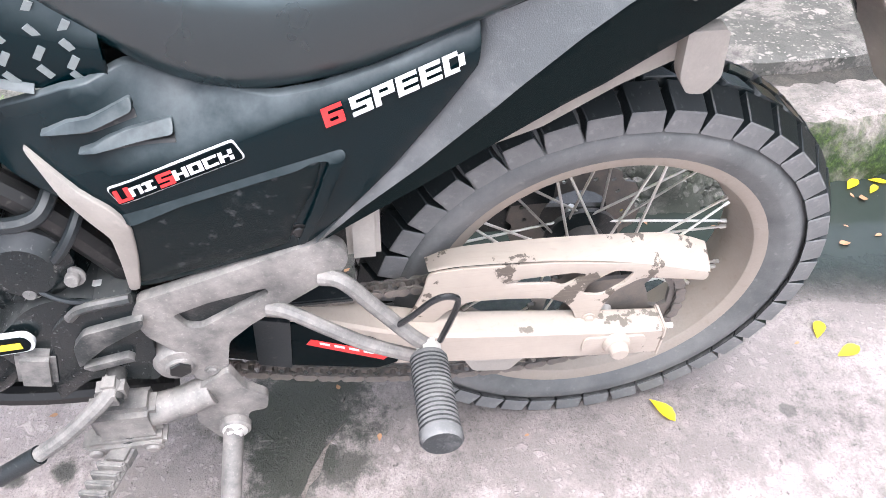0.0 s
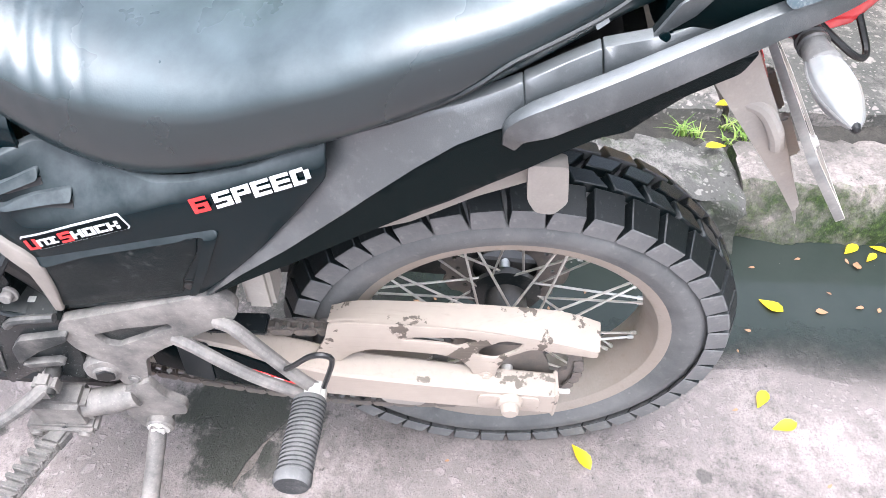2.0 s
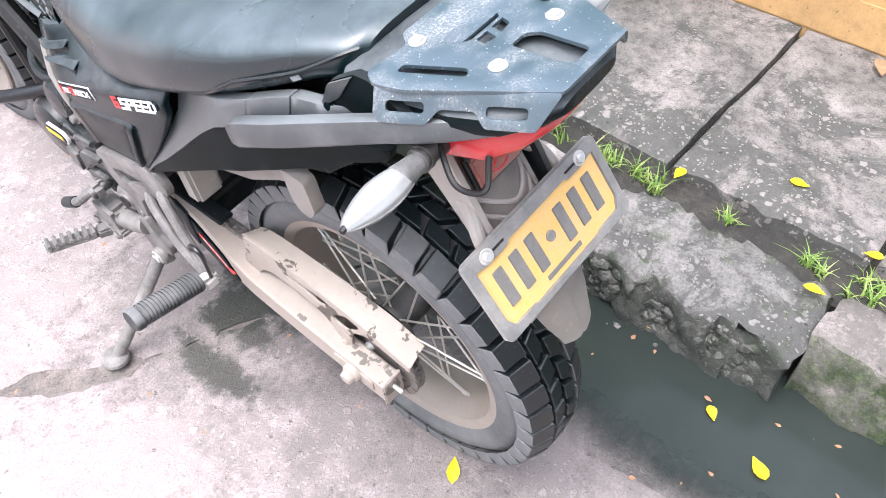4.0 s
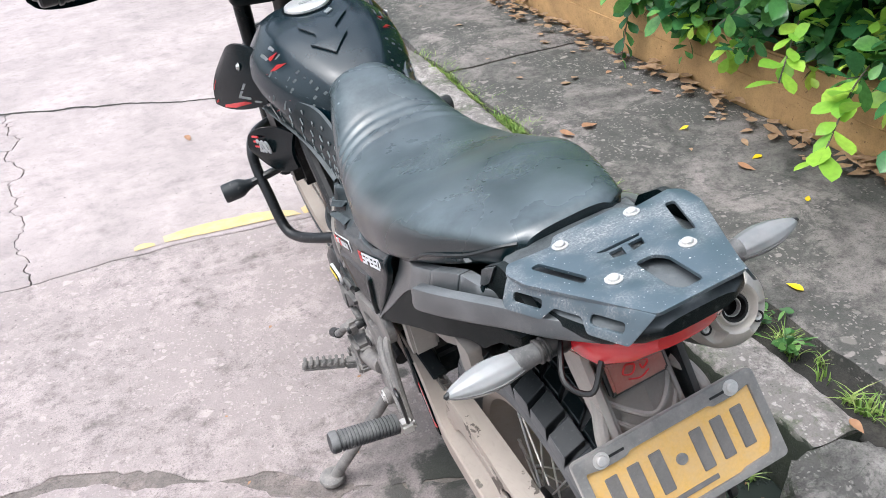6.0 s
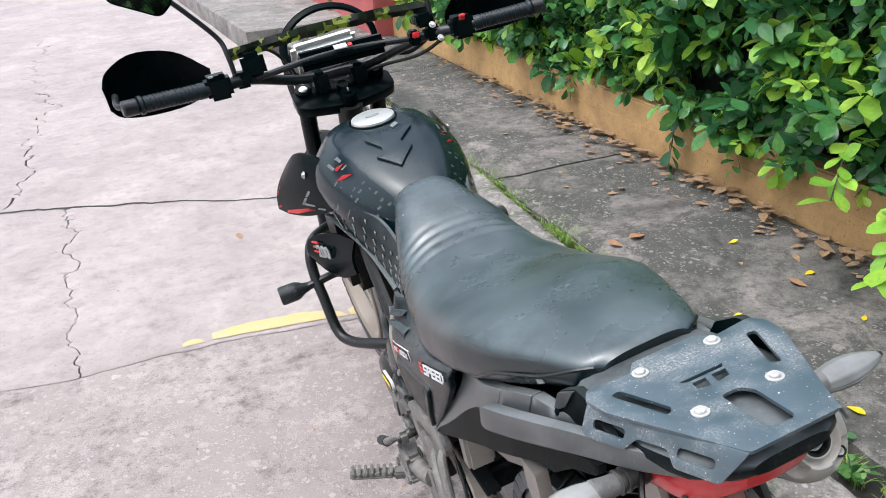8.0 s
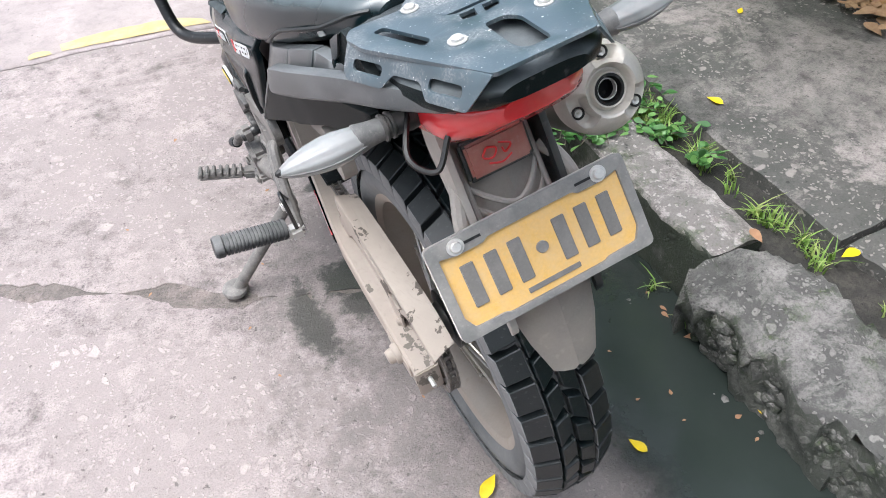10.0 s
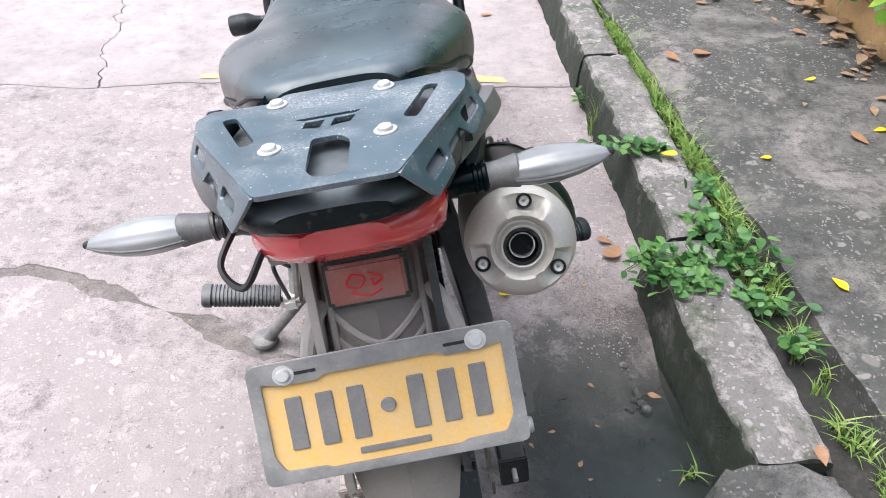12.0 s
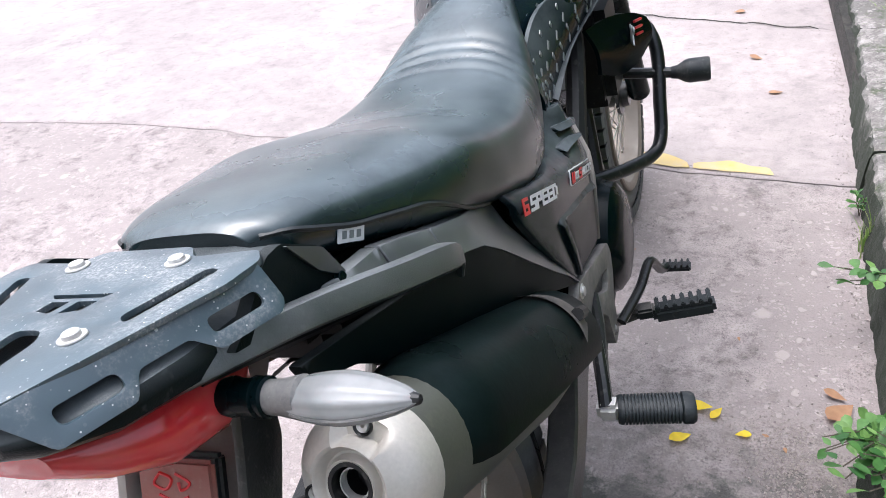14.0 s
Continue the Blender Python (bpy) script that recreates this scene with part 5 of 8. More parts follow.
# ---- side panels ----
def panel_outline():
    return [(0.597, 0.703), (0.532, 0.730), (0.488, 0.737), (0.455, 0.724), (0.412, 0.718), (0.372, 0.718), (0.335, 0.727), (0.27, 0.750), (0.203, 0.782), (0.204, 0.745), (0.235, 0.70), (0.278, 0.643), (0.351, 0.560), (0.36, 0.551),
            (0.45, 0.524), (0.537, 0.497), (0.540, 0.53), (0.532, 0.58), (0.542, 0.615), (0.562, 0.628), (0.600, 0.643), (0.616, 0.655), (0.612, 0.685)]


def body_u(v, w):
    """Half-width of the bodywork: upright below a soft crease, folding in under the seat above it."""
    base = 0.152 - 0.9 * max(0, v - 0.50) ** 1.6 - 0.05 * max(0, 0.3 - v)
    up = w - (0.688 + 0.37 * (0.40 - v))
    steep = 1.15 - 0.85 * min(1, max(0, (v - 0.44) / 0.08)) - 0.6 * min(1, max(0, (0.22 - v) / 0.06))
    fold_ = steep * (0.0 if up < 0 else up * up / 0.024 if up < 0.012 else up - 0.006)
    return base - fold_ - 0.10 * max(0, 0.60 - w)


def inside(p, q, poly):
    k = False
    for (x0, y0), (x1, y1) in zip(poly, poly[1:] + poly[:1]):
        if (y0 > q) != (y1 > q) and p < (x1 - x0) * (q - y0) / (y1 - y0) + x0:
            k = not k
    return k


def hull_plate(outline, thick, lift, bevel, mat, name, parent, s, label="", cut=0.02, tilt=lambda p, q: 0.0):
    """A panel lying on the bodywork's curve: an even net inside the outline, with turned-in edges."""
    rim_ = []
    for a, b in zip(outline, outline[1:] + outline[:1]):
        n = max(1, int(math.dist(a, b) / cut + 0.5))
        rim_ += [(a[0] + (b[0] - a[0]) * i / n, a[1] + (b[1] - a[1]) * i / n) for i in range(n)]
    pts = [Vector(p) for p in rim_]
    lo = [min(p[k] for p in rim_) for k in (0, 1)]
    hi = [max(p[k] for p in rim_) for k in (0, 1)]
    for i in range(int((hi[0] - lo[0]) / cut) + 1):
        for j in range(int((hi[1] - lo[1]) / cut) + 1):
            p, q = lo[0] + (i + 0.5) * cut, lo[1] + (j + (0.5 if i % 2 else 0.0)) * cut
            if inside(p, q, rim_) and min((p - x) ** 2 + (q - y) ** 2 for x, y in rim_) > (0.45 * cut) ** 2:
                pts.append(Vector((p, q)))
    n = len(rim_)
    vs, es, fs, *_ = delaunay_2d_cdt(pts, [(i, (i + 1) % n) for i in range(n)], [], 1, 1e-6)
    bm = bmesh.new()
    cx, cy = np.mean(rim_, axis=0)
    top = [bm.verts.new((s * (body_u(p.x, p.y) + lift + tilt(p.x, p.y)), p.x, p.y)) for p in vs]
    for f in fs:
        bm.faces.new([top[i] for i in f])
    edge = [e for e in bm.edges if e.is_boundary]
    last, prev = 0.0, edge
    for depth in ((bevel * 0.3, bevel, thick) if bevel else (thick,)):
        r = bmesh.ops.extrude_edge_only(bm, edges=prev)
        for v in r["geom"]:
            if isinstance(v, bmesh.types.BMVert):
                v.co.x -= s * (depth - last)
                if bevel and depth <= bevel:
                    d = bevel * (0.5 if depth < bevel else 0.25)
                    o = Vector((v.co.y - cx, v.co.z - cy))
                    o.normalize()
                    v.co.y += o.x * d
                    v.co.z += o.y * d
        prev = [g for g in r["geom"] if isinstance(g, bmesh.types.BMEdge) and g.is_boundary]
        last = depth
    bmesh.ops.recalc_face_normals(bm, faces=bm.faces)
    out_ = max(bm.faces, key=lambda f: f.calc_center_median().x * s)
    if out_.normal.x * s < 0:
        bmesh.ops.reverse_faces(bm, faces=bm.faces)
    return part(name, bm, mat, parent, label, sharp=50)


# square-cut letters on a net of three by five cells, from the top row down
GLYPHS = {"6": "111100111101111", "S": "111100111001111", "P": "111101111100100", "E": "111100111100111", "D": "110101101101110", "U": "101101101101111", "N": "111101101101101", "I": "111010010010111", "H": "101101111101101",
          "O": "111101101101111", "C": "111100100100111", "K": "101101110101101"}


def sticker(name, text, wide, tall, m, mat, parent):
    """A word in square-cut letters, each one thin film."""
    xs, ys = (0.0, 0.26, 0.64, 0.90), (1.0, 0.79, 0.60, 0.40, 0.21, 0.0)
    for n, ch in enumerate(text):
        bm = bmesh.new()
        vs = {}
        for k, on in enumerate(GLYPHS[ch]):
            if on == "1":
                r, c_ = divmod(k, 3)
                ring = []
                for a, b in ((c_, r + 1), (c_ + 1, r + 1), (c_ + 1, r), (c_, r)):
                    if (a, b) not in vs:
                        y = (ys[b] - 0.5) * tall
                        vs[a, b] = bm.verts.new(((n - len(text) / 2 + xs[a]) * wide + 0.22 * y, y, 0.0))
                    ring.append(vs[a, b])
                bm.faces.new(ring)
        ext = bmesh.ops.extrude_face_region(bm, geom=list(bm.faces))
        for v in ext["geom"]:
            if isinstance(v, bmesh.types.BMVert):
                v.co.z += 0.0008
        part(name, bm, mat, parent).matrix_basis = m


RIDGE = [(0.360, 0.548), (0.305, 0.598), (0.251, 0.645), (0.205, 0.688), (0.162, 0.729), (0.120, 0.768), (0.086, 0.796), (0.055, 0.811), (0.028, 0.819), (-0.01, 0.829)]


def tail_tilt(p, q):
    """How far the tail covers lie out of the side panels' curve: they fold at the ridge and draw in towards the back."""
    vs, us = [-0.16, -0.05, 0.02, 0.09, 0.25, 0.37], [0.108, 0.128, 0.140, 0.148, 0.152, 0.150]
    r = float(np.interp(p, [q_[0] for q_ in RIDGE[::-1]], [q_[1] for q_ in RIDGE[::-1]])) + (0.30 * (-0.01 - p) if p < -0.01 else 0.0)
    d = q - r
    return float(np.interp(p, vs, us)) - (0.42 * d if d > 0 else -0.12 * d) - body_u(p, q)


for s in (-1, 1):
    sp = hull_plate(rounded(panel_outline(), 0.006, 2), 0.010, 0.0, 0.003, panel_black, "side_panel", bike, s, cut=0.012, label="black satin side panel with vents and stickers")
    # recessed lower field with its raised rim
    band = [(0.512, 0.603), (0.463, 0.622), (0.40, 0.641), (0.359, 0.653), (0.345, 0.660), (0.330, 0.662), (0.352, 0.600), (0.370, 0.556), (0.362, 0.556), (0.338, 0.610), (0.316, 0.667), (0.328, 0.676), (0.353, 0.669), (0.40, 0.655), (0.46, 0.637), (0.498, 0.624), (0.528, 0.634), (0.535, 0.622)]
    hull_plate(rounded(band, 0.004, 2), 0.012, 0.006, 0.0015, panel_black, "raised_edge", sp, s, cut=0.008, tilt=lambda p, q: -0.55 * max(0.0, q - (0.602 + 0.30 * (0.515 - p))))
    low = rounded([(0.535, 0.603), (0.516, 0.606), (0.46, 0.624), (0.40, 0.642), (0.338, 0.662), (0.345, 0.632), (0.37, 0.585), (0.378, 0.556), (0.45, 0.532), (0.53, 0.509), (0.534, 0.545), (0.524, 0.578)], 0.004, 2)
    hull_plate(low, 0.004, 0.002, 0.001, black_grain, "grained_field", sp, s, label="grained black field with dried mud")
    # front lower leg of the panel, grey with mud
    leg = rounded([(0.585, 0.675), (0.566, 0.64), (0.534, 0.585), (0.536, 0.545), (0.541, 0.497), (0.530, 0.502), (0.520, 0.55), (0.514, 0.60), (0.525, 0.622), (0.55, 0.645)], 0.006, 2)
    hull_plate(leg, 0.01, 0.006, 0.003, flap_mud, "muddy_edge", sp, s)
    # two louvres
    for v0, w0, v1, w1 in ((0.564, 0.692, 0.486, 0.708), (0.535, 0.681, 0.456, 0.691)):
        d = np.array((v1 - v0, w1 - w0))
        nrm = np.array((-d[1], d[0])) / np.linalg.norm(d)
        if nrm[1] < 0:
            nrm = -nrm
        o = [np.array((v0, w0)), np.array((v1, w1)) + nrm * 0.001, np.array((v1, w1)) + nrm * 0.009, np.array((v0, w0)) + d * 0.35 + nrm * 0.0075]
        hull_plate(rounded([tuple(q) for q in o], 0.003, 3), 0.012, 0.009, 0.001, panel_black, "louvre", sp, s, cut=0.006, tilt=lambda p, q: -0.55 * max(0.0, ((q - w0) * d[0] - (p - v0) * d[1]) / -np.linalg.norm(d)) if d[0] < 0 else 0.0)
        # a black strip on the panel draws the slot and its shade below the blade
        o2 = [np.array((v0, w0)) + d * 0.03 - nrm * 0.0005, np.array((v1, w1)) - nrm * 0.0005, np.array((v1, w1)) - nrm * 0.007, np.array((v0, w0)) + d * 0.2 - nrm * 0.004]
        hull_plate([tuple(q) for q in o2], 0.004, 0.0012, 0, black_dark, "vent_slot", sp, s, cut=0.01)
    bolt("panel_bolt", (s * body_u(0.366, 0.572), 0.366, 0.572), (s, 0, 0), 0.006, 0.004, black_dark, sp)

    def on_panel(v, w, dv, dw, lift=0.0022):
        """Pose of writing on the panel, reading along the side that shows it."""
        o = Vector((s * (body_u(v, w) + lift), v, w))
        a = Vector((s * (body_u(v + dv, w + dw) + lift), v + dv, w + dw)) - Vector((s * (body_u(v - dv, w - dw) + lift), v - dv, w - dw))
        up = Vector((s * (body_u(v, w + 0.01) - body_u(v, w - 0.01)), 0, 0.02))
        if s > 0:
            a = -a
        return basis(o, a, up)
    # number-of-gears sticker: red digit field and white word
    d0, d1 = (0.333, 0.707), (0.209, 0.758)
    ax = np.array((d1[0] - d0[0], d1[1] - d0[1]))
    ax /= np.linalg.norm(ax)
    mid = lambda f: (d0[0] + (d1[0] - d0[0]) * f, d0[1] + (d1[1] - d0[1]) * f)
    f_num, f_word = (0.085, 0.58) if s < 0 else (0.915, 0.42)
    sticker("sticker_digit", "6", 0.0205, 0.0185, on_panel(*mid(f_num), *(ax * 0.01)), red_paint, sp)
    sticker("sticker_letter", "SPEED", 0.0205, 0.0175, on_panel(*mid(f_word), *(ax * 0.01)), white_ink, sp)
    # suspension sticker: outlined field with red and white letters
    e0, e1 = (0.520, 0.635), (0.402, 0.681)
    bx = np.array((e1[0] - e0[0], e1[1] - e0[1]))
    bx /= np.linalg.norm(bx)
    nb = np.array((-bx[1], bx[0]))
    if nb[1] < 0:
        nb = -nb
    c = (np.array(e0) + np.array(e1)) / 2
    rect = lambda hx, hy: [tuple(c + bx * a * hx + nb * b * hy) for a, b in ((-1, -1), (1, -1), (1, 1), (-1, 1))]
    hull_plate(rounded(rect(0.0615, 0.0105), 0.004), 0.002, 0.0012, 0, white_ink, "sticker_edge", sp, s, cut=0.006)
    hull_plate(rounded(rect(0.0603, 0.0093), 0.0035), 0.002, 0.0023, 0, black_gloss, "sticker_field", sp, s, cut=0.006)
    sgn = 1 if s < 0 else -1
    for txt, f, mat, wide, tall in (("U", -0.84, red_paint, 0.0165, 0.014), ("NI", -0.52, white_ink, 0.0125, 0.0095), ("S", -0.14, red_paint, 0.0165, 0.014), ("HOCK", 0.46, white_ink, 0.0145, 0.0105)):
        p = c + bx * f * 0.060 * sgn
        sticker("sticker_letter", txt, wide, tall, on_panel(p[0], p[1], *(bx * 0.01), lift=0.0027), mat, sp)

# ---- tail side covers ----
    # two facets meet in a ridge: the upper leans in and up, the lower tucks under
    seam = [(0.203, 0.780), (0.204, 0.742), (0.235, 0.698), (0.278, 0.640), (0.350, 0.556), (0.358, 0.546)]
    low = [(0.343, 0.556), (0.264, 0.607), (0.190, 0.653), (0.125, 0.692), (0.09, 0.711), (0.04, 0.740), (-0.015, 0.773), (-0.040, 0.786), (-0.066, 0.790), (-0.082, 0.806), (-0.109, 0.830), (-0.150, 0.850), (-0.158, 0.872)]
    tl = hull_plate(rounded(low + [(-0.10, 0.856), (-0.05, 0.841)] + RIDGE[::-1][1:-1], 0.004, 2), 0.010, 0.0, 0.002, tail_grain, "tail_cover", bike, s, label="grained black tail side cover", cut=0.010, tilt=tail_tilt)
    edge_ = [(p, q) for p, q in low[1:9]] + [(p + 0.004, q + 0.011) for p, q in low[8:0:-1]]
    hull_plate(rounded(edge_, 0.003, 2), 0.006, 0.003, 0.0015, tail_dust_sheen, "lower_lip", tl, s, cut=0.008, tilt=lambda p, q: tail_tilt(p, q) - 0.004)
    tops = [(0.159, 0.796), (0.113, 0.817), (0.0335, 0.8505)]
    hull_plate(rounded(seam[::-1] + tops + [(0.0285, 0.8200)] + RIDGE[::-1][2:-1], 0.003, 2), 0.014, 0.0015, 0.002, tail_dust_sheen, "upper_facet", tl, s, cut=0.008, tilt=tail_tilt, label="upper facet grey with fine dust and painted sky sheen")
    hull_plate(rounded([(0.0310, 0.8515), (-0.0280, 0.8765), (-0.0320, 0.8500), (0.0265, 0.8205)], 0.002, 2), 0.014, 0.0015, 0.0015, tail_dust_sheen, "middle_facet", tl, s, cut=0.008, tilt=tail_tilt)
    hull_plate(rounded([(-0.0310, 0.8772), (-0.082, 0.886), (-0.155, 0.914), (-0.150, 0.896), (-0.0348, 0.8510)], 0.002, 2), 0.014, 0.0005, 0.0015, tail_dust_sheen, "rear_facet", tl, s, cut=0.010, tilt=tail_tilt)
    # grab rail: a flat-sided bar from a free hooked nose back under the rack
    path = [(s * 0.148, 0.040, 0.800), (s * 0.153, 0.034, 0.822), (s * 0.152, 0.006, 0.838), (s * 0.143, -0.045, 0.860), (s * 0.131, -0.10, 0.884), (s * 0.115, -0.155, 0.905), (s * 0.095, -0.21, 0.920), (s * 0.062, -0.262, 0.930)]
    if s > 0:
        path = [(x - 0.008, v, w) for x, v, w in path]
    slim = 0.80 if s > 0 else 1.0
    line_ = curve_pts(path, 44)
    rings = []
    for i, q in enumerate(line_):
        d = line_[min(i + 1, 43)] - line_[max(i - 1, 0)]
        d /= np.linalg.norm(d)
        side = np.array((s, 0, 0)) - d * d[0] * s
        side /= np.linalg.norm(side)
        topv = np.cross(side, d)
        if topv[2] < 0:
            topv = -topv
        t_ = i / 43
        hx, hy = (0.0125 - 0.005 * t_ ** 3) * (0.5 + 0.5 * min(1, t_ * 4)), (0.0150 - 0.006 * t_ ** 2) * (0.45 + 0.55 * min(1, t_ * 4))
        rings.append([q + side * a * hx * slim + topv * b * hy * slim for a, b in ((-1, -0.8), (-0.7, -1), (0.7, -1), (1.0, -0.75), (1.0, -0.45), (0.45, 0.9), (0.2, 1), (-0.7, 1), (-1, 0.8))])
    bm = bmesh.new()
    skin(bm, rings)
    part("grab_rail", bm, tail_dust_sheen, bike, "dusty black grab rail with a hooked nose", sharp=32)
    fc = part("frame_cover", side_plate(rounded([(-0.066, 0.876), (-0.086, 0.918), (-0.122, 0.944), (-0.14, 0.946), (-0.180, 0.926), (-0.20, 0.920), (-0.10, 0.882)], 0.004), s * 0.094, s * 0.104, [], 0.003), tail_grain, bike)
    part("cover_facet", side_plate(rounded([(-0.066, 0.877), (-0.085, 0.916), (-0.122, 0.942), (-0.098, 0.905)], 0.003), s * 0.103, s * 0.107, [], 0.002), tail_dust_sheen, fc)
    bolt("cover_bolt", (s * 0.106, -0.078, 0.884), (s, 0, 0.3), 0.005, 0.003, black_satin, fc)

# ---- tail cowl and lamp ----
def tail_ring(v, hw, tp, bt, n=20, flat=0.6):
    ring = []
    for t in np.linspace(0, 2 * math.pi, n, endpoint=False):
        c_, s_ = math.cos(t), math.sin(t)
        ring.append((hw * math.copysign(abs(c_) ** flat, c_), v, (tp + bt) / 2 + (tp - bt) / 2 * math.copysign(abs(s_) ** 0.7, s_)))
    return ring


bm = bmesh.new()
skin(bm, [tail_ring(v, hw, tp, bt) for v, hw, tp, bt in ((-0.08, 0.085, 0.925, 0.86), (-0.15, 0.098, 0.938, 0.885), (-0.22, 0.094, 0.950, 0.905), (-0.265, 0.080, 0.955, 0.918), (-0.292, 0.058, 0.957, 0.930), (-0.302, 0.04, 0.955, 0.938))])
part("tail_cowl", bm, black_grain, bike, "black plastic tail cowl")
bm = bmesh.new()
skin(bm, [tail_ring(v, hw, tp, bt, 24, 0.7) for v, hw, tp, bt in ((-0.12, 0.04, 0.89, 0.86), (-0.16, 0.068, 0.903, 0.848), (-0.20, 0.079, 0.913, 0.848), (-0.24, 0.074, 0.921, 0.862), (-0.268, 0.056, 0.925, 0.884), (-0.284, 0.032, 0.925, 0.903))])
lamp = part("tail_lamp", bm, red_lens, bike, "dusty red tail lamp lens")
for x in (-0.035, 0.035):
    part("lamp_slot", box_bm((x, -0.236, 0.873), (0.014, 0.004, 0.003), 0.001), black_dark, lamp)

# ---- rack ----
def rack_z(v):
    return 0.951 + 0.155 * (-0.147 - v)


def slot(pts, r):
    return rounded(pts, r, 4)


ro = rounded([(-0.108, -0.150), (-0.098, -0.135), (-0.05, -0.140), (-0.038, -0.124), (0.038, -0.124), (0.05, -0.140), (0.098, -0.135), (0.108, -0.150), (0.104, -0.18), (0.046, -0.306), (-0.046, -0.306), (-0.104, -0.18)], 0.005, 3)
rh = [slot([(-0.086, -0.160), (-0.075, -0.158), (-0.054, -0.215), (-0.064, -0.222)], 0.007), slot([(0.086, -0.160), (0.064, -0.222), (0.054, -0.215), (0.075, -0.158)], 0.007),
      slot([(-0.012, -0.228), (0.008, -0.228), (0.016, -0.240), (0.014, -0.292), (-0.008, -0.292), (-0.014, -0.280)], 0.006),
      slot([(-0.026, -0.186), (0.024, -0.186), (0.020, -0.191), (-0.020, -0.191)], 0.0008), slot([(-0.018, -0.195), (-0.003, -0.195), (-0.007, -0.209), (-0.020, -0.206)], 0.001), slot([(0.004, -0.195), (0.020, -0.195), (0.016, -0.206), (0.001, -0.209)], 0.001)]
bm = plate_bm(ro, rh, -0.004, 0.0, lambda p, q, h: (p, q, h), 0.0008)
for vt in bm.verts:
    vt.co.z += rack_z(vt.co.y)
rack = part("rear_rack", bm, rack_paint, bike, "scuffed black steel luggage rack plate")
for s in (-1, 1):
    # folded side flange with two slots and a step
    a3, b3 = np.array((s * 0.106, -0.152)), np.array((s * 0.046, -0.306))
    L3 = float(np.linalg.norm(b3 - a3))
    dr = (b3 - a3) / L3
    nrm = np.array((-dr[1], dr[0]))
    if nrm[0] * s < 0:
        nrm = -nrm
    fo = rounded([(0.0, 0.0), (L3, 0.0), (L3 - 0.018, -0.030), (L3 - 0.062, -0.030), (L3 - 0.072, -0.017), (0.062, -0.017), (0.05, -0.030), (0.006, -0.030), (0.0, -0.024)], 0.003, 2)
    fh = [rounded([(0.012, -0.012), (0.048, -0.012), (0.048, -0.022), (0.012, -0.022)], 0.0048), rounded([(L3 - 0.062, -0.012), (L3 - 0.026, -0.012), (L3 - 0.026, -0.022), (L3 - 0.062, -0.022)], 0.0048)]

    def fold(p, q, h):
        base_ = a3 + dr * p + nrm * (h - q * 0.55)
        return (base_[0], base_[1], rack_z(base_[1]) + q - 0.001)
    part("side_flange", plate_bm(fo, fh, -0.0015, 0.0015, fold, 0.0005), rack_paint, rack)
for u, v in ((-0.043, -0.147), (0.043, -0.147), (-0.041, -0.237), (0.041, -0.237)):
    bolt("rack_bolt", (u, v, rack_z(v)), (0, 0.15, 1), 0.0056, 0.0045, zinc, rack)
    part("spacer", tube_bm([(u, v, 0.90), (u, v, rack_z(v) - 0.003)], 0.008, 10), black_dark, rack)

# ---- rear mudguard, reflector and number plate ----
mud = []
for v, w, hw, dp in ((-0.10, 0.87, 0.050, 0.02), (-0.16, 0.83, 0.050, 0.03), (-0.202, 0.78, 0.050, 0.036), (-0.247, 0.715, 0.054, 0.034), (-0.288, 0.648, 0.054, 0.022), (-0.311, 0.600, 0.042, 0.014), (-0.326, 0.562, 0.028, 0.008)):
    mud.append([(hw * x, v + dp * abs(x) ** 2.2, w + 0.006 * abs(x) + (0.006 if abs(x) < 0.05 else 0)) for x in np.linspace(-1, 1, 13)])
bm = bmesh.new()
rows_ = [np.array(r) for r in mud]
dense = []
for i in range(len(rows_) - 1):
    for t in (0, 0.25, 0.5, 0.75):
        dense.append(rows_[i] * (1 - t) + rows_[i + 1] * t)
dense.append(rows_[-1])
skin(bm, dense, closed=False, caps=False)
bmesh.ops.solidify(bm, geom=list(bm.faces), thickness=0.004)
fend = part("rear_mudguard", bm, fender_mud, bike, "mud-caked grey rear mudguard")
for s in (-1, 1):
    part("mudguard_rib", tube_bm([(s * 0.044, -0.145, 0.835), (s * 0.042, -0.178, 0.795), (s * 0.042, -0.222, 0.73)], 0.0035, 8), fender_mud, fend)
    wing = side_plate(rounded([(-0.138, 0.845), (-0.150, 0.800), (-0.189, 0.751), (-0.253, 0.671), (-0.288, 0.622), (-0.292, 0.634), (-0.250, 0.715), (-0.220, 0.770), (-0.190, 0.820), (-0.175, 0.848)], 0.006), s * 0.050, s * 0.058, [], 0.003)
    part("mudguard_wing", wing, fender_mud if s < 0 else dark_mud, fend)
for dz in (0.0, 0.018):
    part("chevron", tube_bm([(-0.044, -0.192 - dz * 0.62, 0.765 - dz), (-0.022, -0.217 - dz * 0.65, 0.756 - dz), (0.0, -0.227 - dz * 0.66, 0.748 - dz), (0.022, -0.217 - dz * 0.65, 0.756 - dz), (0.044, -0.192 - dz * 0.62, 0.765 - dz)], 0.0032, 6, 12), fender_mud, fend)
refl_m = basis((-0.003, -0.199, 0.799), (1, 0, 0), (0, 0.5, 0.9))
rf = part("reflector", box_bm((0, 0, 0), (0.068, 0.036, 0.010), 0.003), reflector_red, bike, "dusty red rear reflector with finger scrawl")
rf.matrix_basis = refl_m
edge = part("reflector_frame", box_bm((0, 0, -0.004), (0.075, 0.043, 0.010), 0.003), dark_mud, rf)
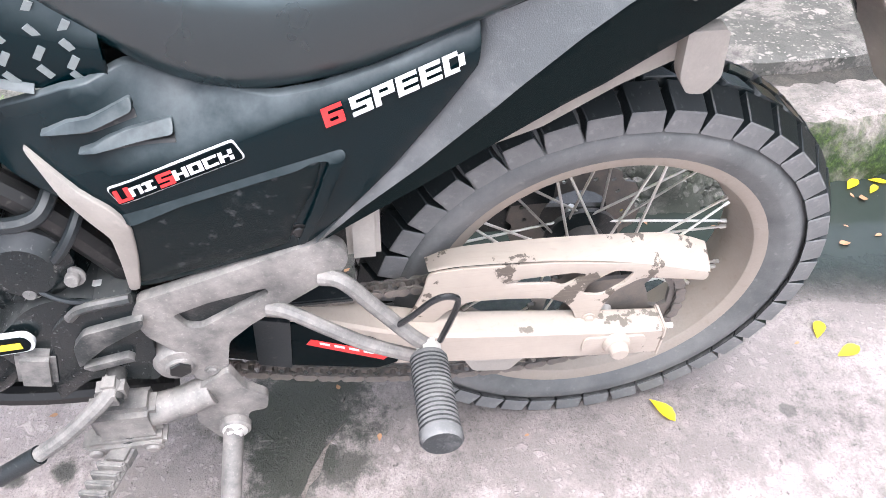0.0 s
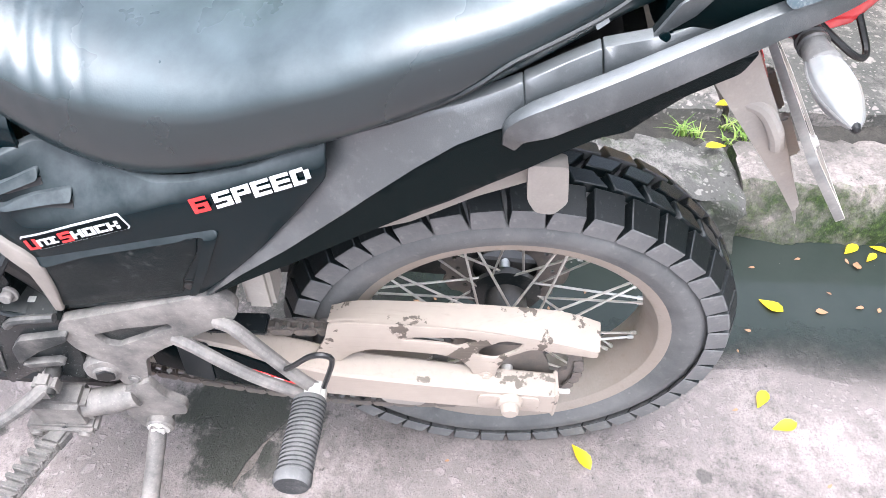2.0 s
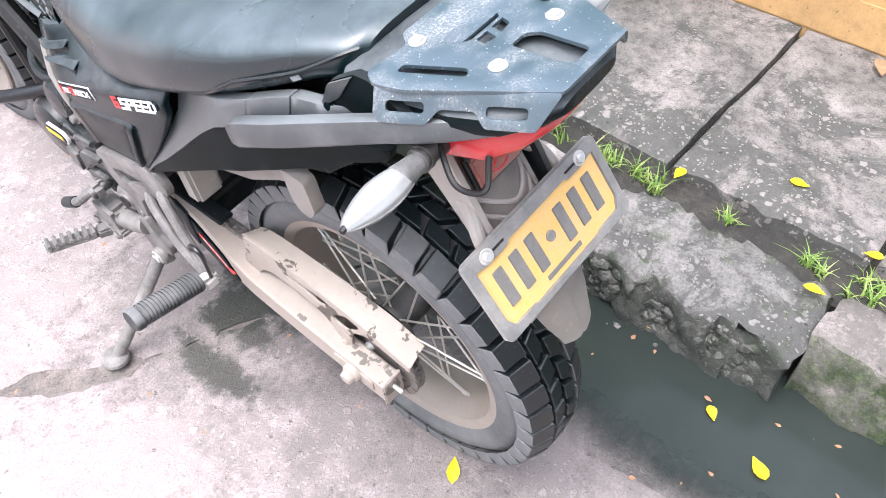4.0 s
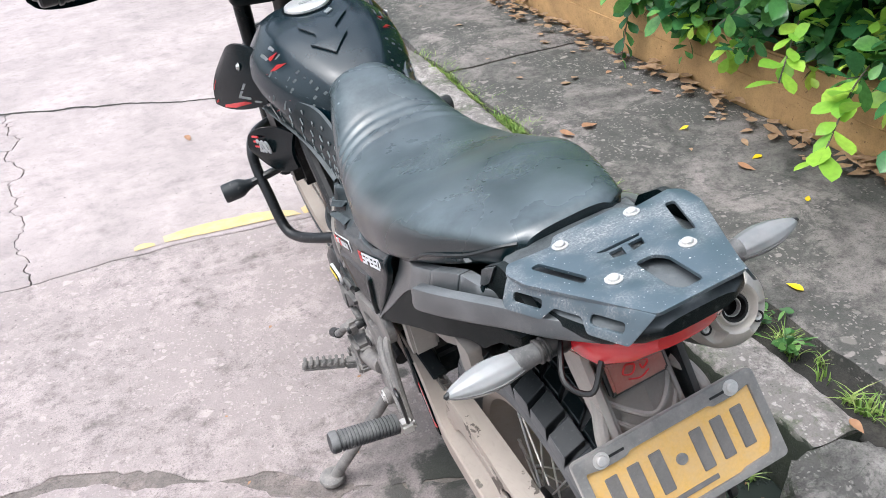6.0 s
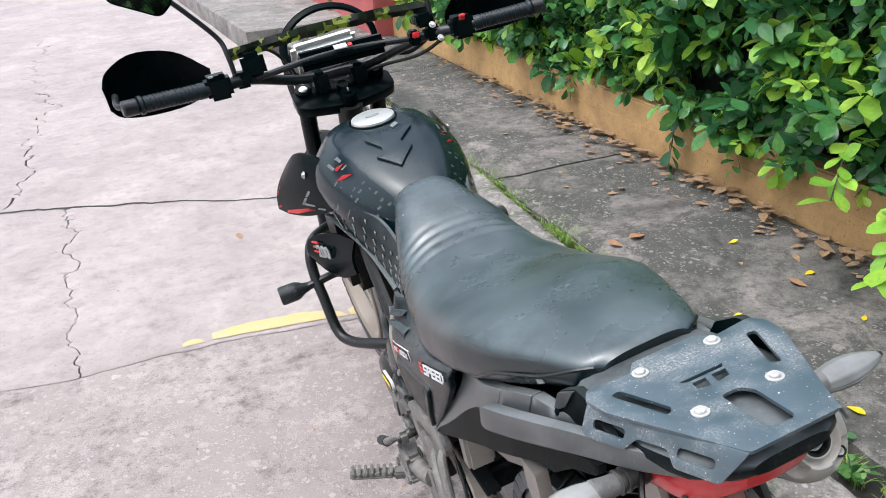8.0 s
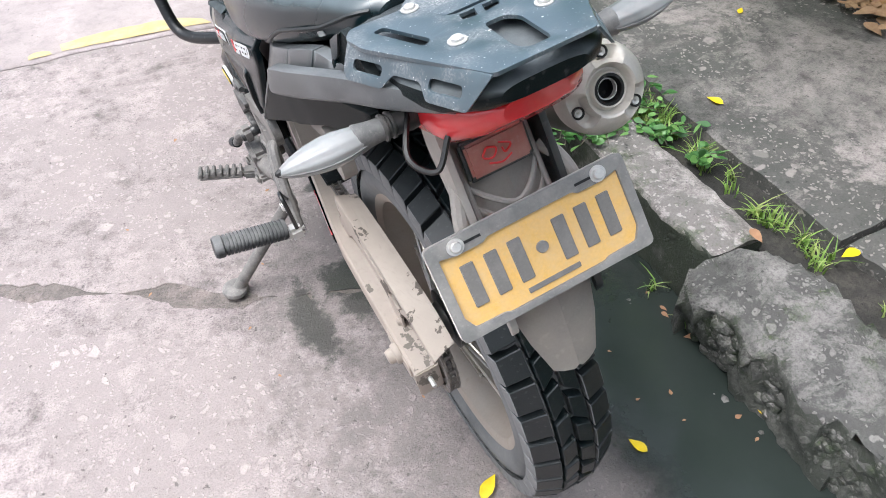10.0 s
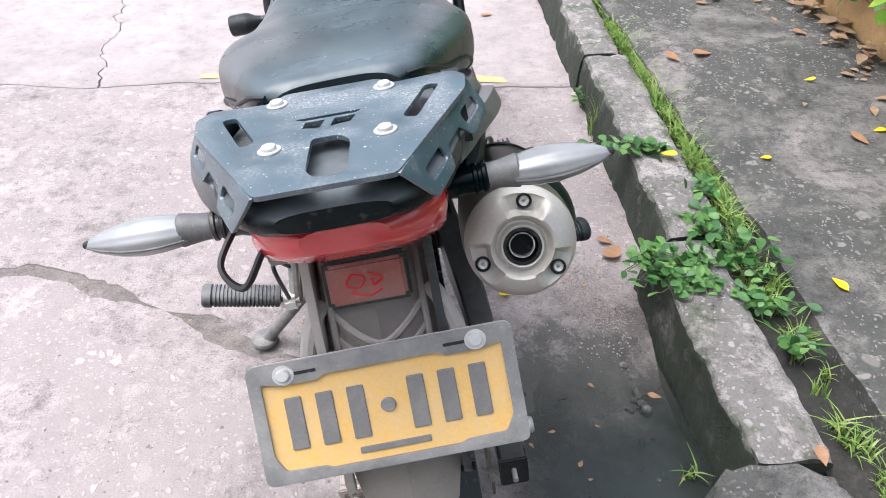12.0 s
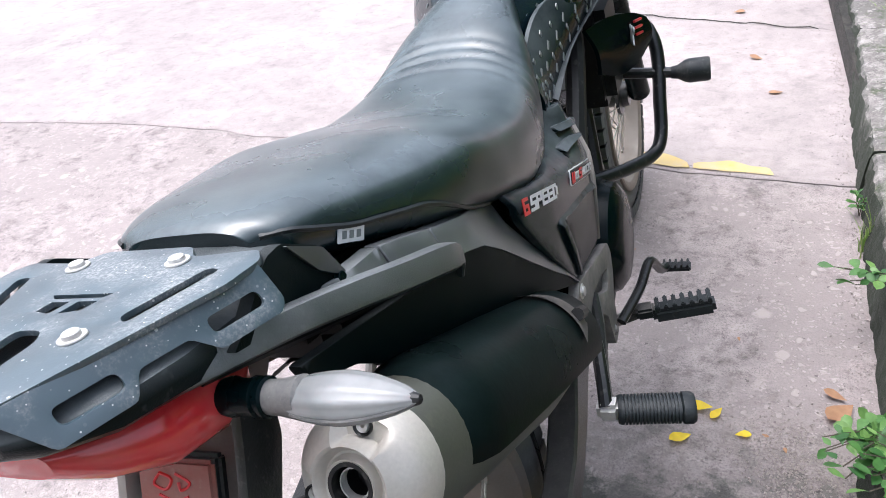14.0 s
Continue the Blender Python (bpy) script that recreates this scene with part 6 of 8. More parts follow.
for pts in ([(-0.012, 0.008), (-0.018, 0.0), (-0.008, -0.004), (-0.002, 0.004), (-0.012, 0.008)], [(0.002, 0.008), (0.014, 0.002), (0.006, -0.004), (0.004, 0.002)], [(-0.014, -0.008), (0.0, -0.012), (0.012, -0.008)]):
    part("scrawl", tube_bm([(x, y, 0.0052) for x, y in pts], 0.0012, 5, 16), red_paint, rf)
pm = basis((-0.003, -0.272, 0.720), (1, 0, 0.01), (0, 0.060, 0.083))
plate = part("number_plate", box_bm((0, 0, 0), (0.212, 0.098, 0.002), 0.0005), plate_yellow, bike, "embossed yellow number plate in a dusty frame")
plate.matrix_basis = pm @ Matrix.Diagonal((1.0, 0.92, 1.0, 1.0))
fo = rounded([(-0.115, -0.057), (0.115, -0.057), (0.115, 0.057), (-0.115, 0.057)], 0.008)
fi = rounded([(-0.104, -0.030), (-0.096, -0.045), (-0.062, -0.046), (-0.056, -0.049), (0.056, -0.049), (0.062, -0.046), (0.096, -0.045), (0.104, -0.030), (0.104, 0.040), (0.085, 0.036), (0.055, 0.036), (0.05, 0.040), (-0.05, 0.040), (-0.055, 0.036), (-0.085, 0.036), (-0.104, 0.040)], 0.003)
part("plate_frame", plate_bm(fo, [fi], -0.004, 0.005, lambda p, q, h: (p, q, h), 0.0015), plate_frame_m, plate, "dusty grey plastic plate frame")
# the registration is reduced to plain bars
for x in (-0.080, -0.053, -0.026, 0.026, 0.053, 0.080):
    part("print_bar", box_bm((x, -0.002, 0.0015), (0.015, 0.050, 0.0025), 0.0008), plate_ink, plate)
part("print_bar", box_bm((0.0, -0.0385, 0.0015), (0.062, 0.006, 0.002), 0.0005), plate_ink, plate)
part("print_dot", spin_bm([(0.0001, 0.003), (0.006, 0.003), (0.0068, 0.002), (0.0068, 0)], (0, 0, 0.001), (0, 0, 1), 18), plate_frame_m, plate)
for x in (-0.083, 0.083):
    bolt("plate_screw", (x, 0.0455, 0.004), (0, 0, 1), 0.0062, 0.006, zinc, plate)
    part("slot", box_bm((x - math.copysign(0.018, x), 0.0455, 0.0046), (0.022, 0.005, 0.002), 0.001), black_dark, plate)
for s in (-1, 1):
    part("plate_arm", tube_bm([(s * 0.050, -0.190, 0.772), (s * 0.058, -0.208, 0.768), (s * 0.066, -0.224, 0.748), (s * 0.066, -0.232, 0.728)], 0.008, 10, 20), fender_mud, bike, "curved muddy plate arm")
    part("plate_bracket", box_bm((s * 0.035, -0.252, 0.715), (0.012, 0.02, 0.06), 0.003, m=Matrix.Rotation(radians(-30), 4, "X")), fender_mud, bike)

# ---- indicators ----
for s in (-1, 1):
    a, b = np.array((s * 0.078, -0.196, 0.882)), np.array((s * 0.210, -0.200, 0.888))
    d = (b - a) / np.linalg.norm(b - a)
    prof = [(0.0001, 0.0), (0.012, 0.0), (0.013, 0.006), (0.0115, 0.012), (0.0115, 0.022), (0.0130, 0.023), (0.0130, 0.0255), (0.0112, 0.0265), (0.0112, 0.029), (0.0130, 0.030), (0.0130, 0.0325), (0.0112, 0.034)]
    st = part("indicator_stalk", spin_bm(prof, a, d, 20), dark_mud if s < 0 else black_satin, bike, "rubber indicator stalk")
    part("stalk_neck", spin_bm([(0.0108, 0.033), (0.0112, 0.042), (0.0128, 0.052), (0.0140, 0.058), (0.0120, 0.060)], a, d, 20), neck_grey, st, "dusty grey plastic neck")
    q = Vector((0, 0, 1)).rotation_difference(Vector(d)).to_matrix().to_4x4()
    rings = []
    for t in np.linspace(0, 1, 22):
        z = 0.050 + 0.085 * t
        rad = float(np.interp(t, [0, 0.12, 0.28, 0.45, 0.65, 0.82, 0.94, 1.0], [0.0118, 0.0150, 0.0172, 0.0178, 0.0152, 0.0105, 0.0058, 0.0008]))
        # long flutes run from neck to tip
        rings.append([(0.78 * rad * (1 + 0.022 * math.cos(11 * c)) * math.cos(c), rad * (1 + 0.022 * math.cos(11 * c)) * math.sin(c), z) for c in np.linspace(0, 2 * math.pi, 54, endpoint=False)])
    bm = bmesh.new()
    skin(bm, rings)
    bm.transform(Matrix.Translation(a) @ q)
    ind = part("indicator", bm, clear_lens, bike, "clear fluted indicator lens filmed with dust")
    part("lens_tip", spin_bm([(0.0001, 0.1365), (0.0028, 0.135), (0.0042, 0.131), (0.0045, 0.127)], a, d, 10), black_dark, ind)
    for k in (-1, 1):
        seam_ = [a + d * (0.055 + 0.078 * t) + np.array(q.to_3x3() @ Vector((0, k * 1.03 * float(np.interp(0.06 + 0.92 * t, [0, 0.12, 0.28, 0.45, 0.65, 0.82, 0.94, 1.0], [0.0118, 0.0150, 0.0172, 0.0178, 0.0152, 0.0105, 0.0058, 0.0008])), 0))) for t in np.linspace(0, 1, 9)]
        part("lens_seam", tube_bm(seam_, 0.0010, 5), neck_grey, ind)
part("wiring_loop", tube_bm([(-0.085, -0.20, 0.892), (-0.105, -0.235, 0.872), (-0.088, -0.255, 0.862), (-0.068, -0.245, 0.885)], 0.003, 6, 24), black_dark, bike)

# ---- muffler ----
E0, E1 = np.array((0.135, -0.195, 0.802)), np.array((0.160, 0.185, 0.600))
dm = (E1 - E0) / np.linalg.norm(E1 - E0)
LM = float(np.linalg.norm(E1 - E0))
muf = part("muffler", spin_bm([(0.045, 0.034), (0.050, 0.036), (0.053, 0.06), (0.055, 0.14), (0.055, 0.28), (0.048, 0.36), (0.034, LM - 0.02), (0.022, LM + 0.02), (0.0001, LM + 0.02)], E0, dm, 36), muffler_metal, bike, "dusty steel muffler with a cast end cap")
qm = Vector((0, 0, 1)).rotation_difference(Vector(dm))
SCREWS = [radians(156 + 120 * k) for k in range(3)]
bm = bmesh.new()
cap_rings = []
for i, r in enumerate([0.0165, 0.0172, 0.0185, 0.0198, 0.021, 0.0225, 0.0245, 0.0262, 0.0278, 0.0295, 0.0315, 0.034, 0.0365, 0.039, 0.0415, 0.0435, 0.0455, 0.0475, 0.0490, 0.0500, 0.0505, 0.0505, 0.0500]):
    ring = []
    for a in np.linspace(0, 2 * math.pi, 72, endpoint=False):
        # the face: lip round the outlet, dished ring, raised collar, domed rim
        face = float(np.interp(r, [0.0165, 0.0185, 0.021, 0.0235, 0.0265, 0.029, 0.036, 0.043, 0.0475, 0.0500, 0.0505], [0.0, -0.001, 0.005, 0.006, -0.002, -0.004, 0.000, 0.006, 0.013, 0.021, 0.026]))
        if i == 21:
            face = 0.033
        if i == 22:
            face = 0.037
        near = min(abs((a - q + math.pi) % (2 * math.pi) - math.pi) for q in SCREWS)
        pocket = 1 - min(1, max(0, (near - 0.40) / 0.14))
        across = min(1, max(0, (r - 0.0280) / 0.0022)) * min(1, max(0, (0.0470 - r) / 0.003))
        face = face + (max(face, 0.0115) - face) * pocket * across
        ring.append(tuple(E0 + dm * face + np.array(qm @ Vector((math.cos(a) * r, math.sin(a) * r, 0)))))
    cap_rings.append(ring)
skin(bm, cap_rings, caps=False)
part("end_cap", bm, cap_metal, muf, "pale dusty cast end cap with three screw pockets", sharp=40)
part("outlet", spin_bm([(0.0168, 0.03), (0.0168, -0.001), (0.0140, -0.001), (0.0140, 0.03), (0.0001, 0.03)], E0, dm, 28), black_dark, muf)
part("outlet_ring", spin_bm([(0.0115, 0.012), (0.0115, 0.005), (0.0104, 0.005), (0.0104, 0.012)], E0, dm, 24), zinc, muf)
for t in SCREWS:
    # direction of the screws round the cap
    e = np.array(qm @ Vector((math.cos(t), math.sin(t), 0)))
    ctr = E0 + e * 0.0385 + dm * 0.0085
    part("cap_recess", spin_bm([(0.0050, 0.002), (0.0070, 0.0), (0.0070, 0.006)], ctr, dm, 14), black_dark, muf)
    part("cap_screw", spin_bm([(0.0015, 0.001), (0.0042, 0.0), (0.0050, 0.004)], ctr, dm, 12), zinc, muf)
# heat shield: black half shell over the front of the can
rings = []
for t in np.linspace(0, 1, 18):
    ctr = E0 + dm * (0.062 + (LM - 0.02) * t * 0.86)
    r = 0.0625 - 0.006 * t ** 3
    r *= math.sin(min(1, t * 5 + 0.25) * math.pi / 2) ** 0.3
    ring = []
    e_up = np.array((0, 0, 1)) - dm * dm[2]
    e_up /= np.linalg.norm(e_up)
    e_r = np.cross(dm, e_up)
    if e_r[0] < 0:
        e_r = -e_r
    for a in np.linspace(radians(-8), radians(125), 18):
        ring.append(ctr + r * (e_r * math.cos(a) + e_up * math.sin(a)))
    rings.append(ring)
bm = bmesh.new()
skin(bm, rings, closed=False, caps=False)
bmesh.ops.solidify(bm, geom=list(bm.faces), thickness=0.003)
part("heat_shield", bm, shield_black, bike, "scratched black muffler heat shield")
rings = []
for t in np.linspace(0, 1, 8):
    ctr = E0 + dm * (LM * (0.80 + 0.12 * t))
    rings.append([ctr + (0.0630 - 0.007 * t) * (e_r * math.cos(a) + e_up * math.sin(a)) for a in np.linspace(radians(15 + 20 * t), radians(120 - 25 * t), 12)])
bm = bmesh.new()
skin(bm, rings, closed=False, caps=False)
bmesh.ops.solidify(bm, geom=list(bm.faces), thickness=-0.004)
tip_ = part("shield_bracket", bm, grey_mud, bike, "worn grey bracket at the front of the heat shield")
part("bracket_slot", tube_bm([E0 + dm * LM * 0.825 + 0.0645 * (e_r * 0.75 + e_up * 0.66), E0 + dm * LM * 0.885 + 0.0615 * (e_r * 0.75 + e_up * 0.66)], 0.007, 10), black_dark, tip_)
part("exhaust_pipe", tube_bm([E1, (0.145, 0.30, 0.52), (0.125, 0.42, 0.46), (0.11, 0.55, 0.40), (0.10, 0.70, 0.33), (0.07, 0.90, 0.33), (0.05, 0.95, 0.45), (0.04, 0.86, 0.56)], 0.019, 14, 50), muffler_metal, bike, "dusty exhaust pipe")
part("muffler_strap", side_plate(rounded([(0.16, 0.66), (0.26, 0.60), (0.245, 0.57), (0.17, 0.585)], 0.01), 0.165, 0.172, [], 0.002), grey_mud, bike)

# ---- footrest brackets, pegs, stand, engine ----
for s in (-1, 1):
    bo = rounded([(0.537, 0.489), (0.48, 0.508), (0.343, 0.557), (0.325, 0.542), (0.322, 0.524), (0.332, 0.505), (0.395, 0.460), (0.43, 0.435), (0.459, 0.407), (0.466, 0.37), (0.474, 0.335), (0.506, 0.338), (0.515, 0.395), (0.54, 0.43), (0.548, 0.465)], 0.008, 3)
    bh = [rounded([(0.507, 0.462), (0.468, 0.478), (0.408, 0.493), (0.406, 0.484), (0.483, 0.437), (0.497, 0.440)], 0.005, 3)]
    br = part("footrest_bracket", side_plate(bo, s * 0.138, s * 0.152, bh, 0.004), grey_mud, bike, "mud-coated cast footrest bracket")
    part("bracket_back", side_plate(rounded([(0.52, 0.470), (0.47, 0.488), (0.40, 0.500), (0.40, 0.480), (0.48, 0.430), (0.51, 0.432)], 0.004), s * 0.136, s * 0.143, [], 0.001), dark_mud, br)
    bolt("bracket_bolt", (s * 0.152, 0.486, 0.357), (s, 0, 0), 0.006, 0.004, pale_mud, br)
    bolt("bracket_bolt", (s * 0.150, 0.349, 0.500) if s < 0 else (0.152, 0.348, 0.540), (s, 0, 0), 0.007, 0.005, zinc, br)
    # pillion footrest hanger of two tubes
    hang = part("pillion_hanger", tube_bm([(s * 0.150, 0.352, 0.500), (s * 0.160, 0.330, 0.502), (s * 0.169, 0.297, 0.463), (s * 0.176, 0.262, 0.418), (s * 0.178, 0.240, 0.394)] if s < 0 else [(0.155, 0.30, 0.555), (0.178, 0.27, 0.53), (0.19, 0.225, 0.50), (0.195, 0.198, 0.478)], 0.0085, 10), grey_mud if s < 0 else bar_paint, bike, "worn steel pillion footrest hanger")
    part("strut", tube_bm([(s * 0.150, 0.410, 0.458), (s * 0.160, 0.388, 0.460), (s * 0.170, 0.350, 0.438), (s * 0.175, 0.308, 0.408), (s * 0.178, 0.256, 0.380)] if s < 0 else [(0.150, 0.408, 0.484), (0.165, 0.35, 0.478), (0.180, 0.27, 0.472), (0.195, 0.205, 0.472)], 0.0080, 10), grey_mud if s < 0 else bar_paint, hang)
    if s < 0:
        part("loop", tube_bm([(s * 0.176, 0.280, 0.438), (s * 0.182, 0.262, 0.462), (s * 0.187, 0.240, 0.492), (s * 0.188, 0.222, 0.496), (s * 0.187, 0.216, 0.480), (s * 0.184, 0.232, 0.415)], 0.0035, 8, 24), bar_paint, hang)
    part("knuckle", box_bm((-0.186, 0.244, 0.398) if s < 0 else (0.198, 0.202, 0.472), (0.03, 0.026, 0.026), 0.006), zinc, hang)
    # ribbed rubber
    peg0, peg1 = np.array((0.207, 0.203, 0.470)), np.array((0.294, 0.222, 0.458))
    if s < 0:
        peg0, peg1 = np.array((-0.200, 0.247, 0.410)), np.array((-0.318, 0.249, 0.438))
    dpg = peg1 - peg0
    ln = float(np.linalg.norm(dpg))
    dpg /= ln
    prof = [(0.0001, 0.0), (0.017, 0.0)]
    nr = 17
    for k in range(nr):
        z0 = 0.004 + (ln - 0.02) * k / nr
        st_ = (ln - 0.02) / nr
        prof += [(0.0185, z0), (0.0185, z0 + st_ * 0.55), (0.0162, z0 + st_ * 0.62), (0.0162, z0 + st_ * 0.95)]
    prof += [(0.0195, ln - 0.014), (0.0195, ln - 0.004), (0.017, ln), (0.0001, ln)]
    bm = spin_bm(prof, (0, 0, 0), (0, 0, 1), 20)
    bm.transform(Matrix.Diagonal((1.12, 0.86, 1, 1)))
    qp = basis(peg0, np.cross((0, 0, 1), dpg) if abs(dpg[2]) < 0.95 else (0, 1, 0), np.cross(dpg, np.cross((0, 0, 1), dpg)))
    bm.transform(qp)
    part("pillion_footrest", bm, rubber if s > 0 else dusty_rubber, bike, "ribbed black rubber pillion footrest")
    # rider footrest: toothed rubber on a steel mount
    rp0, rp1 = np.array((s * 0.185, 0.602, 0.262)), np.array((s * 0.300, 0.635, 0.290))
    if s > 0:
        rp0, rp1 = np.array((0.185, 0.545, 0.345)), np.array((0.290, 0.565, 0.350))
    rm = basis((rp0 + rp1) / 2, rp1 - rp0, (0, 0.1, 1))
    pegb = box_bm((0.012, 0, 0), (0.095, 0.010, 0.032), 0.004) if s < 0 else box_bm((0.012, -0.007, 0), (0.098, 0.024, 0.034), 0.006)
    rp = part("rider_footrest", pegb, rubber if s > 0 else pale_mud, bike, "toothed rubber rider footrest with dried mud")
    for k in range(7):
        part("tooth", box_bm((-0.028 + k * 0.0135, 0.0075, 0), (0.007, 0.012, 0.034), 0.002), rubber if s > 0 else pale_mud, rp)
    rp.matrix_basis = rm
    part("mount", box_bm((-0.048, 0, 0), (0.03, 0.018, 0.03), 0.004), dark_mud if s > 0 else pale_mud, rp)
    part("footrest_stay", tube_bm([(s * 0.15, 0.54, 0.31), (s * 0.165, 0.58, 0.29), rp0] if s < 0 else [(0.14, 0.50, 0.36), (0.155, 0.54, 0.335), rp0], 0.010, 10), dark_mud, bike)

# gear lever on one side, brake pedal on the other
gl = part("gear_lever", tube_bm([(-0.165, 0.585, 0.372), (-0.185, 0.598, 0.368), (-0.192, 0.65, 0.318), (-0.195, 0.70, 0.278)], 0.009, 10, flat=1.0), pale_mud, bike, "mud-caked gear lever with a rubber toe piece")
part("toe_rubber", tube_bm([(-0.194, 0.690, 0.285), (-0.198, 0.745, 0.250)], 0.0115, 12), rubber, gl)
part("lever_clamp", box_bm((-0.172, 0.590, 0.368), (0.03, 0.030, 0.034), 0.008), grey_mud, gl)
part("lever_shaft", tube_bm([(-0.10, 0.585, 0.378), (-0.185, 0.588, 0.366)], 0.011, 12), dark_mud, gl)
pb = part("pivot_block", box_bm((-0.165, 0.592, 0.305), (0.04, 0.075, 0.058), 0.008), grey_mud, bike, "mud-caked footrest pivot block")
part("pivot_flange", box_bm((-0.176, 0.600, 0.272), (0.03, 0.095, 0.016), 0.005), grey_mud, pb)
for v in (0.568, 0.632):
    bolt("flange_bolt", (-0.190, v, 0.270), (-1, 0, -0.2), 0.008, 0.006, grey_mud, pb)
bp = part("brake_pedal", tube_bm([(0.16, 0.50, 0.36), (0.185, 0.56, 0.38), (0.20, 0.60, 0.405), (0.205, 0.660, 0.345), (0.212, 0.68, 0.335)], 0.008, 10), bar_paint, bike, "black brake pedal with a toothed tip")
tip = box_bm((0.228, 0.686, 0.330), (0.05, 0.022, 0.008), 0.002)
tipp = part("pedal_tip", tip, bar_paint, bp)
for k in range(5):
    part("tooth", box_bm((0.208 + k * 0.01, 0.686, 0.336), (0.004, 0.022, 0.008), 0.001), bar_paint, tipp)

foot = np.array((-0.330, 0.515, 0.064))
stand = part("side_stand", tube_bm([(-0.166, 0.478, 0.258), (-0.175, 0.482, 0.240), (-0.24, 0.496, 0.165), tuple(foot)], 0.0125, 12, 20), grey_mud, bike, "muddy steel side stand with a round foot")
part("stand_plate", side_plate(rounded([(0.510, 0.330), (0.467, 0.363), (0.456, 0.325), (0.431, 0.301), (0.436, 0.274), (0.458, 0.272), (0.468, 0.225), (0.500, 0.215), (0.521, 0.262)], 0.008), -0.160, -0.148, [], 0.003), grey_mud, stand)
part("leg_eye", spin_bm([(0.0001, 0.012), (0.016, 0.012), (0.019, 0.009), (0.019, 0.0)], (-0.160, 0.478, 0.250), (-1, 0, 0), 20), grey_mud, stand)
bolt("pivot_bolt", (-0.172, 0.478, 0.252), (-1, 0, 0), 0.010, 0.007, zinc, stand)
bm = spin_bm([(0.0001, 0.012), (0.018, 0.011), (0.027, 0.006), (0.029, 0.0), (0.027, -0.005), (0.0001, -0.006)], (0, 0, 0), (0, 0, 1), 22)
bm.transform(Matrix.Translation(Vector((-0.338, 0.517, 0.061))) @ Matrix.Rotation(radians(8.3), 4, "Y"))
part("foot", bm, grey_mud, stand, "round mud-caked stand foot")
part("cross_shaft", tube_bm([(-0.152, 0.495, 0.318), (-0.16, 0.53, 0.310), (-0.165, 0.57, 0.305)], 0.019, 14), grey_mud, bike)
kn = part("pivot_knob", spin_bm([(0.0001, 0.030), (0.014, 0.029), (0.016, 0.026), (0.024, 0.024), (0.028, 0.018), (0.029, 0.0)], (-0.130, 0.522, 0.374), (-1, -0.15, 0), 24), grey_mud, bike, "mud-caked round pivot knob")
part("knob_recess", spin_bm([(0.0001, 0.0), (0.012, 0.0), (0.013, -0.002)], (-0.161, 0.517, 0.374), (-1, -0.15, 0), 6), black_dark, kn)

# engine: crankcase, covers, finned cylinder
eng = part("engine", box_bm((0, 0.66, 0.40), (0.20, 0.32, 0.22), 0.04, seg=3), engine_black, bike, "dusty black single-cylinder engine")
part("sprocket_cover", side_plate(rounded([(0.545, 0.475), (0.56, 0.375), (0.60, 0.36), (0.68, 0.375), (0.70, 0.43), (0.64, 0.49), (0.59, 0.50)], 0.02), -0.145, -0.09, [], 0.008), engine_black, eng)
part("generator_cover", spin_bm([(0.0001, 0.058), (0.05, 0.055), (0.065, 0.045), (0.075, 0.02), (0.078, 0.0)], (-0.09, 0.755, 0.39), (-1, 0, 0), 36), engine_black, eng)
part("clutch_cover", spin_bm([(0.0001, 0.068), (0.05, 0.068), (0.078, 0.062), (0.094, 0.050), (0.103, 0.022), (0.105, 0.0)], (0.09, 0.68, 0.405), (1, 0, 0), 36), black_satin, eng)
cover = part("chain_cover", side_plate(rounded([(0.628, 0.455), (0.593, 0.490), (0.540, 0.500), (0.534, 0.453), (0.540, 0.395), (0.546, 0.345), (0.614, 0.363), (0.660, 0.325), (0.656, 0.384)], 0.010, 3), -0.150, -0.100, [], 0.006), engine_black, eng, "black cover over the small sprocket with muddy ridges")
part("cover_ridge", side_plate(rounded([(0.613, 0.433), (0.597, 0.454), (0.533, 0.471), (0.537, 0.457), (0.581, 0.430), (0.617, 0.397)], 0.006, 3), -0.160, -0.146, [], 0.005), muddy_black, cover)
part("cover_ridge", side_plate(rounded([(0.615, 0.396), (0.564, 0.408), (0.558, 0.400), (0.606, 0.388)], 0.003, 2), -0.160, -0.147, [], 0.003), muddy_black, cover)
# a paler tube draws the highlight along the cover's edge
part("cover_rim", tube_bm([(-0.150, 0.606, 0.472), (-0.152, 0.588, 0.488), (-0.152, 0.540, 0.497)], 0.0055, 8, 16), muddy_black, cover)
part("cast_lug", box_bm((-0.148, 0.664, 0.392), (0.020, 0.040, 0.060), 0.006, m=Matrix.Rotation(radians(14), 4, "X")), pale_mud, eng, "mud-caked cast lug")
lb = part("engine_label", side_plate(rounded([(0.714, 0.425), (0.652, 0.432), (0.646, 0.446), (0.652, 0.460), (0.714, 0.455)], 0.008, 4), -0.156, -0.150, [], 0.001), white_ink, eng, "yellow and black engine label in a pale rim")
part("label_field", side_plate(rounded([(0.714, 0.428), (0.655, 0.4345), (0.650, 0.446), (0.655, 0.457), (0.714, 0.452)], 0.006, 4), -0.1575, -0.155, [], 0), black_gloss, lb)
part("print_bar", side_plate([(0.712, 0.436), (0.660, 0.440), (0.660, 0.449), (0.712, 0.446)], -0.1585, -0.157, [], 0), yellow_label, lb)
fin = part("cooling_fin", box_bm((0, 0, 0), (0.17, 0.15, 0.005), 0.002), engine_black, eng)
tilt = Matrix.Rotation(radians(-14), 4, "X")
for k in range(9):
    m = Matrix.Translation((0, 0.745 + 0.004 * k, 0.505 + 0.0155 * k)) @ tilt
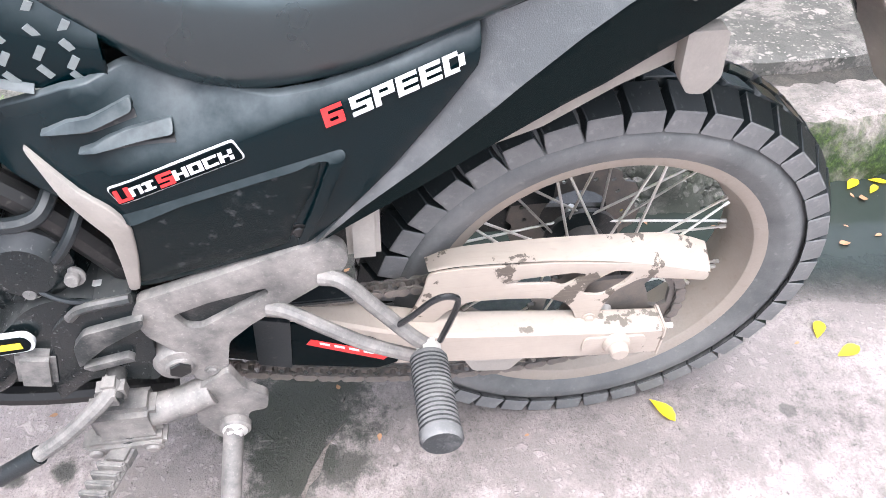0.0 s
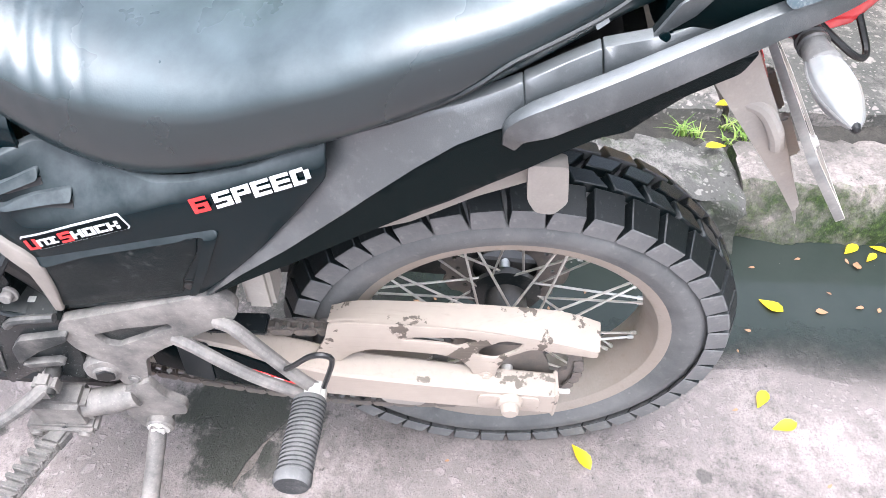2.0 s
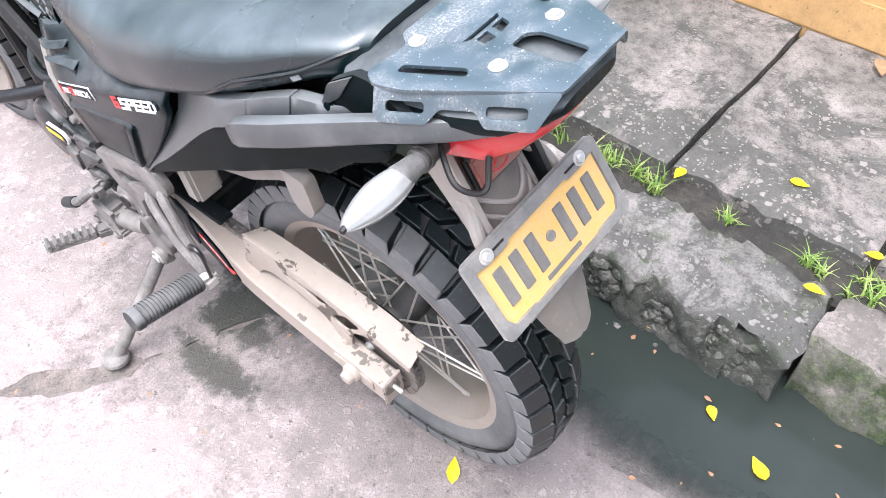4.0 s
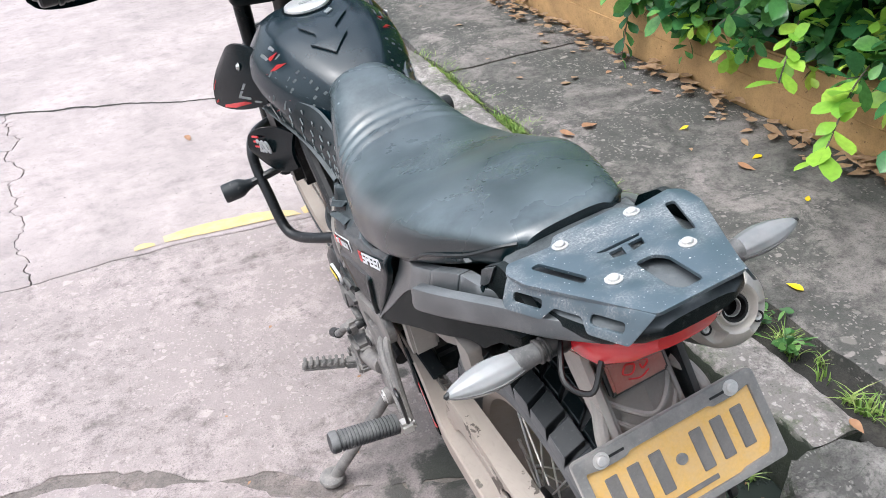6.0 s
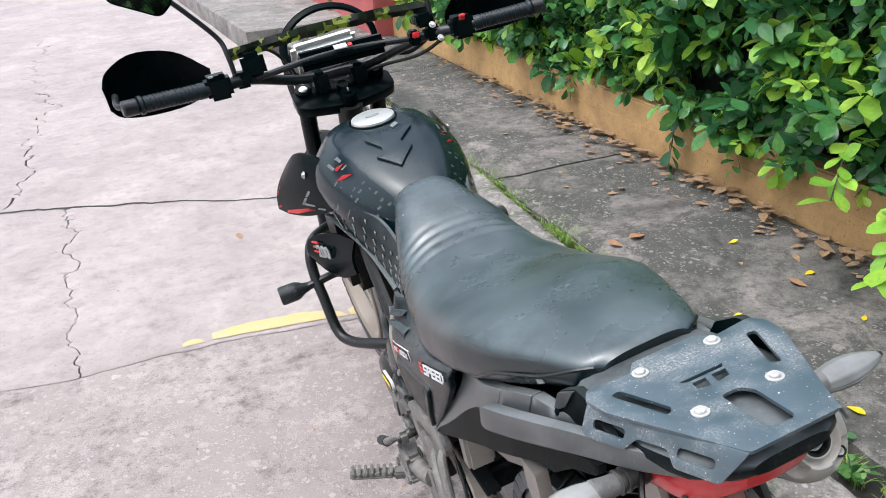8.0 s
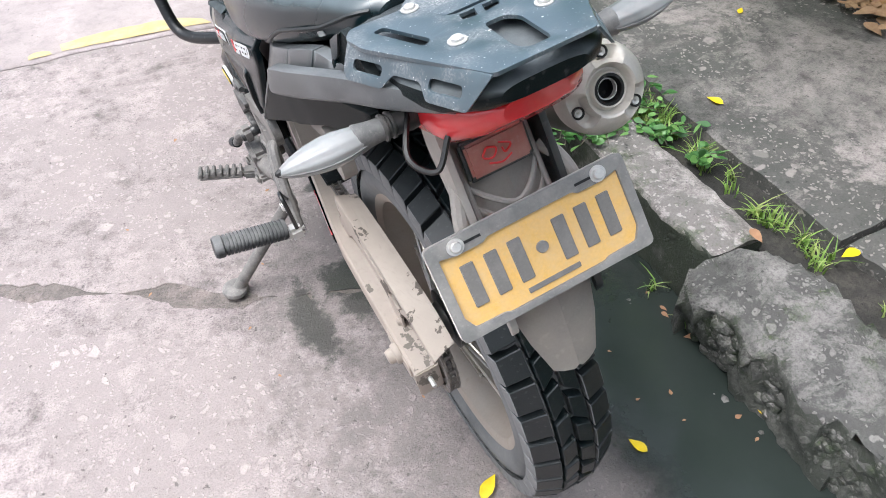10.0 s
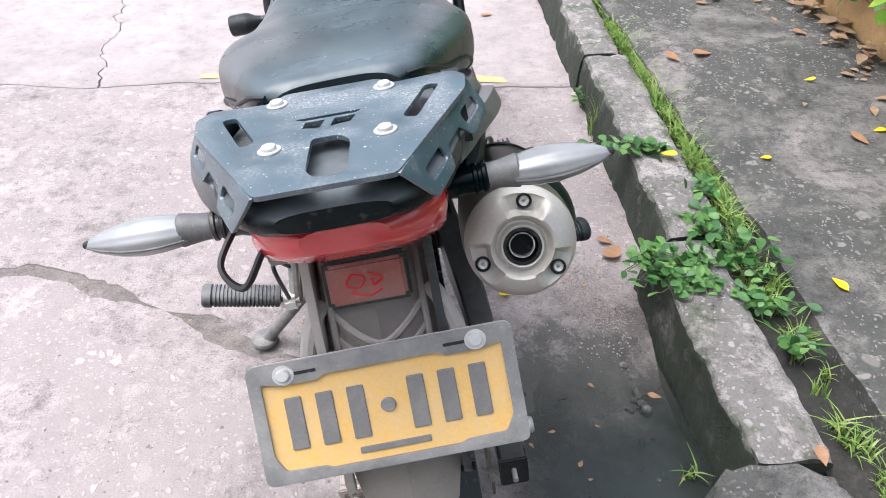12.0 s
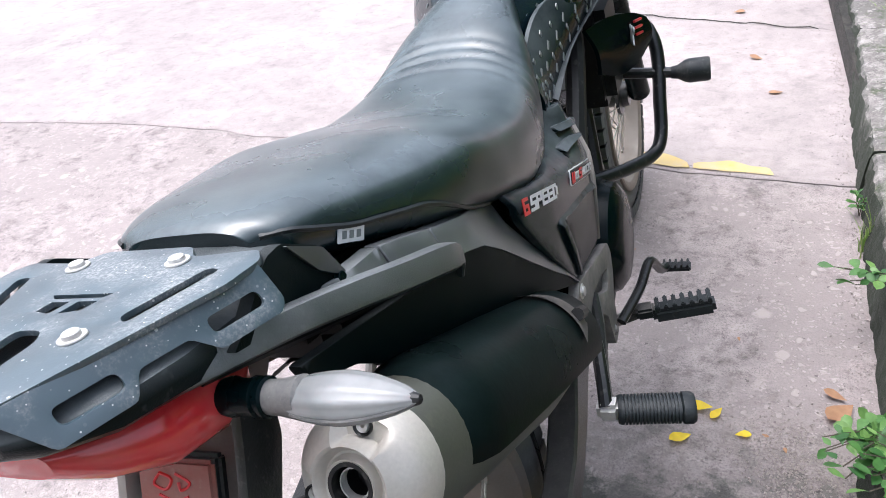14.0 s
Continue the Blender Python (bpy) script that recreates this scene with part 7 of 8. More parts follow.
    if k == 0:
        fin.matrix_basis = m
    else:
        again("cooling_fin", fin, eng, m)
part("cylinder", box_bm((0, 0.76, 0.56), (0.12, 0.11, 0.17), 0.015, m=tilt), black_dark, eng)
part("carburettor", spin_bm([(0.0001, 0.05), (0.03, 0.05), (0.035, 0.03), (0.035, -0.03), (0.028, -0.05), (0.0001, -0.05)], (-0.03, 0.62, 0.585), (0, 0, 1), 20), engine_black, eng)
part("horn_disc", spin_bm([(0.0001, 0.02), (0.03, 0.018), (0.045, 0.006), (0.045, -0.01)], (-0.125, 0.63, 0.535), (-1, 0, 0.1), 26), engine_black, eng)
for v, w in ((0.632, 0.507), (0.589, 0.520)):
    bolt("cover_bolt", (-0.135, v, w), (-1, 0, 0.2), 0.0075, 0.012, pale_mud, eng)
part("engine_hose", tube_bm([(-0.085, 0.56, 0.60), (-0.128, 0.575, 0.575), (-0.135, 0.60, 0.545), (-0.12, 0.64, 0.52)], 0.006, 8, 24), rubber, eng)
part("frame_rail", box_bm((-0.125, 0.576, 0.489), (0.012, 0.036, 0.010), 0.002), zinc, eng)
part("engine_wire", tube_bm([(-0.10, 0.55, 0.50), (-0.142, 0.575, 0.49), (-0.146, 0.615, 0.505), (-0.12, 0.66, 0.54)], 0.003, 6, 24), rubber, eng)
part("starter_motor", spin_bm([(0.0001, 0.06), (0.022, 0.058), (0.026, 0.05), (0.026, -0.05), (0.022, -0.06), (0.0001, -0.06)], (-0.10, 0.645, 0.515), (0.2, 1, 0.1), 22), engine_black, eng)
part("engine_hose", tube_bm([(-0.10, 0.58, 0.62), (-0.135, 0.60, 0.60), (-0.13, 0.66, 0.60), (-0.09, 0.70, 0.63)], 0.008, 8, 24), rubber, eng)
for s in (-1, 1):
    part("down_tube", tube_bm([(s * 0.03, 1.03, 0.86), (s * 0.05, 0.98, 0.62), (s * 0.07, 0.90, 0.40), (s * 0.09, 0.78, 0.27), (s * 0.10, 0.55, 0.26)], 0.015, 10), black_dark, bike)
    part("main_tube", tube_bm([(s * 0.03, 1.03, 0.88), (s * 0.10, 0.80, 0.76), (s * 0.115, 0.62, 0.62), (s * 0.11, 0.52, 0.45)], 0.016, 10), black_dark, bike)
part("skid_plate", box_bm((0, 0.72, 0.265), (0.18, 0.32, 0.012), 0.004), dark_mud, bike)

# ---- tank ----
TANK = [(0.605, 0.078, 0.872, 0.80), (0.64, 0.100, 0.893, 0.79), (0.70, 0.128, 0.916, 0.78), (0.76, 0.146, 0.932, 0.77), (0.82, 0.156, 0.941, 0.765), (0.88, 0.156, 0.944, 0.765), (0.94, 0.140, 0.936, 0.775), (0.99, 0.105, 0.915, 0.79), (1.02, 0.07, 0.885, 0.82)]
SECTION = ((0.0, 0.0), (0.40, 0.003), (0.62, 0.012), (0.66, 0.016), (0.90, 0.056), (0.985, 0.084), (1.0, 0.100), (0.97, 0.125))


def tank_half(hw, tp, bt):
    """Half of the tank's cross-section: a flat crown, a crease, and sides that fall away."""
    line_ = [(a * hw, tp - b) for a, b in SECTION] + [(0.80 * hw, bt)]
    return [tuple(q) for q in curve_pts(line_[:3], 7)[:-1] + curve_pts(line_[2:4], 2) + curve_pts(line_[3:], 16)[1:]]


rings = []
for q in curve_pts(TANK, 44):
    v, hw, tp, bt = q
    half_ = tank_half(hw, tp, bt)
    rings.append([(x, v, z) for x, z in half_] + [(-x, v, z) for x, z in half_[:0:-1]])
bm = bmesh.new()
skin(bm, rings)
tank = part("fuel_tank", bm, tank_black, bike, "black fuel tank with a silver filler cap", sharp=26)
part("filler_cap", spin_bm([(0.0001, 0.007), (0.041, 0.0068), (0.0455, 0.005), (0.047, 0.0), (0.047, -0.008)], (0, 0.872, 0.944), (0, -0.02, 1), 40), cap_silver, tank, "brushed silver filler cap")
part("cap_ring", spin_bm([(0.048, 0.002), (0.0515, 0.001), (0.053, -0.006)], (0, 0.872, 0.943), (0, -0.02, 1), 40), black_gloss, tank)
part("cap_hinge", box_bm((0.0, 0.872, 0.951), (0.03, 0.012, 0.002), 0.001), silver_ink, tank)
# raised arrow emblem behind the cap


def tank_z(u, v):
    vs = [q[0] for q in TANK]
    hw, tp = (float(np.interp(v, vs, [q[k] for q in TANK])) for k in (1, 2))
    return tp - float(np.interp(abs(u) / hw, [q[0] for q in SECTION[:7]], [q[1] for q in SECTION[:7]]))


def on_tank(outline, name, mat, lift, thick=0.004, bevel=0.0012):
    bm = plate_bm(outline, [], 0.0, 1.0, lambda p, q, h: (p, q, h))
    for _ in range(2):
        long = [e for e in bm.edges if e.calc_length() > 0.012 and abs(e.verts[0].co.z - e.verts[1].co.z) < 0.5]
        bmesh.ops.subdivide_edges(bm, edges=long, cuts=1)
        bmesh.ops.triangulate(bm, faces=[f for f in bm.faces if len(f.verts) > 4])
    for vt in bm.verts:
        p, q, h = vt.co
        vt.co = Vector((p, q, tank_z(p, q) + lift - (1 - h) * thick))
    bevel_sharp(bm, bevel, 2, 60)
    return part(name, bm, mat, tank, sharp=40)


on_tank([(-0.042, 0.823), (-0.050, 0.775), (-0.030, 0.735), (-0.034, 0.716), (-0.050, 0.712), (-0.016, 0.668), (0.026, 0.712), (0.012, 0.718), (0.012, 0.738), (0.050, 0.778), (0.050, 0.806), (0.022, 0.772), (0.004, 0.790), (-0.012, 0.790), (-0.020, 0.752), (-0.034, 0.778)],
        "emblem", tank_black, 0.007, 0.007, 0.002)
on_tank([(0.018, 0.796), (0.034, 0.808), (0.030, 0.818), (0.014, 0.806)], "emblem_mark", grey_ink, 0.004)
def on_flank(s, name, outline, mat, lift=0.0012):
    """A thin film on the tank's side; outline in shares of the half width and along the tank."""
    bm = bmesh.new()
    ring = []
    for a, v in outline:
        hw, tp = (float(np.interp(v, [q[0] for q in TANK], [q[k] for q in TANK])) for k in (1, 2))
        ring.append(bm.verts.new((s * (a * hw + lift * 0.6), v, tp - float(np.interp(a, [q[0] for q in SECTION[:7]], [q[1] for q in SECTION[:7]])) + lift)))
    bm.faces.new(ring if s > 0 else ring[::-1])
    bmesh.ops.solidify(bm, geom=list(bm.faces), thickness=0.0006)
    return part(name, bm, mat, tank)


for s in (-1, 1):
    for i in range(11):
        for j in range(4):
            a, v = 0.70 + 0.085 * j + 0.02 * (i % 2), 0.622 + 0.017 * i
            if v < 0.70 or a > 0.80 and v < 0.76:
                on_flank(s, "pattern_dash", [(a, v), (a + 0.045, v + 0.004), (a + 0.045, v + 0.009), (a, v + 0.005)], grey_ink)
    for pts_ in ([(0.72, 0.728), (0.80, 0.742), (0.92, 0.775), (0.79, 0.752)], [(0.70, 0.765), (0.78, 0.772), (0.96, 0.81), (0.78, 0.784)]):
        on_flank(s, "red_flash", pts_, red_paint, 0.0022)
    for pts_ in ([(0.70, 0.800), (0.95, 0.832), (0.95, 0.827), (0.70, 0.795)], [(0.70, 0.758), (0.95, 0.796), (0.95, 0.792), (0.70, 0.754)], [(0.70, 0.800), (0.73, 0.802), (0.73, 0.780), (0.70, 0.778)], [(0.80, 0.815), (0.83, 0.817), (0.83, 0.790), (0.80, 0.786)]):
        on_flank(s, "silver_flash", pts_, silver_ink, 0.0020)
for s in (-1, 1):
    # patterned side field below the tank
    t_ = [(s * 0.118, 0.97, 0.85), (s * 0.138, 0.86, 0.855), (s * 0.124, 0.72, 0.845), (s * 0.095, 0.63, 0.835), (s * 0.088, 0.56, 0.81), (s * 0.095, 0.50, 0.785)]
    b_ = [(s * 0.155, 0.97, 0.79), (s * 0.148, 0.86, 0.785), (s * 0.131, 0.73, 0.768), (s * 0.115, 0.64, 0.748), (s * 0.108, 0.56, 0.722), (s * 0.112, 0.50, 0.73)]
    tp_ = part("tank_side", shell_bm(t_, b_, lambda a, b: 0.008 * math.sin(math.pi * b), 26, 10, 0.006), panel_black, bike, "black tank side with a grey dash pattern")
    ct, cb = curve_pts(t_, 26), curve_pts(b_, 26)
    for i in range(3, 24, 2):
        for j in range(2, 9, 2):
            f = (j + (i // 2) % 2) / 10
            q = ct[i] * (1 - f) + cb[i] * f
            o = q + np.array((s * (0.0078 * math.sin(math.pi * f) + 0.0004), 0, 0))
            part("pattern_dash", box_bm(o, (0.0016, 0.006, 0.013), 0, m=Matrix.Rotation(radians(35 * (1 if j % 4 else -1)), 4, "X")), grey_ink, tp_)
    # flared shroud
    t_ = [(s * 0.112, 0.79, 0.893), (s * 0.132, 0.86, 0.899), (s * 0.152, 0.94, 0.895), (s * 0.166, 1.0, 0.880), (s * 0.182, 1.05, 0.845)]
    b_ = [(s * 0.150, 0.79, 0.812), (s * 0.168, 0.84, 0.792), (s * 0.190, 0.91, 0.770), (s * 0.212, 0.99, 0.752), (s * 0.228, 1.06, 0.744)]
    sh = part("tank_shroud", shell_bm(t_, b_, lambda a, b: 0.012 * math.sin(math.pi * b), 24, 10, 0.006), black_gloss, bike, "glossy black tank shroud with red flashes")
    ct, cb = curve_pts(t_, 24), curve_pts(b_, 24)

    def on_shroud(a, b, lift=0.001):
        x = a * 23
        i = min(22, int(x))
        f = x - i
        q = (ct[i] * (1 - f) + ct[i + 1] * f) * (1 - b) + (cb[i] * (1 - f) + cb[i + 1] * f) * b
        q = q + np.array((s * (0.012 * math.sin(math.pi * b) + lift), 0, 0))
        return q

    def decal(name, pts, mat, lift=0.0008):
        bm = bmesh.new()
        a_ = [bm.verts.new(tuple(on_shroud(p, q, lift))) for p, q in pts]
        bm.faces.new(a_)
        bmesh.ops.solidify(bm, geom=list(bm.faces), thickness=0.0005)
        return part(name, bm, mat, sh)
    decal("red_flash", [(0.93, 0.45), (0.97, 0.60), (0.965, 0.95), (0.90, 0.90)], red_paint)
    decal("red_flash", [(0.30, 0.90), (0.40, 0.86), (0.78, 0.93), (0.80, 0.985), (0.60, 0.965)], red_paint)
    decal("silver_flash", [(0.32, 0.55), (0.36, 0.55), (0.50, 0.80), (0.46, 0.80)], silver_ink)
    decal("silver_flash", [(0.44, 0.76), (0.46, 0.80), (0.30, 0.84), (0.28, 0.80)], silver_ink)
    decal("silver_flash", [(0.10, 0.90), (0.24, 0.86), (0.25, 0.89), (0.12, 0.94)], silver_ink)
    # flashes on the patterned field
    for name_, mat_, pts_ in (("red_flash", red_paint, [(0.139, 0.80, 0.816), (0.128, 0.76, 0.828), (0.116, 0.74, 0.842), (0.130, 0.77, 0.834)]), ("red_flash", red_paint, [(0.134, 0.76, 0.803), (0.122, 0.715, 0.824), (0.110, 0.695, 0.843), (0.124, 0.73, 0.822)]),
                              ("silver_flash", silver_ink, [(0.139, 0.825, 0.822), (0.115, 0.80, 0.845), (0.115, 0.796, 0.842), (0.138, 0.82, 0.818)]), ("silver_flash", silver_ink, [(0.138, 0.815, 0.814), (0.136, 0.74, 0.790), (0.135, 0.738, 0.794), (0.137, 0.812, 0.819)])):
        bm = bmesh.new()
        bm.faces.new([bm.verts.new((s * (a + 0.011), b, c)) for a, b, c in pts_])
        bmesh.ops.solidify(bm, geom=list(bm.faces), thickness=0.0008)
        part(name_, bm, mat_, tp_)
    fe = shell_bm([(s * 0.163, 0.82, 0.797), (s * 0.149, 0.76, 0.785), (s * 0.126, 0.66, 0.760), (s * 0.116, 0.56, 0.722)], [(s * 0.147, 0.82, 0.793), (s * 0.134, 0.76, 0.777), (s * 0.113, 0.66, 0.756), (s * 0.105, 0.56, 0.728)], lambda a, b: 0.002 * math.sin(math.pi * b), 22, 4, 0.003)
    part("fairing_edge", fe, black_grain, bike, "grained strip along the lower tank fairing")
    bolt("shroud_bolt", tuple(on_shroud(0.42, 0.30)), (s, 0, 0.25), 0.0055, 0.005, steel, sh)
    # lower scoop with its lettering
    sc = part("shroud_scoop", shell_bm([(s * 0.130, 0.75, 0.752), (s * 0.150, 0.84, 0.738), (s * 0.178, 0.92, 0.714), (s * 0.196, 0.965, 0.688)], [(s * 0.142, 0.76, 0.672), (s * 0.162, 0.82, 0.642), (s * 0.182, 0.90, 0.630), (s * 0.197, 0.955, 0.640)], lambda a, b: 0.008 * math.sin(math.pi * b), 18, 8, 0.006), black_gloss, bike, "glossy black radiator scoop with model number")
    mt = basis((s * 0.181, 0.872, 0.690), (-s * 0.28, s, -s * 0.20), (s * 0.10, 0.2, 1))
    lettering("model_number", "200", 0.040, mt, silver_ink, sc, 0.0012)
    for k in range(3):
        part("red_bar", tube_bm([(s * 0.192, 0.925, 0.675 + 0.012 * k), (s * 0.184, 0.90, 0.680 + 0.012 * k)], 0.0025, 6), red_paint, sc)
    part("radiator_side", box_bm((s * 0.10, 0.93, 0.66), (0.08, 0.14, 0.20), 0.02), black_dark, bike)
    # crash bar with slider
    cbp = [(s * 0.09, 0.74, 0.482), (s * 0.140, 0.80, 0.466), (s * 0.182, 0.87, 0.452), (s * 0.200, 0.91, 0.468), (s * 0.203, 0.95, 0.535), (s * 0.204, 0.985, 0.595), (s * 0.196, 1.005, 0.636), (s * 0.17, 1.04, 0.655), (s * 0.10, 1.10, 0.65)]
    cb_ = part("crash_bar", tube_bm(cbp, 0.0125, 12, 60), bar_paint, bike, "black tubular crash bar with a slider")
    part("bar_stub", tube_bm([(s * 0.230, 0.975, 0.570), (s * 0.10, 0.965, 0.59)], 0.010, 10), bar_paint, cb_)
    part("slider", spin_bm([(0.0001, 0.0), (0.011, 0.0), (0.013, 0.012), (0.021, 0.026), (0.0225, 0.034), (0.0225, 0.066), (0.0205, 0.070), (0.0001, 0.070)], (s * 0.226, 0.975, 0.570), (s, 0.08, -0.05), 24), rubber, cb_, "black plastic crash slider")

# ---- front end ----
FA = Vector((0, 1.445, 0.335))
wheel(tuple(FA), 0.235, 0.335, 0.046, 54, "front", 0.010)
for s in (-1, 1):
    fk = part("fork_leg", tube_bm([(s * 0.088, 1.098, 0.985), (s * 0.088, 1.30, 0.61)], 0.020, 16), black_satin, bike, "telescopic fork leg")
    part("fork_slider", tube_bm([(s * 0.088, 1.27, 0.665), (s * 0.088, 1.445, 0.335)], 0.027, 16), black_satin, fk)
    part("fork_gaiter", spin_bm([(0.026 + 0.004 * (k % 2), 0.008 * k) for k in range(22)], (s * 0.088, 1.20, 0.795), (0, 0.47, -0.88), 20), rubber, fk)
    part("fork_cap", spin_bm([(0.0001, 0.016), (0.010, 0.016), (0.011, 0.010), (0.0175, 0.009), (0.0195, 0.004), (0.020, -0.01)], (s * 0.088, 1.105, 0.972), (0, -0.47, 0.88), 22), steel, fk, "bright fork cap")
tm = Matrix.Translation((0, 1.085, 0.952)) @ Matrix.Rotation(radians(28), 4, "X")
tb = plate_bm(rounded([(-0.118, -0.022), (-0.09, -0.034), (-0.03, -0.045), (0.03, -0.045), (0.09, -0.034), (0.118, -0.022), (0.118, 0.03), (0.06, 0.035), (-0.06, 0.035), (-0.118, 0.03)], 0.012), [], -0.014, 0.012, lambda p, q, h: (p, q, h), 0.003)
tb.transform(tm)
part("top_yoke", tb, black_satin, bike, "black cast fork yoke")
tb = box_bm((0, 1.20, 0.775), (0.22, 0.06, 0.03), 0.01, m=Matrix.Rotation(radians(28), 4, "X"))
part("lower_yoke", tb, black_satin, bike)
part("steering_head", tube_bm([(0, 1.055, 0.94), (0, 1.15, 0.76)], 0.03, 16), black_dark, bike)
part("stem_nut", spin_bm([(0.0001, 0.014), (0.014, 0.014), (0.016, 0.010), (0.016, 0.0)], (0, 1.080, 0.966), (0, -0.47, 0.88), 6), black_gloss, bike)
key = part("ignition_lock", spin_bm([(0.0001, 0.018), (0.008, 0.018), (0.009, 0.014), (0.017, 0.014), (0.019, 0.010), (0.019, -0.03)], (0, 1.045, 0.955), (0, -0.47, 0.88), 24), black_gloss, bike, "black ignition lock")
part("key_slot", box_bm((0, 1.0365, 0.972), (0.003, 0.004, 0.009), 0), silver_ink, key)

hb = [(-0.435, 0.940, 1.072), (-0.35, 0.955, 1.066), (-0.27, 0.975, 1.060), (-0.20, 1.03, 1.048), (-0.11, 1.085, 1.012), (-0.05, 1.095, 1.002), (0, 1.095, 1.002), (0.05, 1.095, 1.002), (0.11, 1.085, 1.012), (0.20, 1.03, 1.048), (0.27, 0.975, 1.060), (0.35, 0.955, 1.066), (0.435, 0.940, 1.072)]
bar = part("handlebar", tube_bm(hb, 0.0115, 12, 70), bar_paint, bike, "black braced handlebar")
part("crossbar", tube_bm([(-0.20, 1.03, 1.046), (0, 1.055, 1.056), (0.20, 1.03, 1.046)], 0.007, 10), bar_paint, bar)
pad = box_bm((0.014, 1.06, 1.050), (0.225, 0.048, 0.042), 0.017, seg=3)
padp = part("bar_pad", pad, black_gloss, bar, "padded black handlebar roll")
part("pad_mark", box_bm((0.01, 1.044, 1.0675), (0.030, 0.014, 0.004), 0.001, m=Matrix.Rotation(radians(35), 4, "X")), white_ink, padp)
part("pad_mark", box_bm((0.032, 1.044, 1.0675), (0.010, 0.010, 0.004), 0.001, m=Matrix.Rotation(radians(35), 4, "X")), red_paint, padp)
for s in (-1, 1):
    part("bar_clamp", box_bm((s * 0.045, 1.095, 0.990), (0.035, 0.045, 0.05), 0.008), black_satin, bar)
    prof = [(0.0165, 0.0)]
    for k in range(13):
        z0 = 0.012 + 0.0085 * k
        prof += [(0.0168, z0), (0.0168, z0 + 0.004), (0.0155, z0 + 0.005), (0.0155, z0 + 0.0078)]
    prof += [(0.019, 0.126), (0.019, 0.132), (0.012, 0.134), (0.0001, 0.134)]
    ga, gb = Vector((s * 0.300, 0.967, 1.0635)), Vector((s * 0.43, 0.941, 1.0718))
    part("grip", spin_bm([(0.0001, 0.0)] + prof, ga, gb - ga, 20), grip_rubber, bar, "black ribbed rubber grip")
    part("bar_end", spin_bm([(0.0001, 0.0), (0.012, 0.0), (0.0165, 0.004), (0.0165, 0.028), (0.013, 0.032), (0.0001, 0.032)], gb, gb - ga, 20), bar_paint, bar)
    hs = part("switch_housing", box_bm((s * 0.272, 0.974, 1.063), (0.052, 0.044, 0.050), 0.008), black_satin, bar, "black switch housing")
    if s < 0:
        part("switch_key", box_bm((-0.262, 0.958, 1.088), (0.012, 0.010, 0.006), 0.002), black_gloss, hs)
        part("switch_key", box_bm((-0.282, 0.958, 1.088), (0.010, 0.008, 0.004), 0.001), silver_ink, hs)
    else:
        part("stop_switch", box_bm((0.270, 0.956, 1.085), (0.013, 0.008, 0.016), 0.002, m=Matrix.Rotation(radians(25), 4, "X")), red_switch, hs, "red engine stop switch")
        aux = part("auxiliary_switch", box_bm((0.175, 1.025, 1.052), (0.024, 0.03, 0.034), 0.005), black_satin, bar, "small switch with a red rocker")
        part("rocker", box_bm((0.175, 1.008, 1.060), (0.017, 0.006, 0.013), 0.002), red_switch, aux)
        for q in ((0.215, 1.0, 1.075), (0.225, 0.99, 1.045)):
            bolt("clamp_bolt", q, (0, -0.8, 0.6), 0.005, 0.005, zinc, bar)
    lev = [(s * 0.235, 1.01, 1.060), (s * 0.28, 1.035, 1.055), (s * 0.35, 1.03, 1.050), (s * 0.43, 1.012, 1.052)]
    part("hand_lever", tube_bm(lev, 0.006, 8, 24), bar_paint, bar)
    part("lever_mount", box_bm((s * 0.218, 1.018, 1.055), (0.04, 0.035, 0.034), 0.008), black_satin, bar)
    # hand guard: bent shield in front of the grip
    top = [(s * 0.272, 1.058, 1.085), (s * 0.33, 1.075, 1.132), (s * 0.41, 1.062, 1.150), (s * 0.468, 1.030, 1.132), (s * 0.486, 1.010, 1.105)]
    bot = [(s * 0.272, 1.058, 1.045), (s * 0.33, 1.085, 1.015), (s * 0.41, 1.070, 1.015), (s * 0.468, 1.028, 1.035), (s * 0.486, 1.005, 1.060)]
    bm = bmesh.new()
    a_, b_ = curve_pts(top, 16), curve_pts(bot, 16)
    skin(bm, [[a_[i] * (1 - t) + b_[i] * t + np.array((0, 0.012 * math.sin(math.pi * t), 0)) for t in np.linspace(0, 1, 7)] for i in range(16)], closed=False, caps=False)
    bmesh.ops.solidify(bm, geom=list(bm.faces), thickness=0.004)
    hg = part("hand_guard", bm, black_satin, bike, "black plastic hand guard")
    part("guard_stay", tube_bm([(s * 0.452, 0.938, 1.074), (s * 0.468, 0.965, 1.075), (s * 0.468, 1.01, 1.085)], 0.007, 8), bar_paint, hg)
    # mirrors
    stem = [(s * 0.228, 1.03, 1.060), (s * 0.229, 1.045, 1.115), (s * 0.238, 1.06, 1.155), (s * 0.292, 1.06, 1.232), (s * 0.318, 1.062, 1.262)]
    ms = part("mirror_stem", tube_bm(stem, 0.0055, 10, 30), bar_paint, bike, "black mirror stem")
    mo = [(-0.426, 1.335), (-0.418, 1.275), (-0.33, 1.224), (-0.300, 1.245), (-0.296, 1.268), (-0.312, 1.318), (-0.372, 1.344)]
    mc = np.mean(mo, axis=0)
    mo = rounded([(-s * p, q) for p, q in mo], 0.014, 4)
    back = [((p - (-s * mc[0])) * 0.7 + (-s * mc[0]), (q - mc[1]) * 0.7 + mc[1]) for p, q in mo]
    bm = bmesh.new()
    yy = lambda p: 1.045 + 0.10 * (abs(p) - 0.3)
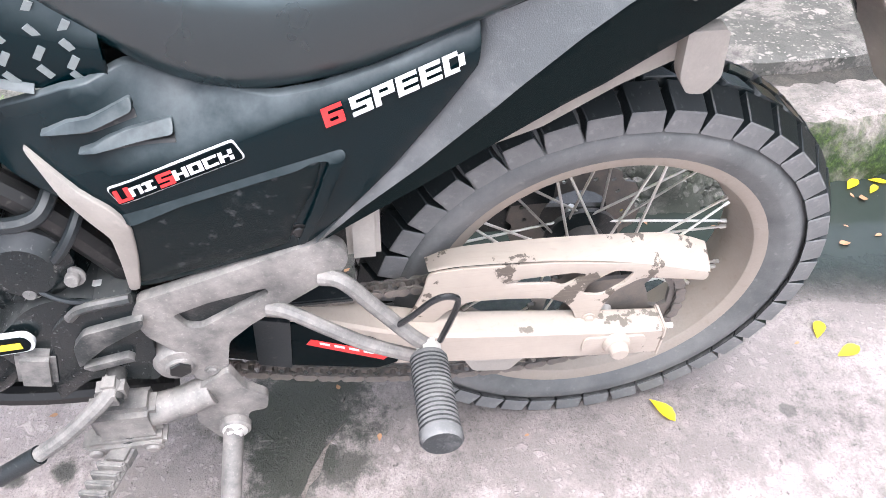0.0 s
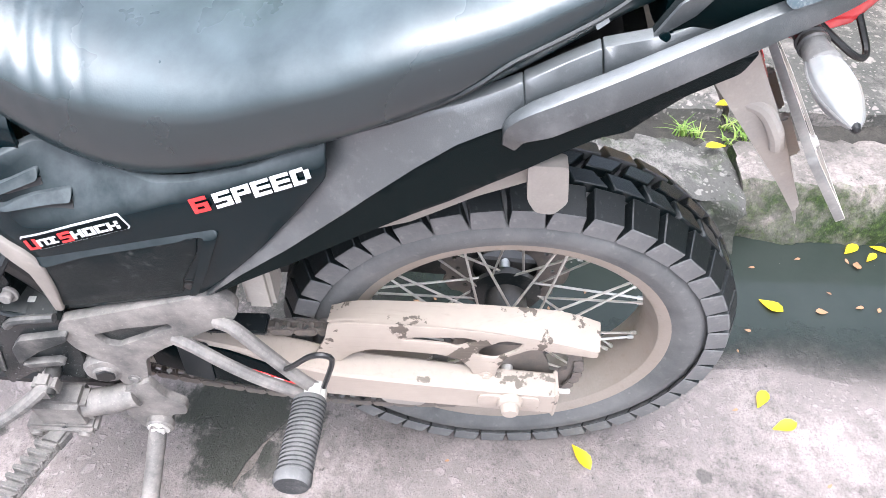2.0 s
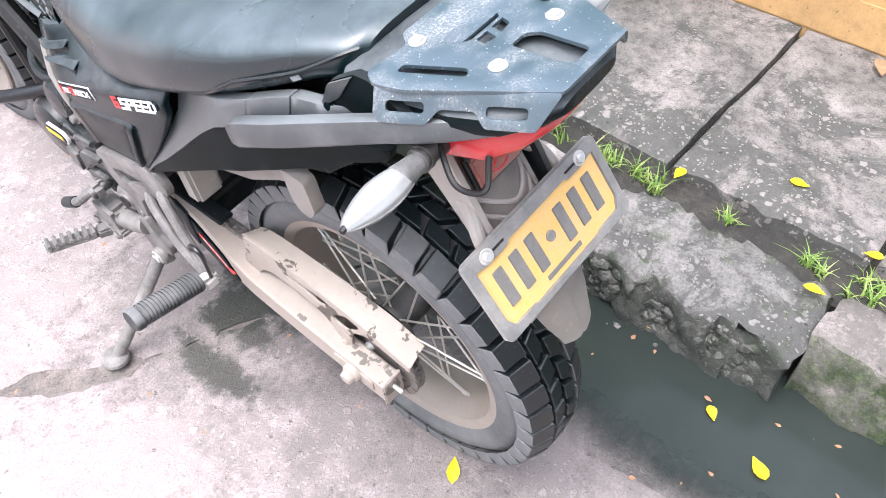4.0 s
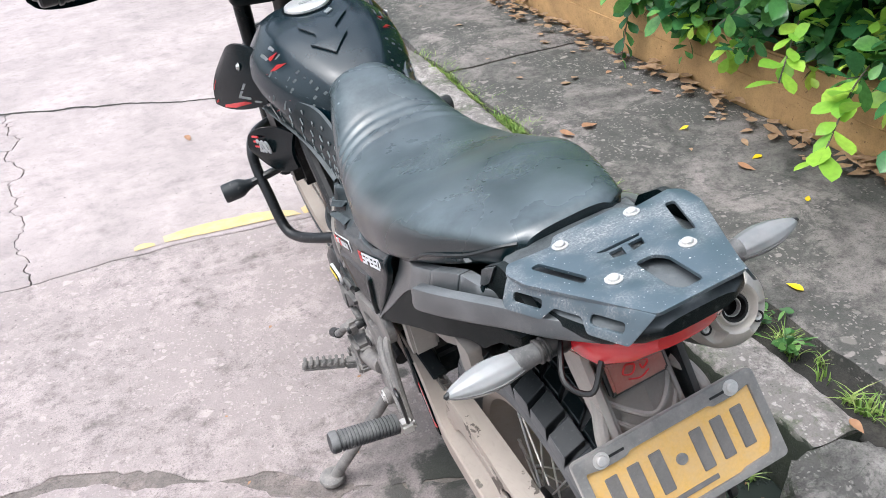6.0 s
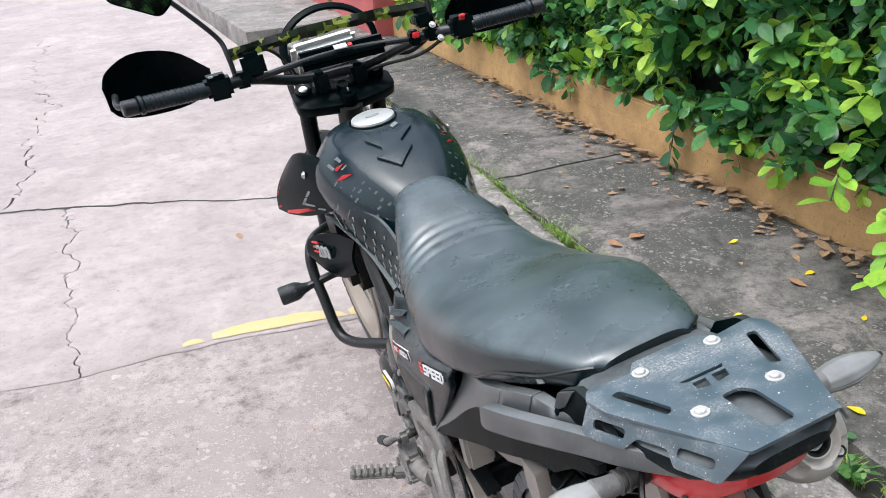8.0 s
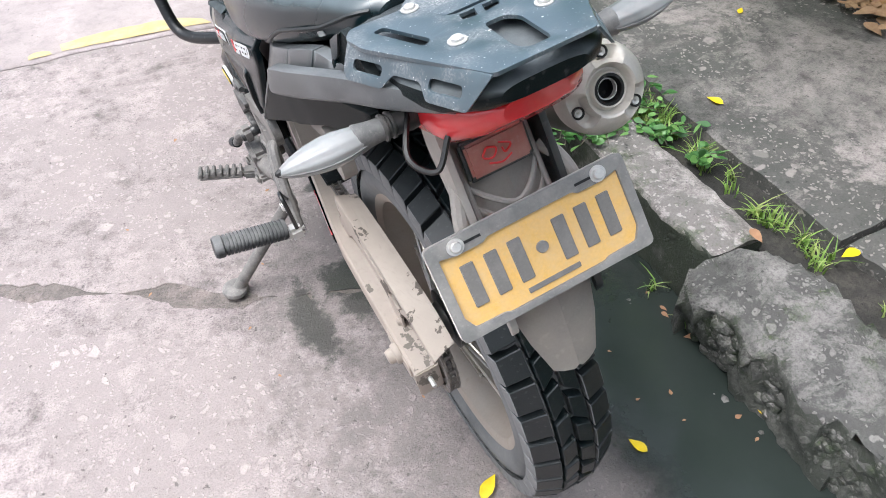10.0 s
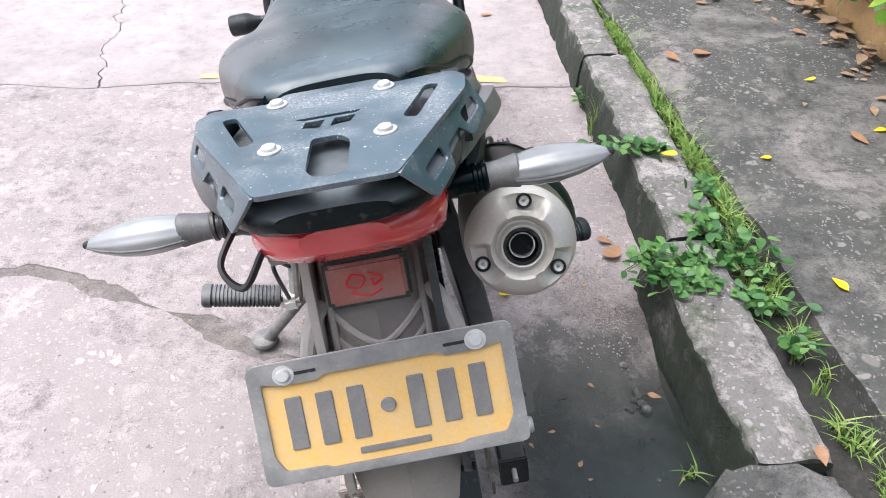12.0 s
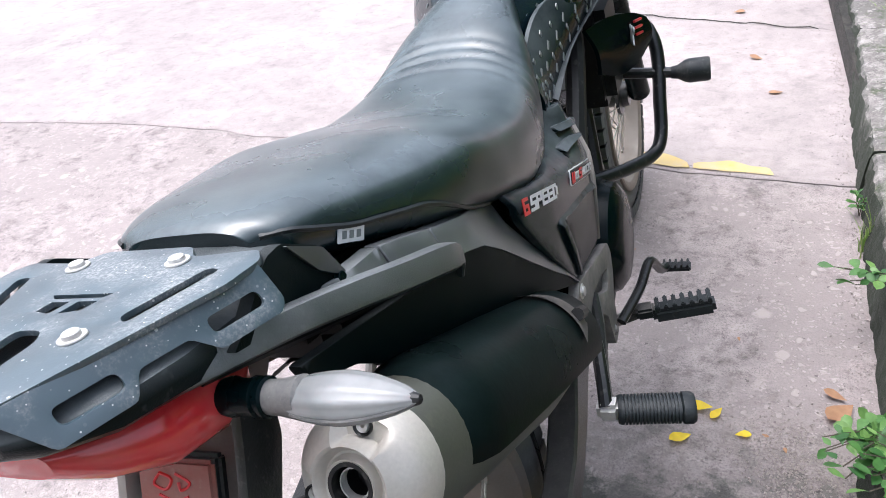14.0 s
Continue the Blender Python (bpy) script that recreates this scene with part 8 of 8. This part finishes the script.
    skin(bm, [[(p, yy(p) - 0.003 + 0.13 * (q - mc[1]), q) for p, q in mo], [(p, yy(p) + 0.014, q) for p, q in mo], [(p, yy(p) + 0.030, q) for p, q in back]])
    mh = part("mirror_housing", bm, black_satin, ms, "black mirror housing", sharp=50)
    inner = [((p - (-s * mc[0])) * 0.93 + (-s * mc[0]), (q - mc[1]) * 0.93 + mc[1]) for p, q in mo]
    bm = bmesh.new()
    bm.faces.new([bm.verts.new((p, yy(p) - 0.006 + 0.13 * (q - mc[1]), q)) for p, q in inner])
    bmesh.ops.solidify(bm, geom=list(bm.faces), thickness=-0.0015)
    part("mirror_glass", bm, mirror_glass, ms, "mirror glass")

# patterned strap tied between the mirror stems
camo, _nt, _b, _co = blank("camouflage_strap")
_v = _nt.nodes.new("ShaderNodeTexVoronoi")
_v.inputs["Scale"].default_value = 55
_v.distance = "CHEBYCHEV"
_nt.links.new(_co, _v.inputs["Vector"])
_nt.links.new(ramp(_nt, _v.outputs["Color"], [(0.35, (0.008, 0.010, 0.008)), (0.5, (0.03, 0.05, 0.015)), (0.62, (0.02, 0.02, 0.015)), (0.66, (0.42, 0.50, 0.08)), (0.86, (0.02, 0.03, 0.015))]), _b.inputs["Base Color"])
_b.inputs["Roughness"].default_value = 0.4
pts = [(-0.232, 1.048, 1.118), (-0.12, 1.062, 1.122), (0.01, 1.066, 1.124), (0.12, 1.060, 1.122), (0.236, 1.048, 1.116)]
bm = bmesh.new()
ln = curve_pts(pts, 40)
skin(bm, [[q + np.array((0, 0.004 * math.sin(i * 0.7), -0.013 + 0.001 * math.sin(i))), q + np.array((0, -0.006 + 0.003 * math.sin(i * 0.5), 0.0)), q + np.array((0, 0.003 * math.sin(i * 0.9), 0.013))] for i, q in enumerate(ln)], closed=False, caps=False)
bmesh.ops.solidify(bm, geom=list(bm.faces), thickness=0.002)
strap = part("strap", bm, camo)
strap.matrix_basis = pose(0.005, 0, 0, 0, LEAN, 0)
tagged(strap, label="green and black patterned strap stretched between the mirrors", category="strap")
part("phone_mount", box_bm((-0.185, 1.035, 1.075), (0.05, 0.03, 0.055), 0.01), black_satin, bike)
part("control_cable", tube_bm([(-0.215, 1.03, 1.05), (-0.16, 1.12, 1.09), (-0.10, 1.16, 1.04), (-0.06, 1.18, 0.92)], 0.004, 8, 30), black_dark, bike)
part("control_cable", tube_bm([(0.215, 1.02, 1.05), (0.17, 1.06, 1.015), (0.11, 1.10, 1.01), (0.06, 1.17, 0.94)], 0.005, 8, 30), black_dark, bike)
part("control_cable", tube_bm([(0.235, 1.0, 1.04), (0.18, 1.03, 1.01), (0.10, 1.06, 1.0), (0.0, 1.14, 0.97)], 0.004, 8, 30), black_dark, bike)
part("fluid_reservoir", box_bm((0.205, 1.03, 1.085), (0.04, 0.04, 0.03), 0.006), black_satin, bike)

# the bars and their fittings stand turned a little on the head, lower on the throttle side
for ob in bike.children:
    if ob.name.split(".")[0] in ("handlebar", "hand_guard", "top_yoke", "control_cable", "phone_mount", "fluid_reservoir", "stem_nut", "ignition_lock"):
        for q in (ob, *ob.children_recursive):
            for vt in q.data.vertices:
                vt.co.z -= 0.048 * vt.co.x
for vt in strap.data.vertices:
    vt.co.z -= 0.03 * vt.co.x + 0.012

# headlamp cowl with its raised dark rim
rim_ = [(0.028 + 0.115 * math.cos(a), 1.235 + 0.03 * math.sin(a), 1.035 + 0.085 * math.sin(a)) for a in np.linspace(radians(-25), radians(205), 15)]
part("cowl_rim", tube_bm(rim_, 0.006, 8, 50, flat=2.0), black_gloss, bike, "glossy black rim of the headlamp cowl")
rings = []
for k, (v, hw, tp, bt) in enumerate(((1.24, 0.085, 1.030, 0.88), (1.28, 0.095, 1.045, 0.87), (1.32, 0.09, 1.035, 0.88), (1.37, 0.075, 1.0, 0.90))):
    rings.append(tail_ring(v, hw, tp, bt, 28, 0.8))
bm = bmesh.new()
skin(bm, rings, caps=False)
bmesh.ops.solidify(bm, geom=list(bm.faces), thickness=0.005)
cw = part("headlamp_cowl", bm, black_gloss, bike, "glossy black headlamp cowl")
part("instrument_panel", box_bm((0.0, 1.19, 1.03), (0.16, 0.03, 0.10), 0.012, m=Matrix.Rotation(radians(35), 4, "X")), cap_silver, cw, "pale instrument panel")
part("headlamp", spin_bm([(0.0001, 0.03), (0.05, 0.02), (0.07, 0.0), (0.07, -0.03)], (0, 1.34, 0.95), (0, 1, -0.1), 30), clear_lens, cw)
# front mudguard
rings = []
for v, w, hw in ((1.02, 0.68, 0.03), (1.16, 0.73, 0.055), (1.30, 0.755, 0.065), (1.45, 0.755, 0.06), (1.60, 0.72, 0.045), (1.68, 0.68, 0.02)):
    rings.append([(hw * x, v, w - 0.03 * abs(x) ** 2.5) for x in np.linspace(-1, 1, 11)])
bm = bmesh.new()
skin(bm, rings, closed=False, caps=False)
bmesh.ops.solidify(bm, geom=list(bm.faces), thickness=0.004)
part("front_mudguard", bm, black_satin, bike, "black high front mudguard")


# ---- hedge ----
def leaf_verts(length, width, fold, curl):
    """A pointed oval leaf, folded along its rib: points and faces."""
    pts, faces = [], []
    prof = ((0.0, 0.03), (0.2, 0.42), (0.45, 0.86), (0.66, 1.0), (0.86, 0.68), (1.0, 0.0))
    for t, w in prof:
        z = curl * length * t * t
        pts.append((0, length * t, z))
        pts.append((-width * w / 2, length * t, z + fold * width * w))
        pts.append((width * w / 2, length * t, z + fold * width * w))
    for i in range(len(prof) - 1):
        a, b = 3 * i, 3 * i + 3
        faces += [(a, b, b + 1, a + 1), (a, a + 2, b + 2, b)]
    return np.array(pts), faces


def leaf_cloud(name, spots, mat, parent=None, label="", seed=1):
    """Many leaves in one mesh. spots: place, outward way, length."""
    rng = np.random.default_rng(seed)
    V, F = [], []
    for place, way, length in spots:
        p, f = leaf_verts(length, length * rng.uniform(0.48, 0.64), rng.uniform(0.04, 0.20), rng.uniform(-0.35, 0.05))
        d = np.array(way, float)
        d = d / np.linalg.norm(d)
        up = rng.normal(0, 0.35, 3) + np.array((0, 0, 1.0))
        x = np.cross(d, up)
        x /= np.linalg.norm(x)
        z = np.cross(x, d)
        q = p[:, :1] * x + p[:, 1:2] * d + p[:, 2:] * z + np.array(place)
        F += [tuple(i + leaf_cloud.count for i in face) for face in f]
        leaf_cloud.count += len(q)
        V.append(q)
    leaf_cloud.count = 0
    me = bpy.data.meshes.new(name)
    me.from_pydata(np.concatenate(V).tolist(), [], F)
    me.materials.append(mat)
    for poly in me.polygons:
        poly.use_smooth = True
    ob = new(name, me)
    if parent is not None:
        ob.parent = parent
    return tagged(ob, label=label, kind="stuff")


leaf_cloud.count = 0
rng = np.random.default_rng(11)


def hedge_front(y, z):
    """How far the hedge's face stands out over the wall."""
    return 1.60 - 0.17 * noise.noise((y * 1.3, z * 1.6, 3.0)) - 0.10 * noise.noise((y * 3.7, z * 3.9, 8.0)) - 0.07 * min(1, max(0, (z - 0.4) / 0.6))


def hedge_top(y):
    """The hedge stands tall beside the street and low further back."""
    t = min(1, max(0, (y + 0.5) / 1.0))
    return 0.8 + 1.5 * t * t * (3 - 2 * t)


hedge = empty("hedge")
tagged(hedge, label="dense green hedge with glossy leaves and pale young shoots", category="hedge")
# a near-black sheet behind the leaves stands for the hedge's inner shade
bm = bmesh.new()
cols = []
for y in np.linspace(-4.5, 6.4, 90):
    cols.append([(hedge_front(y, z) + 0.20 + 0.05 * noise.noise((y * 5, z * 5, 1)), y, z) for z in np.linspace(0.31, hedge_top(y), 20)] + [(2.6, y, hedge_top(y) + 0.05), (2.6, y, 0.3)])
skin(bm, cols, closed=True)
part("inner_growth", bm, stuff("hedge_inner_shade", (0.006, 0.011, 0.005), 0.8, vary=0.5, grain=40, bump=0.8, bump_d=0.02), hedge, "near-black sheet standing for the shade inside the hedge")
old, young = [], []
# sprigs: a short twig with a spread of leaves towards its end, paler where it is young
twigs = bmesh.new()
for k in range(2900):
    near = k < 2350
    y = 0.3 + 5.2 * rng.random() ** 1.15 if near else rng.uniform(-4.3, 6.3)
    z = 0.33 + 1.35 * rng.random() ** 1.1 if near else rng.uniform(0.4, 2.3)
    z = min(z, hedge_top(y) - 0.03)
    # shaded hollows between the clumps
    if noise.noise((y * 2.6, z * 3.0, 21.0)) < -0.16 and rng.random() < 0.72:
        continue
    x = hedge_front(y, z) + rng.uniform(0.0, 0.24)
    z = max(z, 0.40 + 0.12 * noise.noise((y * 1.7, 0, 5)))
    d = np.array((-1.0, rng.normal(0, 0.5), rng.normal(0.35, 0.45)))
    d /= np.linalg.norm(d)
    L = rng.uniform(0.08, 0.19)
    o = np.array((x, y, z))
    sag = -0.25 if rng.random() < 0.3 else 0.05
    n = int(rng.integers(6, 10))
    big = rng.uniform(0.06, 0.128)
    shoot = rng.random() < 0.27
    turn_ = rng.uniform(0, 6.28)
    e1 = np.cross(d, (0.0, 0.0, 1.0))
    e1 /= np.linalg.norm(e1)
    e2 = np.cross(e1, d)
    for i in range(n):
        t = 0.25 + 0.75 * (i + 0.5) / n
        q = o + d * L * t + np.array((0, 0, sag * L * t * t))
        a_ = turn_ + i * 2.4 + rng.normal(0, 0.3)
        side = e1 * math.cos(a_) + e2 * math.sin(a_)
        w = d * (0.15 + 0.55 * t) + side + np.array((0, 0, -0.12))
        (young if shoot and t > 0.35 else old).append((q, w, big * (0.7 + 0.45 * rng.random()) * (1.0 if t < 0.8 else 0.75)))
    if k % 3 == 0:
        tube_bm([o, o + d * L + np.array((0, 0, sag * L))], 0.002, 5, bm=twigs)
for k in range(700):
    o = np.array((rng.uniform(1.5, 2.6), rng.uniform(-4.4, 6.3), rng.normal(0, 0.04)))
    o[2] += hedge_top(o[1])
    for i in range(5):
        w = np.array((rng.normal(0, 1), rng.normal(0, 1), 0.5))
        old.append((o + rng.normal(0, 0.04, 3), w, rng.uniform(0.09, 0.14)))
part("brushwood", twigs, bark_m, hedge, "thin brown twigs", kind="stuff")
leaf_cloud("leaves", old, hedge_leaf, hedge, "dark glossy green leaves", 2)
leaf_cloud("young_leaves", young, young_leaf, hedge, "bright yellow-green young leaves", 3)

# low shoots reaching over the pavement
for k, (place, tip, n, size) in enumerate((((1.55, 0.86, 0.44), (1.06, 0.565, 0.385), 15, 0.088), ((1.58, 1.15, 0.55), (1.32, 0.98, 0.40), 14, 0.08), ((1.56, 0.72, 0.48), (1.22, 0.47, 0.42), 15, 0.095),
                                           ((1.58, 2.05, 0.45), (1.45, 1.95, 0.17), 16, 0.06), ((1.57, 0.4, 0.5), (1.3, 0.30, 0.5), 12, 0.08))):
    sprig = empty("hedge_shoot")
    tagged(sprig, label="bright green leafy shoot hanging from the hedge over the pavement", category="branch", group="hedge shoots")
    a, b = np.array(place), np.array(tip)
    line_ = [a, (a + b) / 2 + np.array((0, 0, 0.05)), b]
    part("stem", tube_bm(line_, 0.0025, 6, 14), bark_m, sprig)
    spots = []
    for i in range(n):
        t = 0.3 + 0.7 * i / (n - 1)
        q = curve_pts(line_, 21)[int(t * 20)]
        d = b - a
        side = rng.normal(0, 1, 3)
        side[2] *= 0.5
        spots.append((q, d * 1.5 + side * 0.6, size * rng.uniform(0.8, 1.3)))
    leaf_cloud("leaves", spots, young_leaf if k in (0, 1, 4) else hedge_leaf, sprig, seed=20 + k)

# ---- trees that close the street behind, seen in the mirrors only ----
woods = empty("far_trees")
tagged(woods, label="dense dark green trees closing the street", category="trees", kind="stuff")
spots = []
for k in range(5200):
    x, y, z = rng.uniform(-9, 5), -7.5 + rng.normal(0, 0.5), rng.uniform(0.2, 5.5)
    spots.append(((x, y + 0.5 * math.sin(x * 1.7) + 0.4 * math.sin(z * 2), z), rng.normal(0, 1, 3) + np.array((0, 1, -0.2)), rng.uniform(0.15, 0.34)))
leaf_cloud("leaves", spots, hedge_leaf, woods, seed=40)
# same dark backing here, as the shade between the trees
bm = bmesh.new()
skin(bm, [[(x, -8.4 + 0.5 * math.sin(x * 1.7), 0), (x, -8.4 + 0.6 * math.sin(x * 2), 3), (x, -8.8 + 0.5 * math.sin(x * 1.3), 5.6 + 0.5 * math.sin(x * 2.2)), (x, -10, 5), (x, -10, 0)] for x in np.linspace(-9.5, 5.5, 30)])
part("inner_growth", bm, bpy.data.materials["hedge_inner_shade"], woods)

# ---- grass and weeds along the kerb joint ----
def grass_strip(name, spots, seed, label):
    r = np.random.default_rng(seed)
    V, F = [], []
    for x, y, z, h, spread in spots:
        for _ in range(int(r.integers(9, 16))):
            a = r.uniform(0, 2 * math.pi)
            d = np.array((math.cos(a), math.sin(a), 0)) * r.uniform(0.2, 1.0) * spread
            w = np.array((-math.sin(a), math.cos(a), 0)) * r.uniform(0.0024, 0.0036)
            o = np.array((x, y, z)) + np.array((r.normal(0, 0.008), r.normal(0, 0.008), 0))
            hh = h * r.uniform(0.6, 1.3)
            b = len(V)
            for t in (0, 0.4, 0.75, 1.0):
                c = o + d * hh * t * t * 1.2 + np.array((0, 0, hh * (t - 0.35 * spread * t * t)))
                k = 1 - 0.9 * t
                V += [c - w * k, c + w * k]
            F += [(b, b + 1, b + 3, b + 2), (b + 2, b + 3, b + 5, b + 4), (b + 4, b + 5, b + 7, b + 6)]
    me = bpy.data.meshes.new(name)
    me.from_pydata([tuple(v) for v in V], [], F)
    me.materials.append(grass_m)
    return tagged(new(name, me), label=label, category="grass", kind="stuff")


spots = []
for k in range(520):
    y = rng.uniform(-1.4, 6.2)
    if k < 450:
        y = rng.choice((rng.uniform(0.95, 1.75), rng.uniform(1.75, 2.6), rng.uniform(-0.1, 0.5), rng.uniform(0.4, 1.0), rng.uniform(-0.62, -0.42)))
    x = (0.72 if y < 0.6 else 0.745 + 0.033 * min(1.8, y - 0.6)) + rng.normal(0, 0.016)
    if y < -0.3 and rng.random() < 0.5 or y < 0.55 and rng.random() < 0.74 or 0.55 <= y < 1.0 and rng.random() < 0.35:
        continue
    spots.append((x + 0.012, y, 0.100, (rng.uniform(0.035, 0.07) if y > 0.55 else rng.uniform(0.03, 0.055)), rng.uniform(0.7, 1.25)) if y > -0.3 else (x, y, 0.100, rng.uniform(0.02, 0.05), 1.2))
grass_strip("grass", spots, 6, "bright green grass tufts in the joint behind the kerb")
spots = [(0.45 + rng.normal(0, 0.03), rng.uniform(-0.02, 0.1), -0.012, 0.05, 1.0) for _ in range(2)] + [(0.60, 1.30 + rng.normal(0, 0.02), 0.0, 0.11, 0.4) for _ in range(3)]
grass_strip("stray_grass", spots, 7, "thin stray grass blades at the kerb foot")


def weed(place, n, spread, height, size, seed, lean=(0, 0, 0)):
    r = np.random.default_rng(seed)
    w = empty("weed")
    tagged(w, label="broad-leaved green weed growing from the kerb joint", category="weed", group="weeds along the kerb")
    spots = []
    stems = bmesh.new()
    o = np.array(place)
    for k in range(n):
        a = r.uniform(0, 2 * math.pi)
        d = np.array((math.cos(a) * spread, math.sin(a) * spread, height * r.uniform(0.5, 1.1))) * r.uniform(0.5, 1.0) + np.array(lean) * r.uniform(0.5, 1.2)
        line_ = [o, o + d * 0.5 + np.array((0, 0, 0.01)), o + d]
        tube_bm(line_, 0.0012, 4, 6, bm=stems)
        for i in range(6):
            t = 0.35 + 0.65 * i / 5
            q = curve_pts(line_, 11)[int(t * 10)]
            side = r.normal(0, 1, 3)
            side[2] = abs(side[2]) * 0.3
            spots.append((q, side + d * 2.0, size * r.uniform(0.6, 1.2)))
    part("stems", stems, bark_m, w, kind="stuff")
    leaf_cloud("leaves", spots, weed_leaf, w, seed=seed + 50)


weed((0.70, 0.52, 0.11), 13, 0.08, 0.07, 0.034, 1, (0.02, 0.0, 0.0))
weed((0.69, 0.62, 0.11), 14, 0.07, 0.06, 0.034, 2, (-0.01, 0.03, 0.0))
weed((0.60, 0.50, 0.12), 34, 0.085, 0.06, 0.031, 3, (-0.06, -0.03, 0.0))
weed((0.575, 0.61, 0.10), 22, 0.055, 0.055, 0.031, 9, (-0.09, -0.10, 0.01))
weed((0.70, 0.40, 0.11), 10, 0.07, 0.05, 0.03, 4, (0.01, -0.02, 0))
weed((0.70, 0.98, 0.13), 12, 0.040, 0.045, 0.036, 5, (-0.16, -0.01, 0.0))
weed((0.71, 0.80, 0.11), 9, 0.05, 0.05, 0.03, 6, (0.0, 0.0, 0))
weed((0.71, 0.28, 0.11), 6, 0.05, 0.05, 0.028, 7, (0.0, 0.0, 0))
weed((0.60, 1.45, 0.0), 3, 0.02, 0.06, 0.03, 8, (-0.01, 0, 0.02))


# ---- fallen leaves ----
def fallen(kind, label, places, mat, lift=0.002):
    """Each leaf lies on the ground, turned and slightly curled."""
    r = np.random.default_rng(len(places) + 3)
    for x, y, z, size in places:
        p, f = leaf_verts(size, size * r.uniform(0.45, 0.62), r.uniform(0.06, 0.22), r.uniform(-0.1, 0.25))
        bm = bmesh.new()
        vs = [bm.verts.new(q - np.array((0, size / 2, 0))) for q in p]
        for face in f:
            try:
                bm.faces.new([vs[i] for i in dict.fromkeys(face)])
            except ValueError:
                pass
        lo = min(v.co.z for v in bm.verts)
        for v in bm.verts:
            v.co.z -= lo
        ob = part(kind, bm, mat, sharp=80)
        ob.matrix_basis = pose(x, y, z + lift, r.uniform(-4, 4), r.uniform(-4, 4), r.uniform(0, 360))
        tagged(ob, label=label, category="leaf", group="fallen leaves")


WZ = -0.012
fallen("yellow_leaf", "bright yellow fallen leaf lying on wet concrete", [(0.289, -0.573, WZ, 0.052), (0.464, -0.794, WZ, 0.044), (0.44, -0.83, WZ, 0.034), (0.47, -0.86, WZ, 0.042), (0.34, -0.452, WZ, 0.036), (0.047, -0.487, 0.0, 0.044),
                       (-0.008, -0.513, 0.0, 0.046), (-0.086, -0.149, 0.001, 0.052), (0.208, 0.613, 0.004, 0.048), (0.24, 0.70, 0.004, 0.05), (0.272, 0.69, 0.004, 0.04), (0.322, 0.643, 0.004, 0.032), (0.45, -0.25, WZ, 0.04), (0.20, -0.20, WZ, 0.04)], yellow_leaf)
fallen("yellow_leaf", "yellow fallen leaf lying on the kerb and pavement", [(0.874, 0.416, 0.143, 0.045), (0.749, -0.12, 0.143, 0.045), (0.679, 0.93, 0.148, 0.045), (0.61, -0.49, 0.146, 0.045), (0.787, -0.547, 0.143, 0.04), (1.194, -0.504, 0.143, 0.045),
                       (0.898, -0.341, 0.143, 0.045), (1.067, -0.603, 0.143, 0.05), (1.23, 0.72, 0.143, 0.035), (1.25, 1.30, 0.143, 0.035), (1.30, 1.0, 0.143, 0.04), (0.93, 0.9, 0.143, 0.03), (1.40, -0.5, 0.143, 0.045), (1.46, -0.66, 0.15, 0.05), (1.5, -0.58, 0.15, 0.05)], yellow_leaf)
fallen("tan_leaf", "dry tan fallen leaf", [(0.62, 0.004, 0.148, 0.04), (0.449, -0.049, WZ, 0.032), (0.415, -0.791, WZ, 0.03), (0.278, -0.673, WZ, 0.026), (0.49, 0.775, 0.004, 0.045), (0.496, 0.728, 0.004, 0.075), (0.457, 0.289, WZ, 0.03), (0.99, 1.50, 0.143, 0.07),
                    (1.223, 0.965, 0.143, 0.06), (0.887, 1.485, 0.143, 0.06), (1.376, 1.623, 0.143, 0.055), (1.41, 2.80, 0.143, 0.06), (1.396, 3.56, 0.143, 0.06), (1.35, 1.9, 0.143, 0.04), (-0.3, 2.6, 0.002, 0.05), (0.3, 3.0, 0.002, 0.05), (0.42, 2.2, 0.002, 0.05), (0.36, 2.5, 0.002, 0.05)], tan_leaf)
# small crumbs of leaf and stem on the wet concrete
fallen("leaf_crumb", "small pale crumb of leaf", [(rng.uniform(0.1, 0.45), rng.uniform(-0.95, 0.35), WZ, rng.uniform(0.008, 0.02)) for _ in range(30)] + [(rng.uniform(-0.6, 0.45), rng.uniform(-0.6, 1.3), 0.001, rng.uniform(0.008, 0.016)) for _ in range(30)], tan_leaf)
piles = []
for k in range(300):
    y = rng.choice((rng.normal(1.85, 0.25), rng.normal(2.7, 0.3), rng.normal(1.05, 0.3), rng.uniform(0.2, 5.5), rng.normal(0.55, 0.2), rng.normal(3.6, 0.5), rng.normal(-0.6, 0.15)))
    x = 1.545 - abs(rng.normal(0, 0.055)) - (0.03 if rng.random() < 0.2 else 0)
    piles.append((x, y, 0.143 + rng.uniform(0, 0.03), rng.uniform(0.032, 0.078)))
fallen("brown_leaf", "curled brown dry leaf in the litter along the wall", piles, brown_leaf)
strewn = [(1.50 - abs(rng.normal(0, 0.22)), rng.uniform(0.9, 4.6), 0.143, rng.uniform(0.022, 0.05)) for _ in range(46)] + [(rng.normal(1.42, 0.09), rng.normal(-0.62, 0.14), 0.145 + rng.uniform(0, 0.02), rng.uniform(0.03, 0.06)) for _ in range(34)]
fallen("brown_leaf", "dry brown leaf strewn on the pavement", [q for q in strewn if q[0] < 1.53], brown_leaf)
fallen("yellow_leaf", "yellowed leaf among the litter on the pavement", [(rng.normal(1.40, 0.09), rng.normal(-0.60, 0.16), 0.150 + rng.uniform(0, 0.02), rng.uniform(0.03, 0.05)) for _ in range(14)], yellow_leaf)
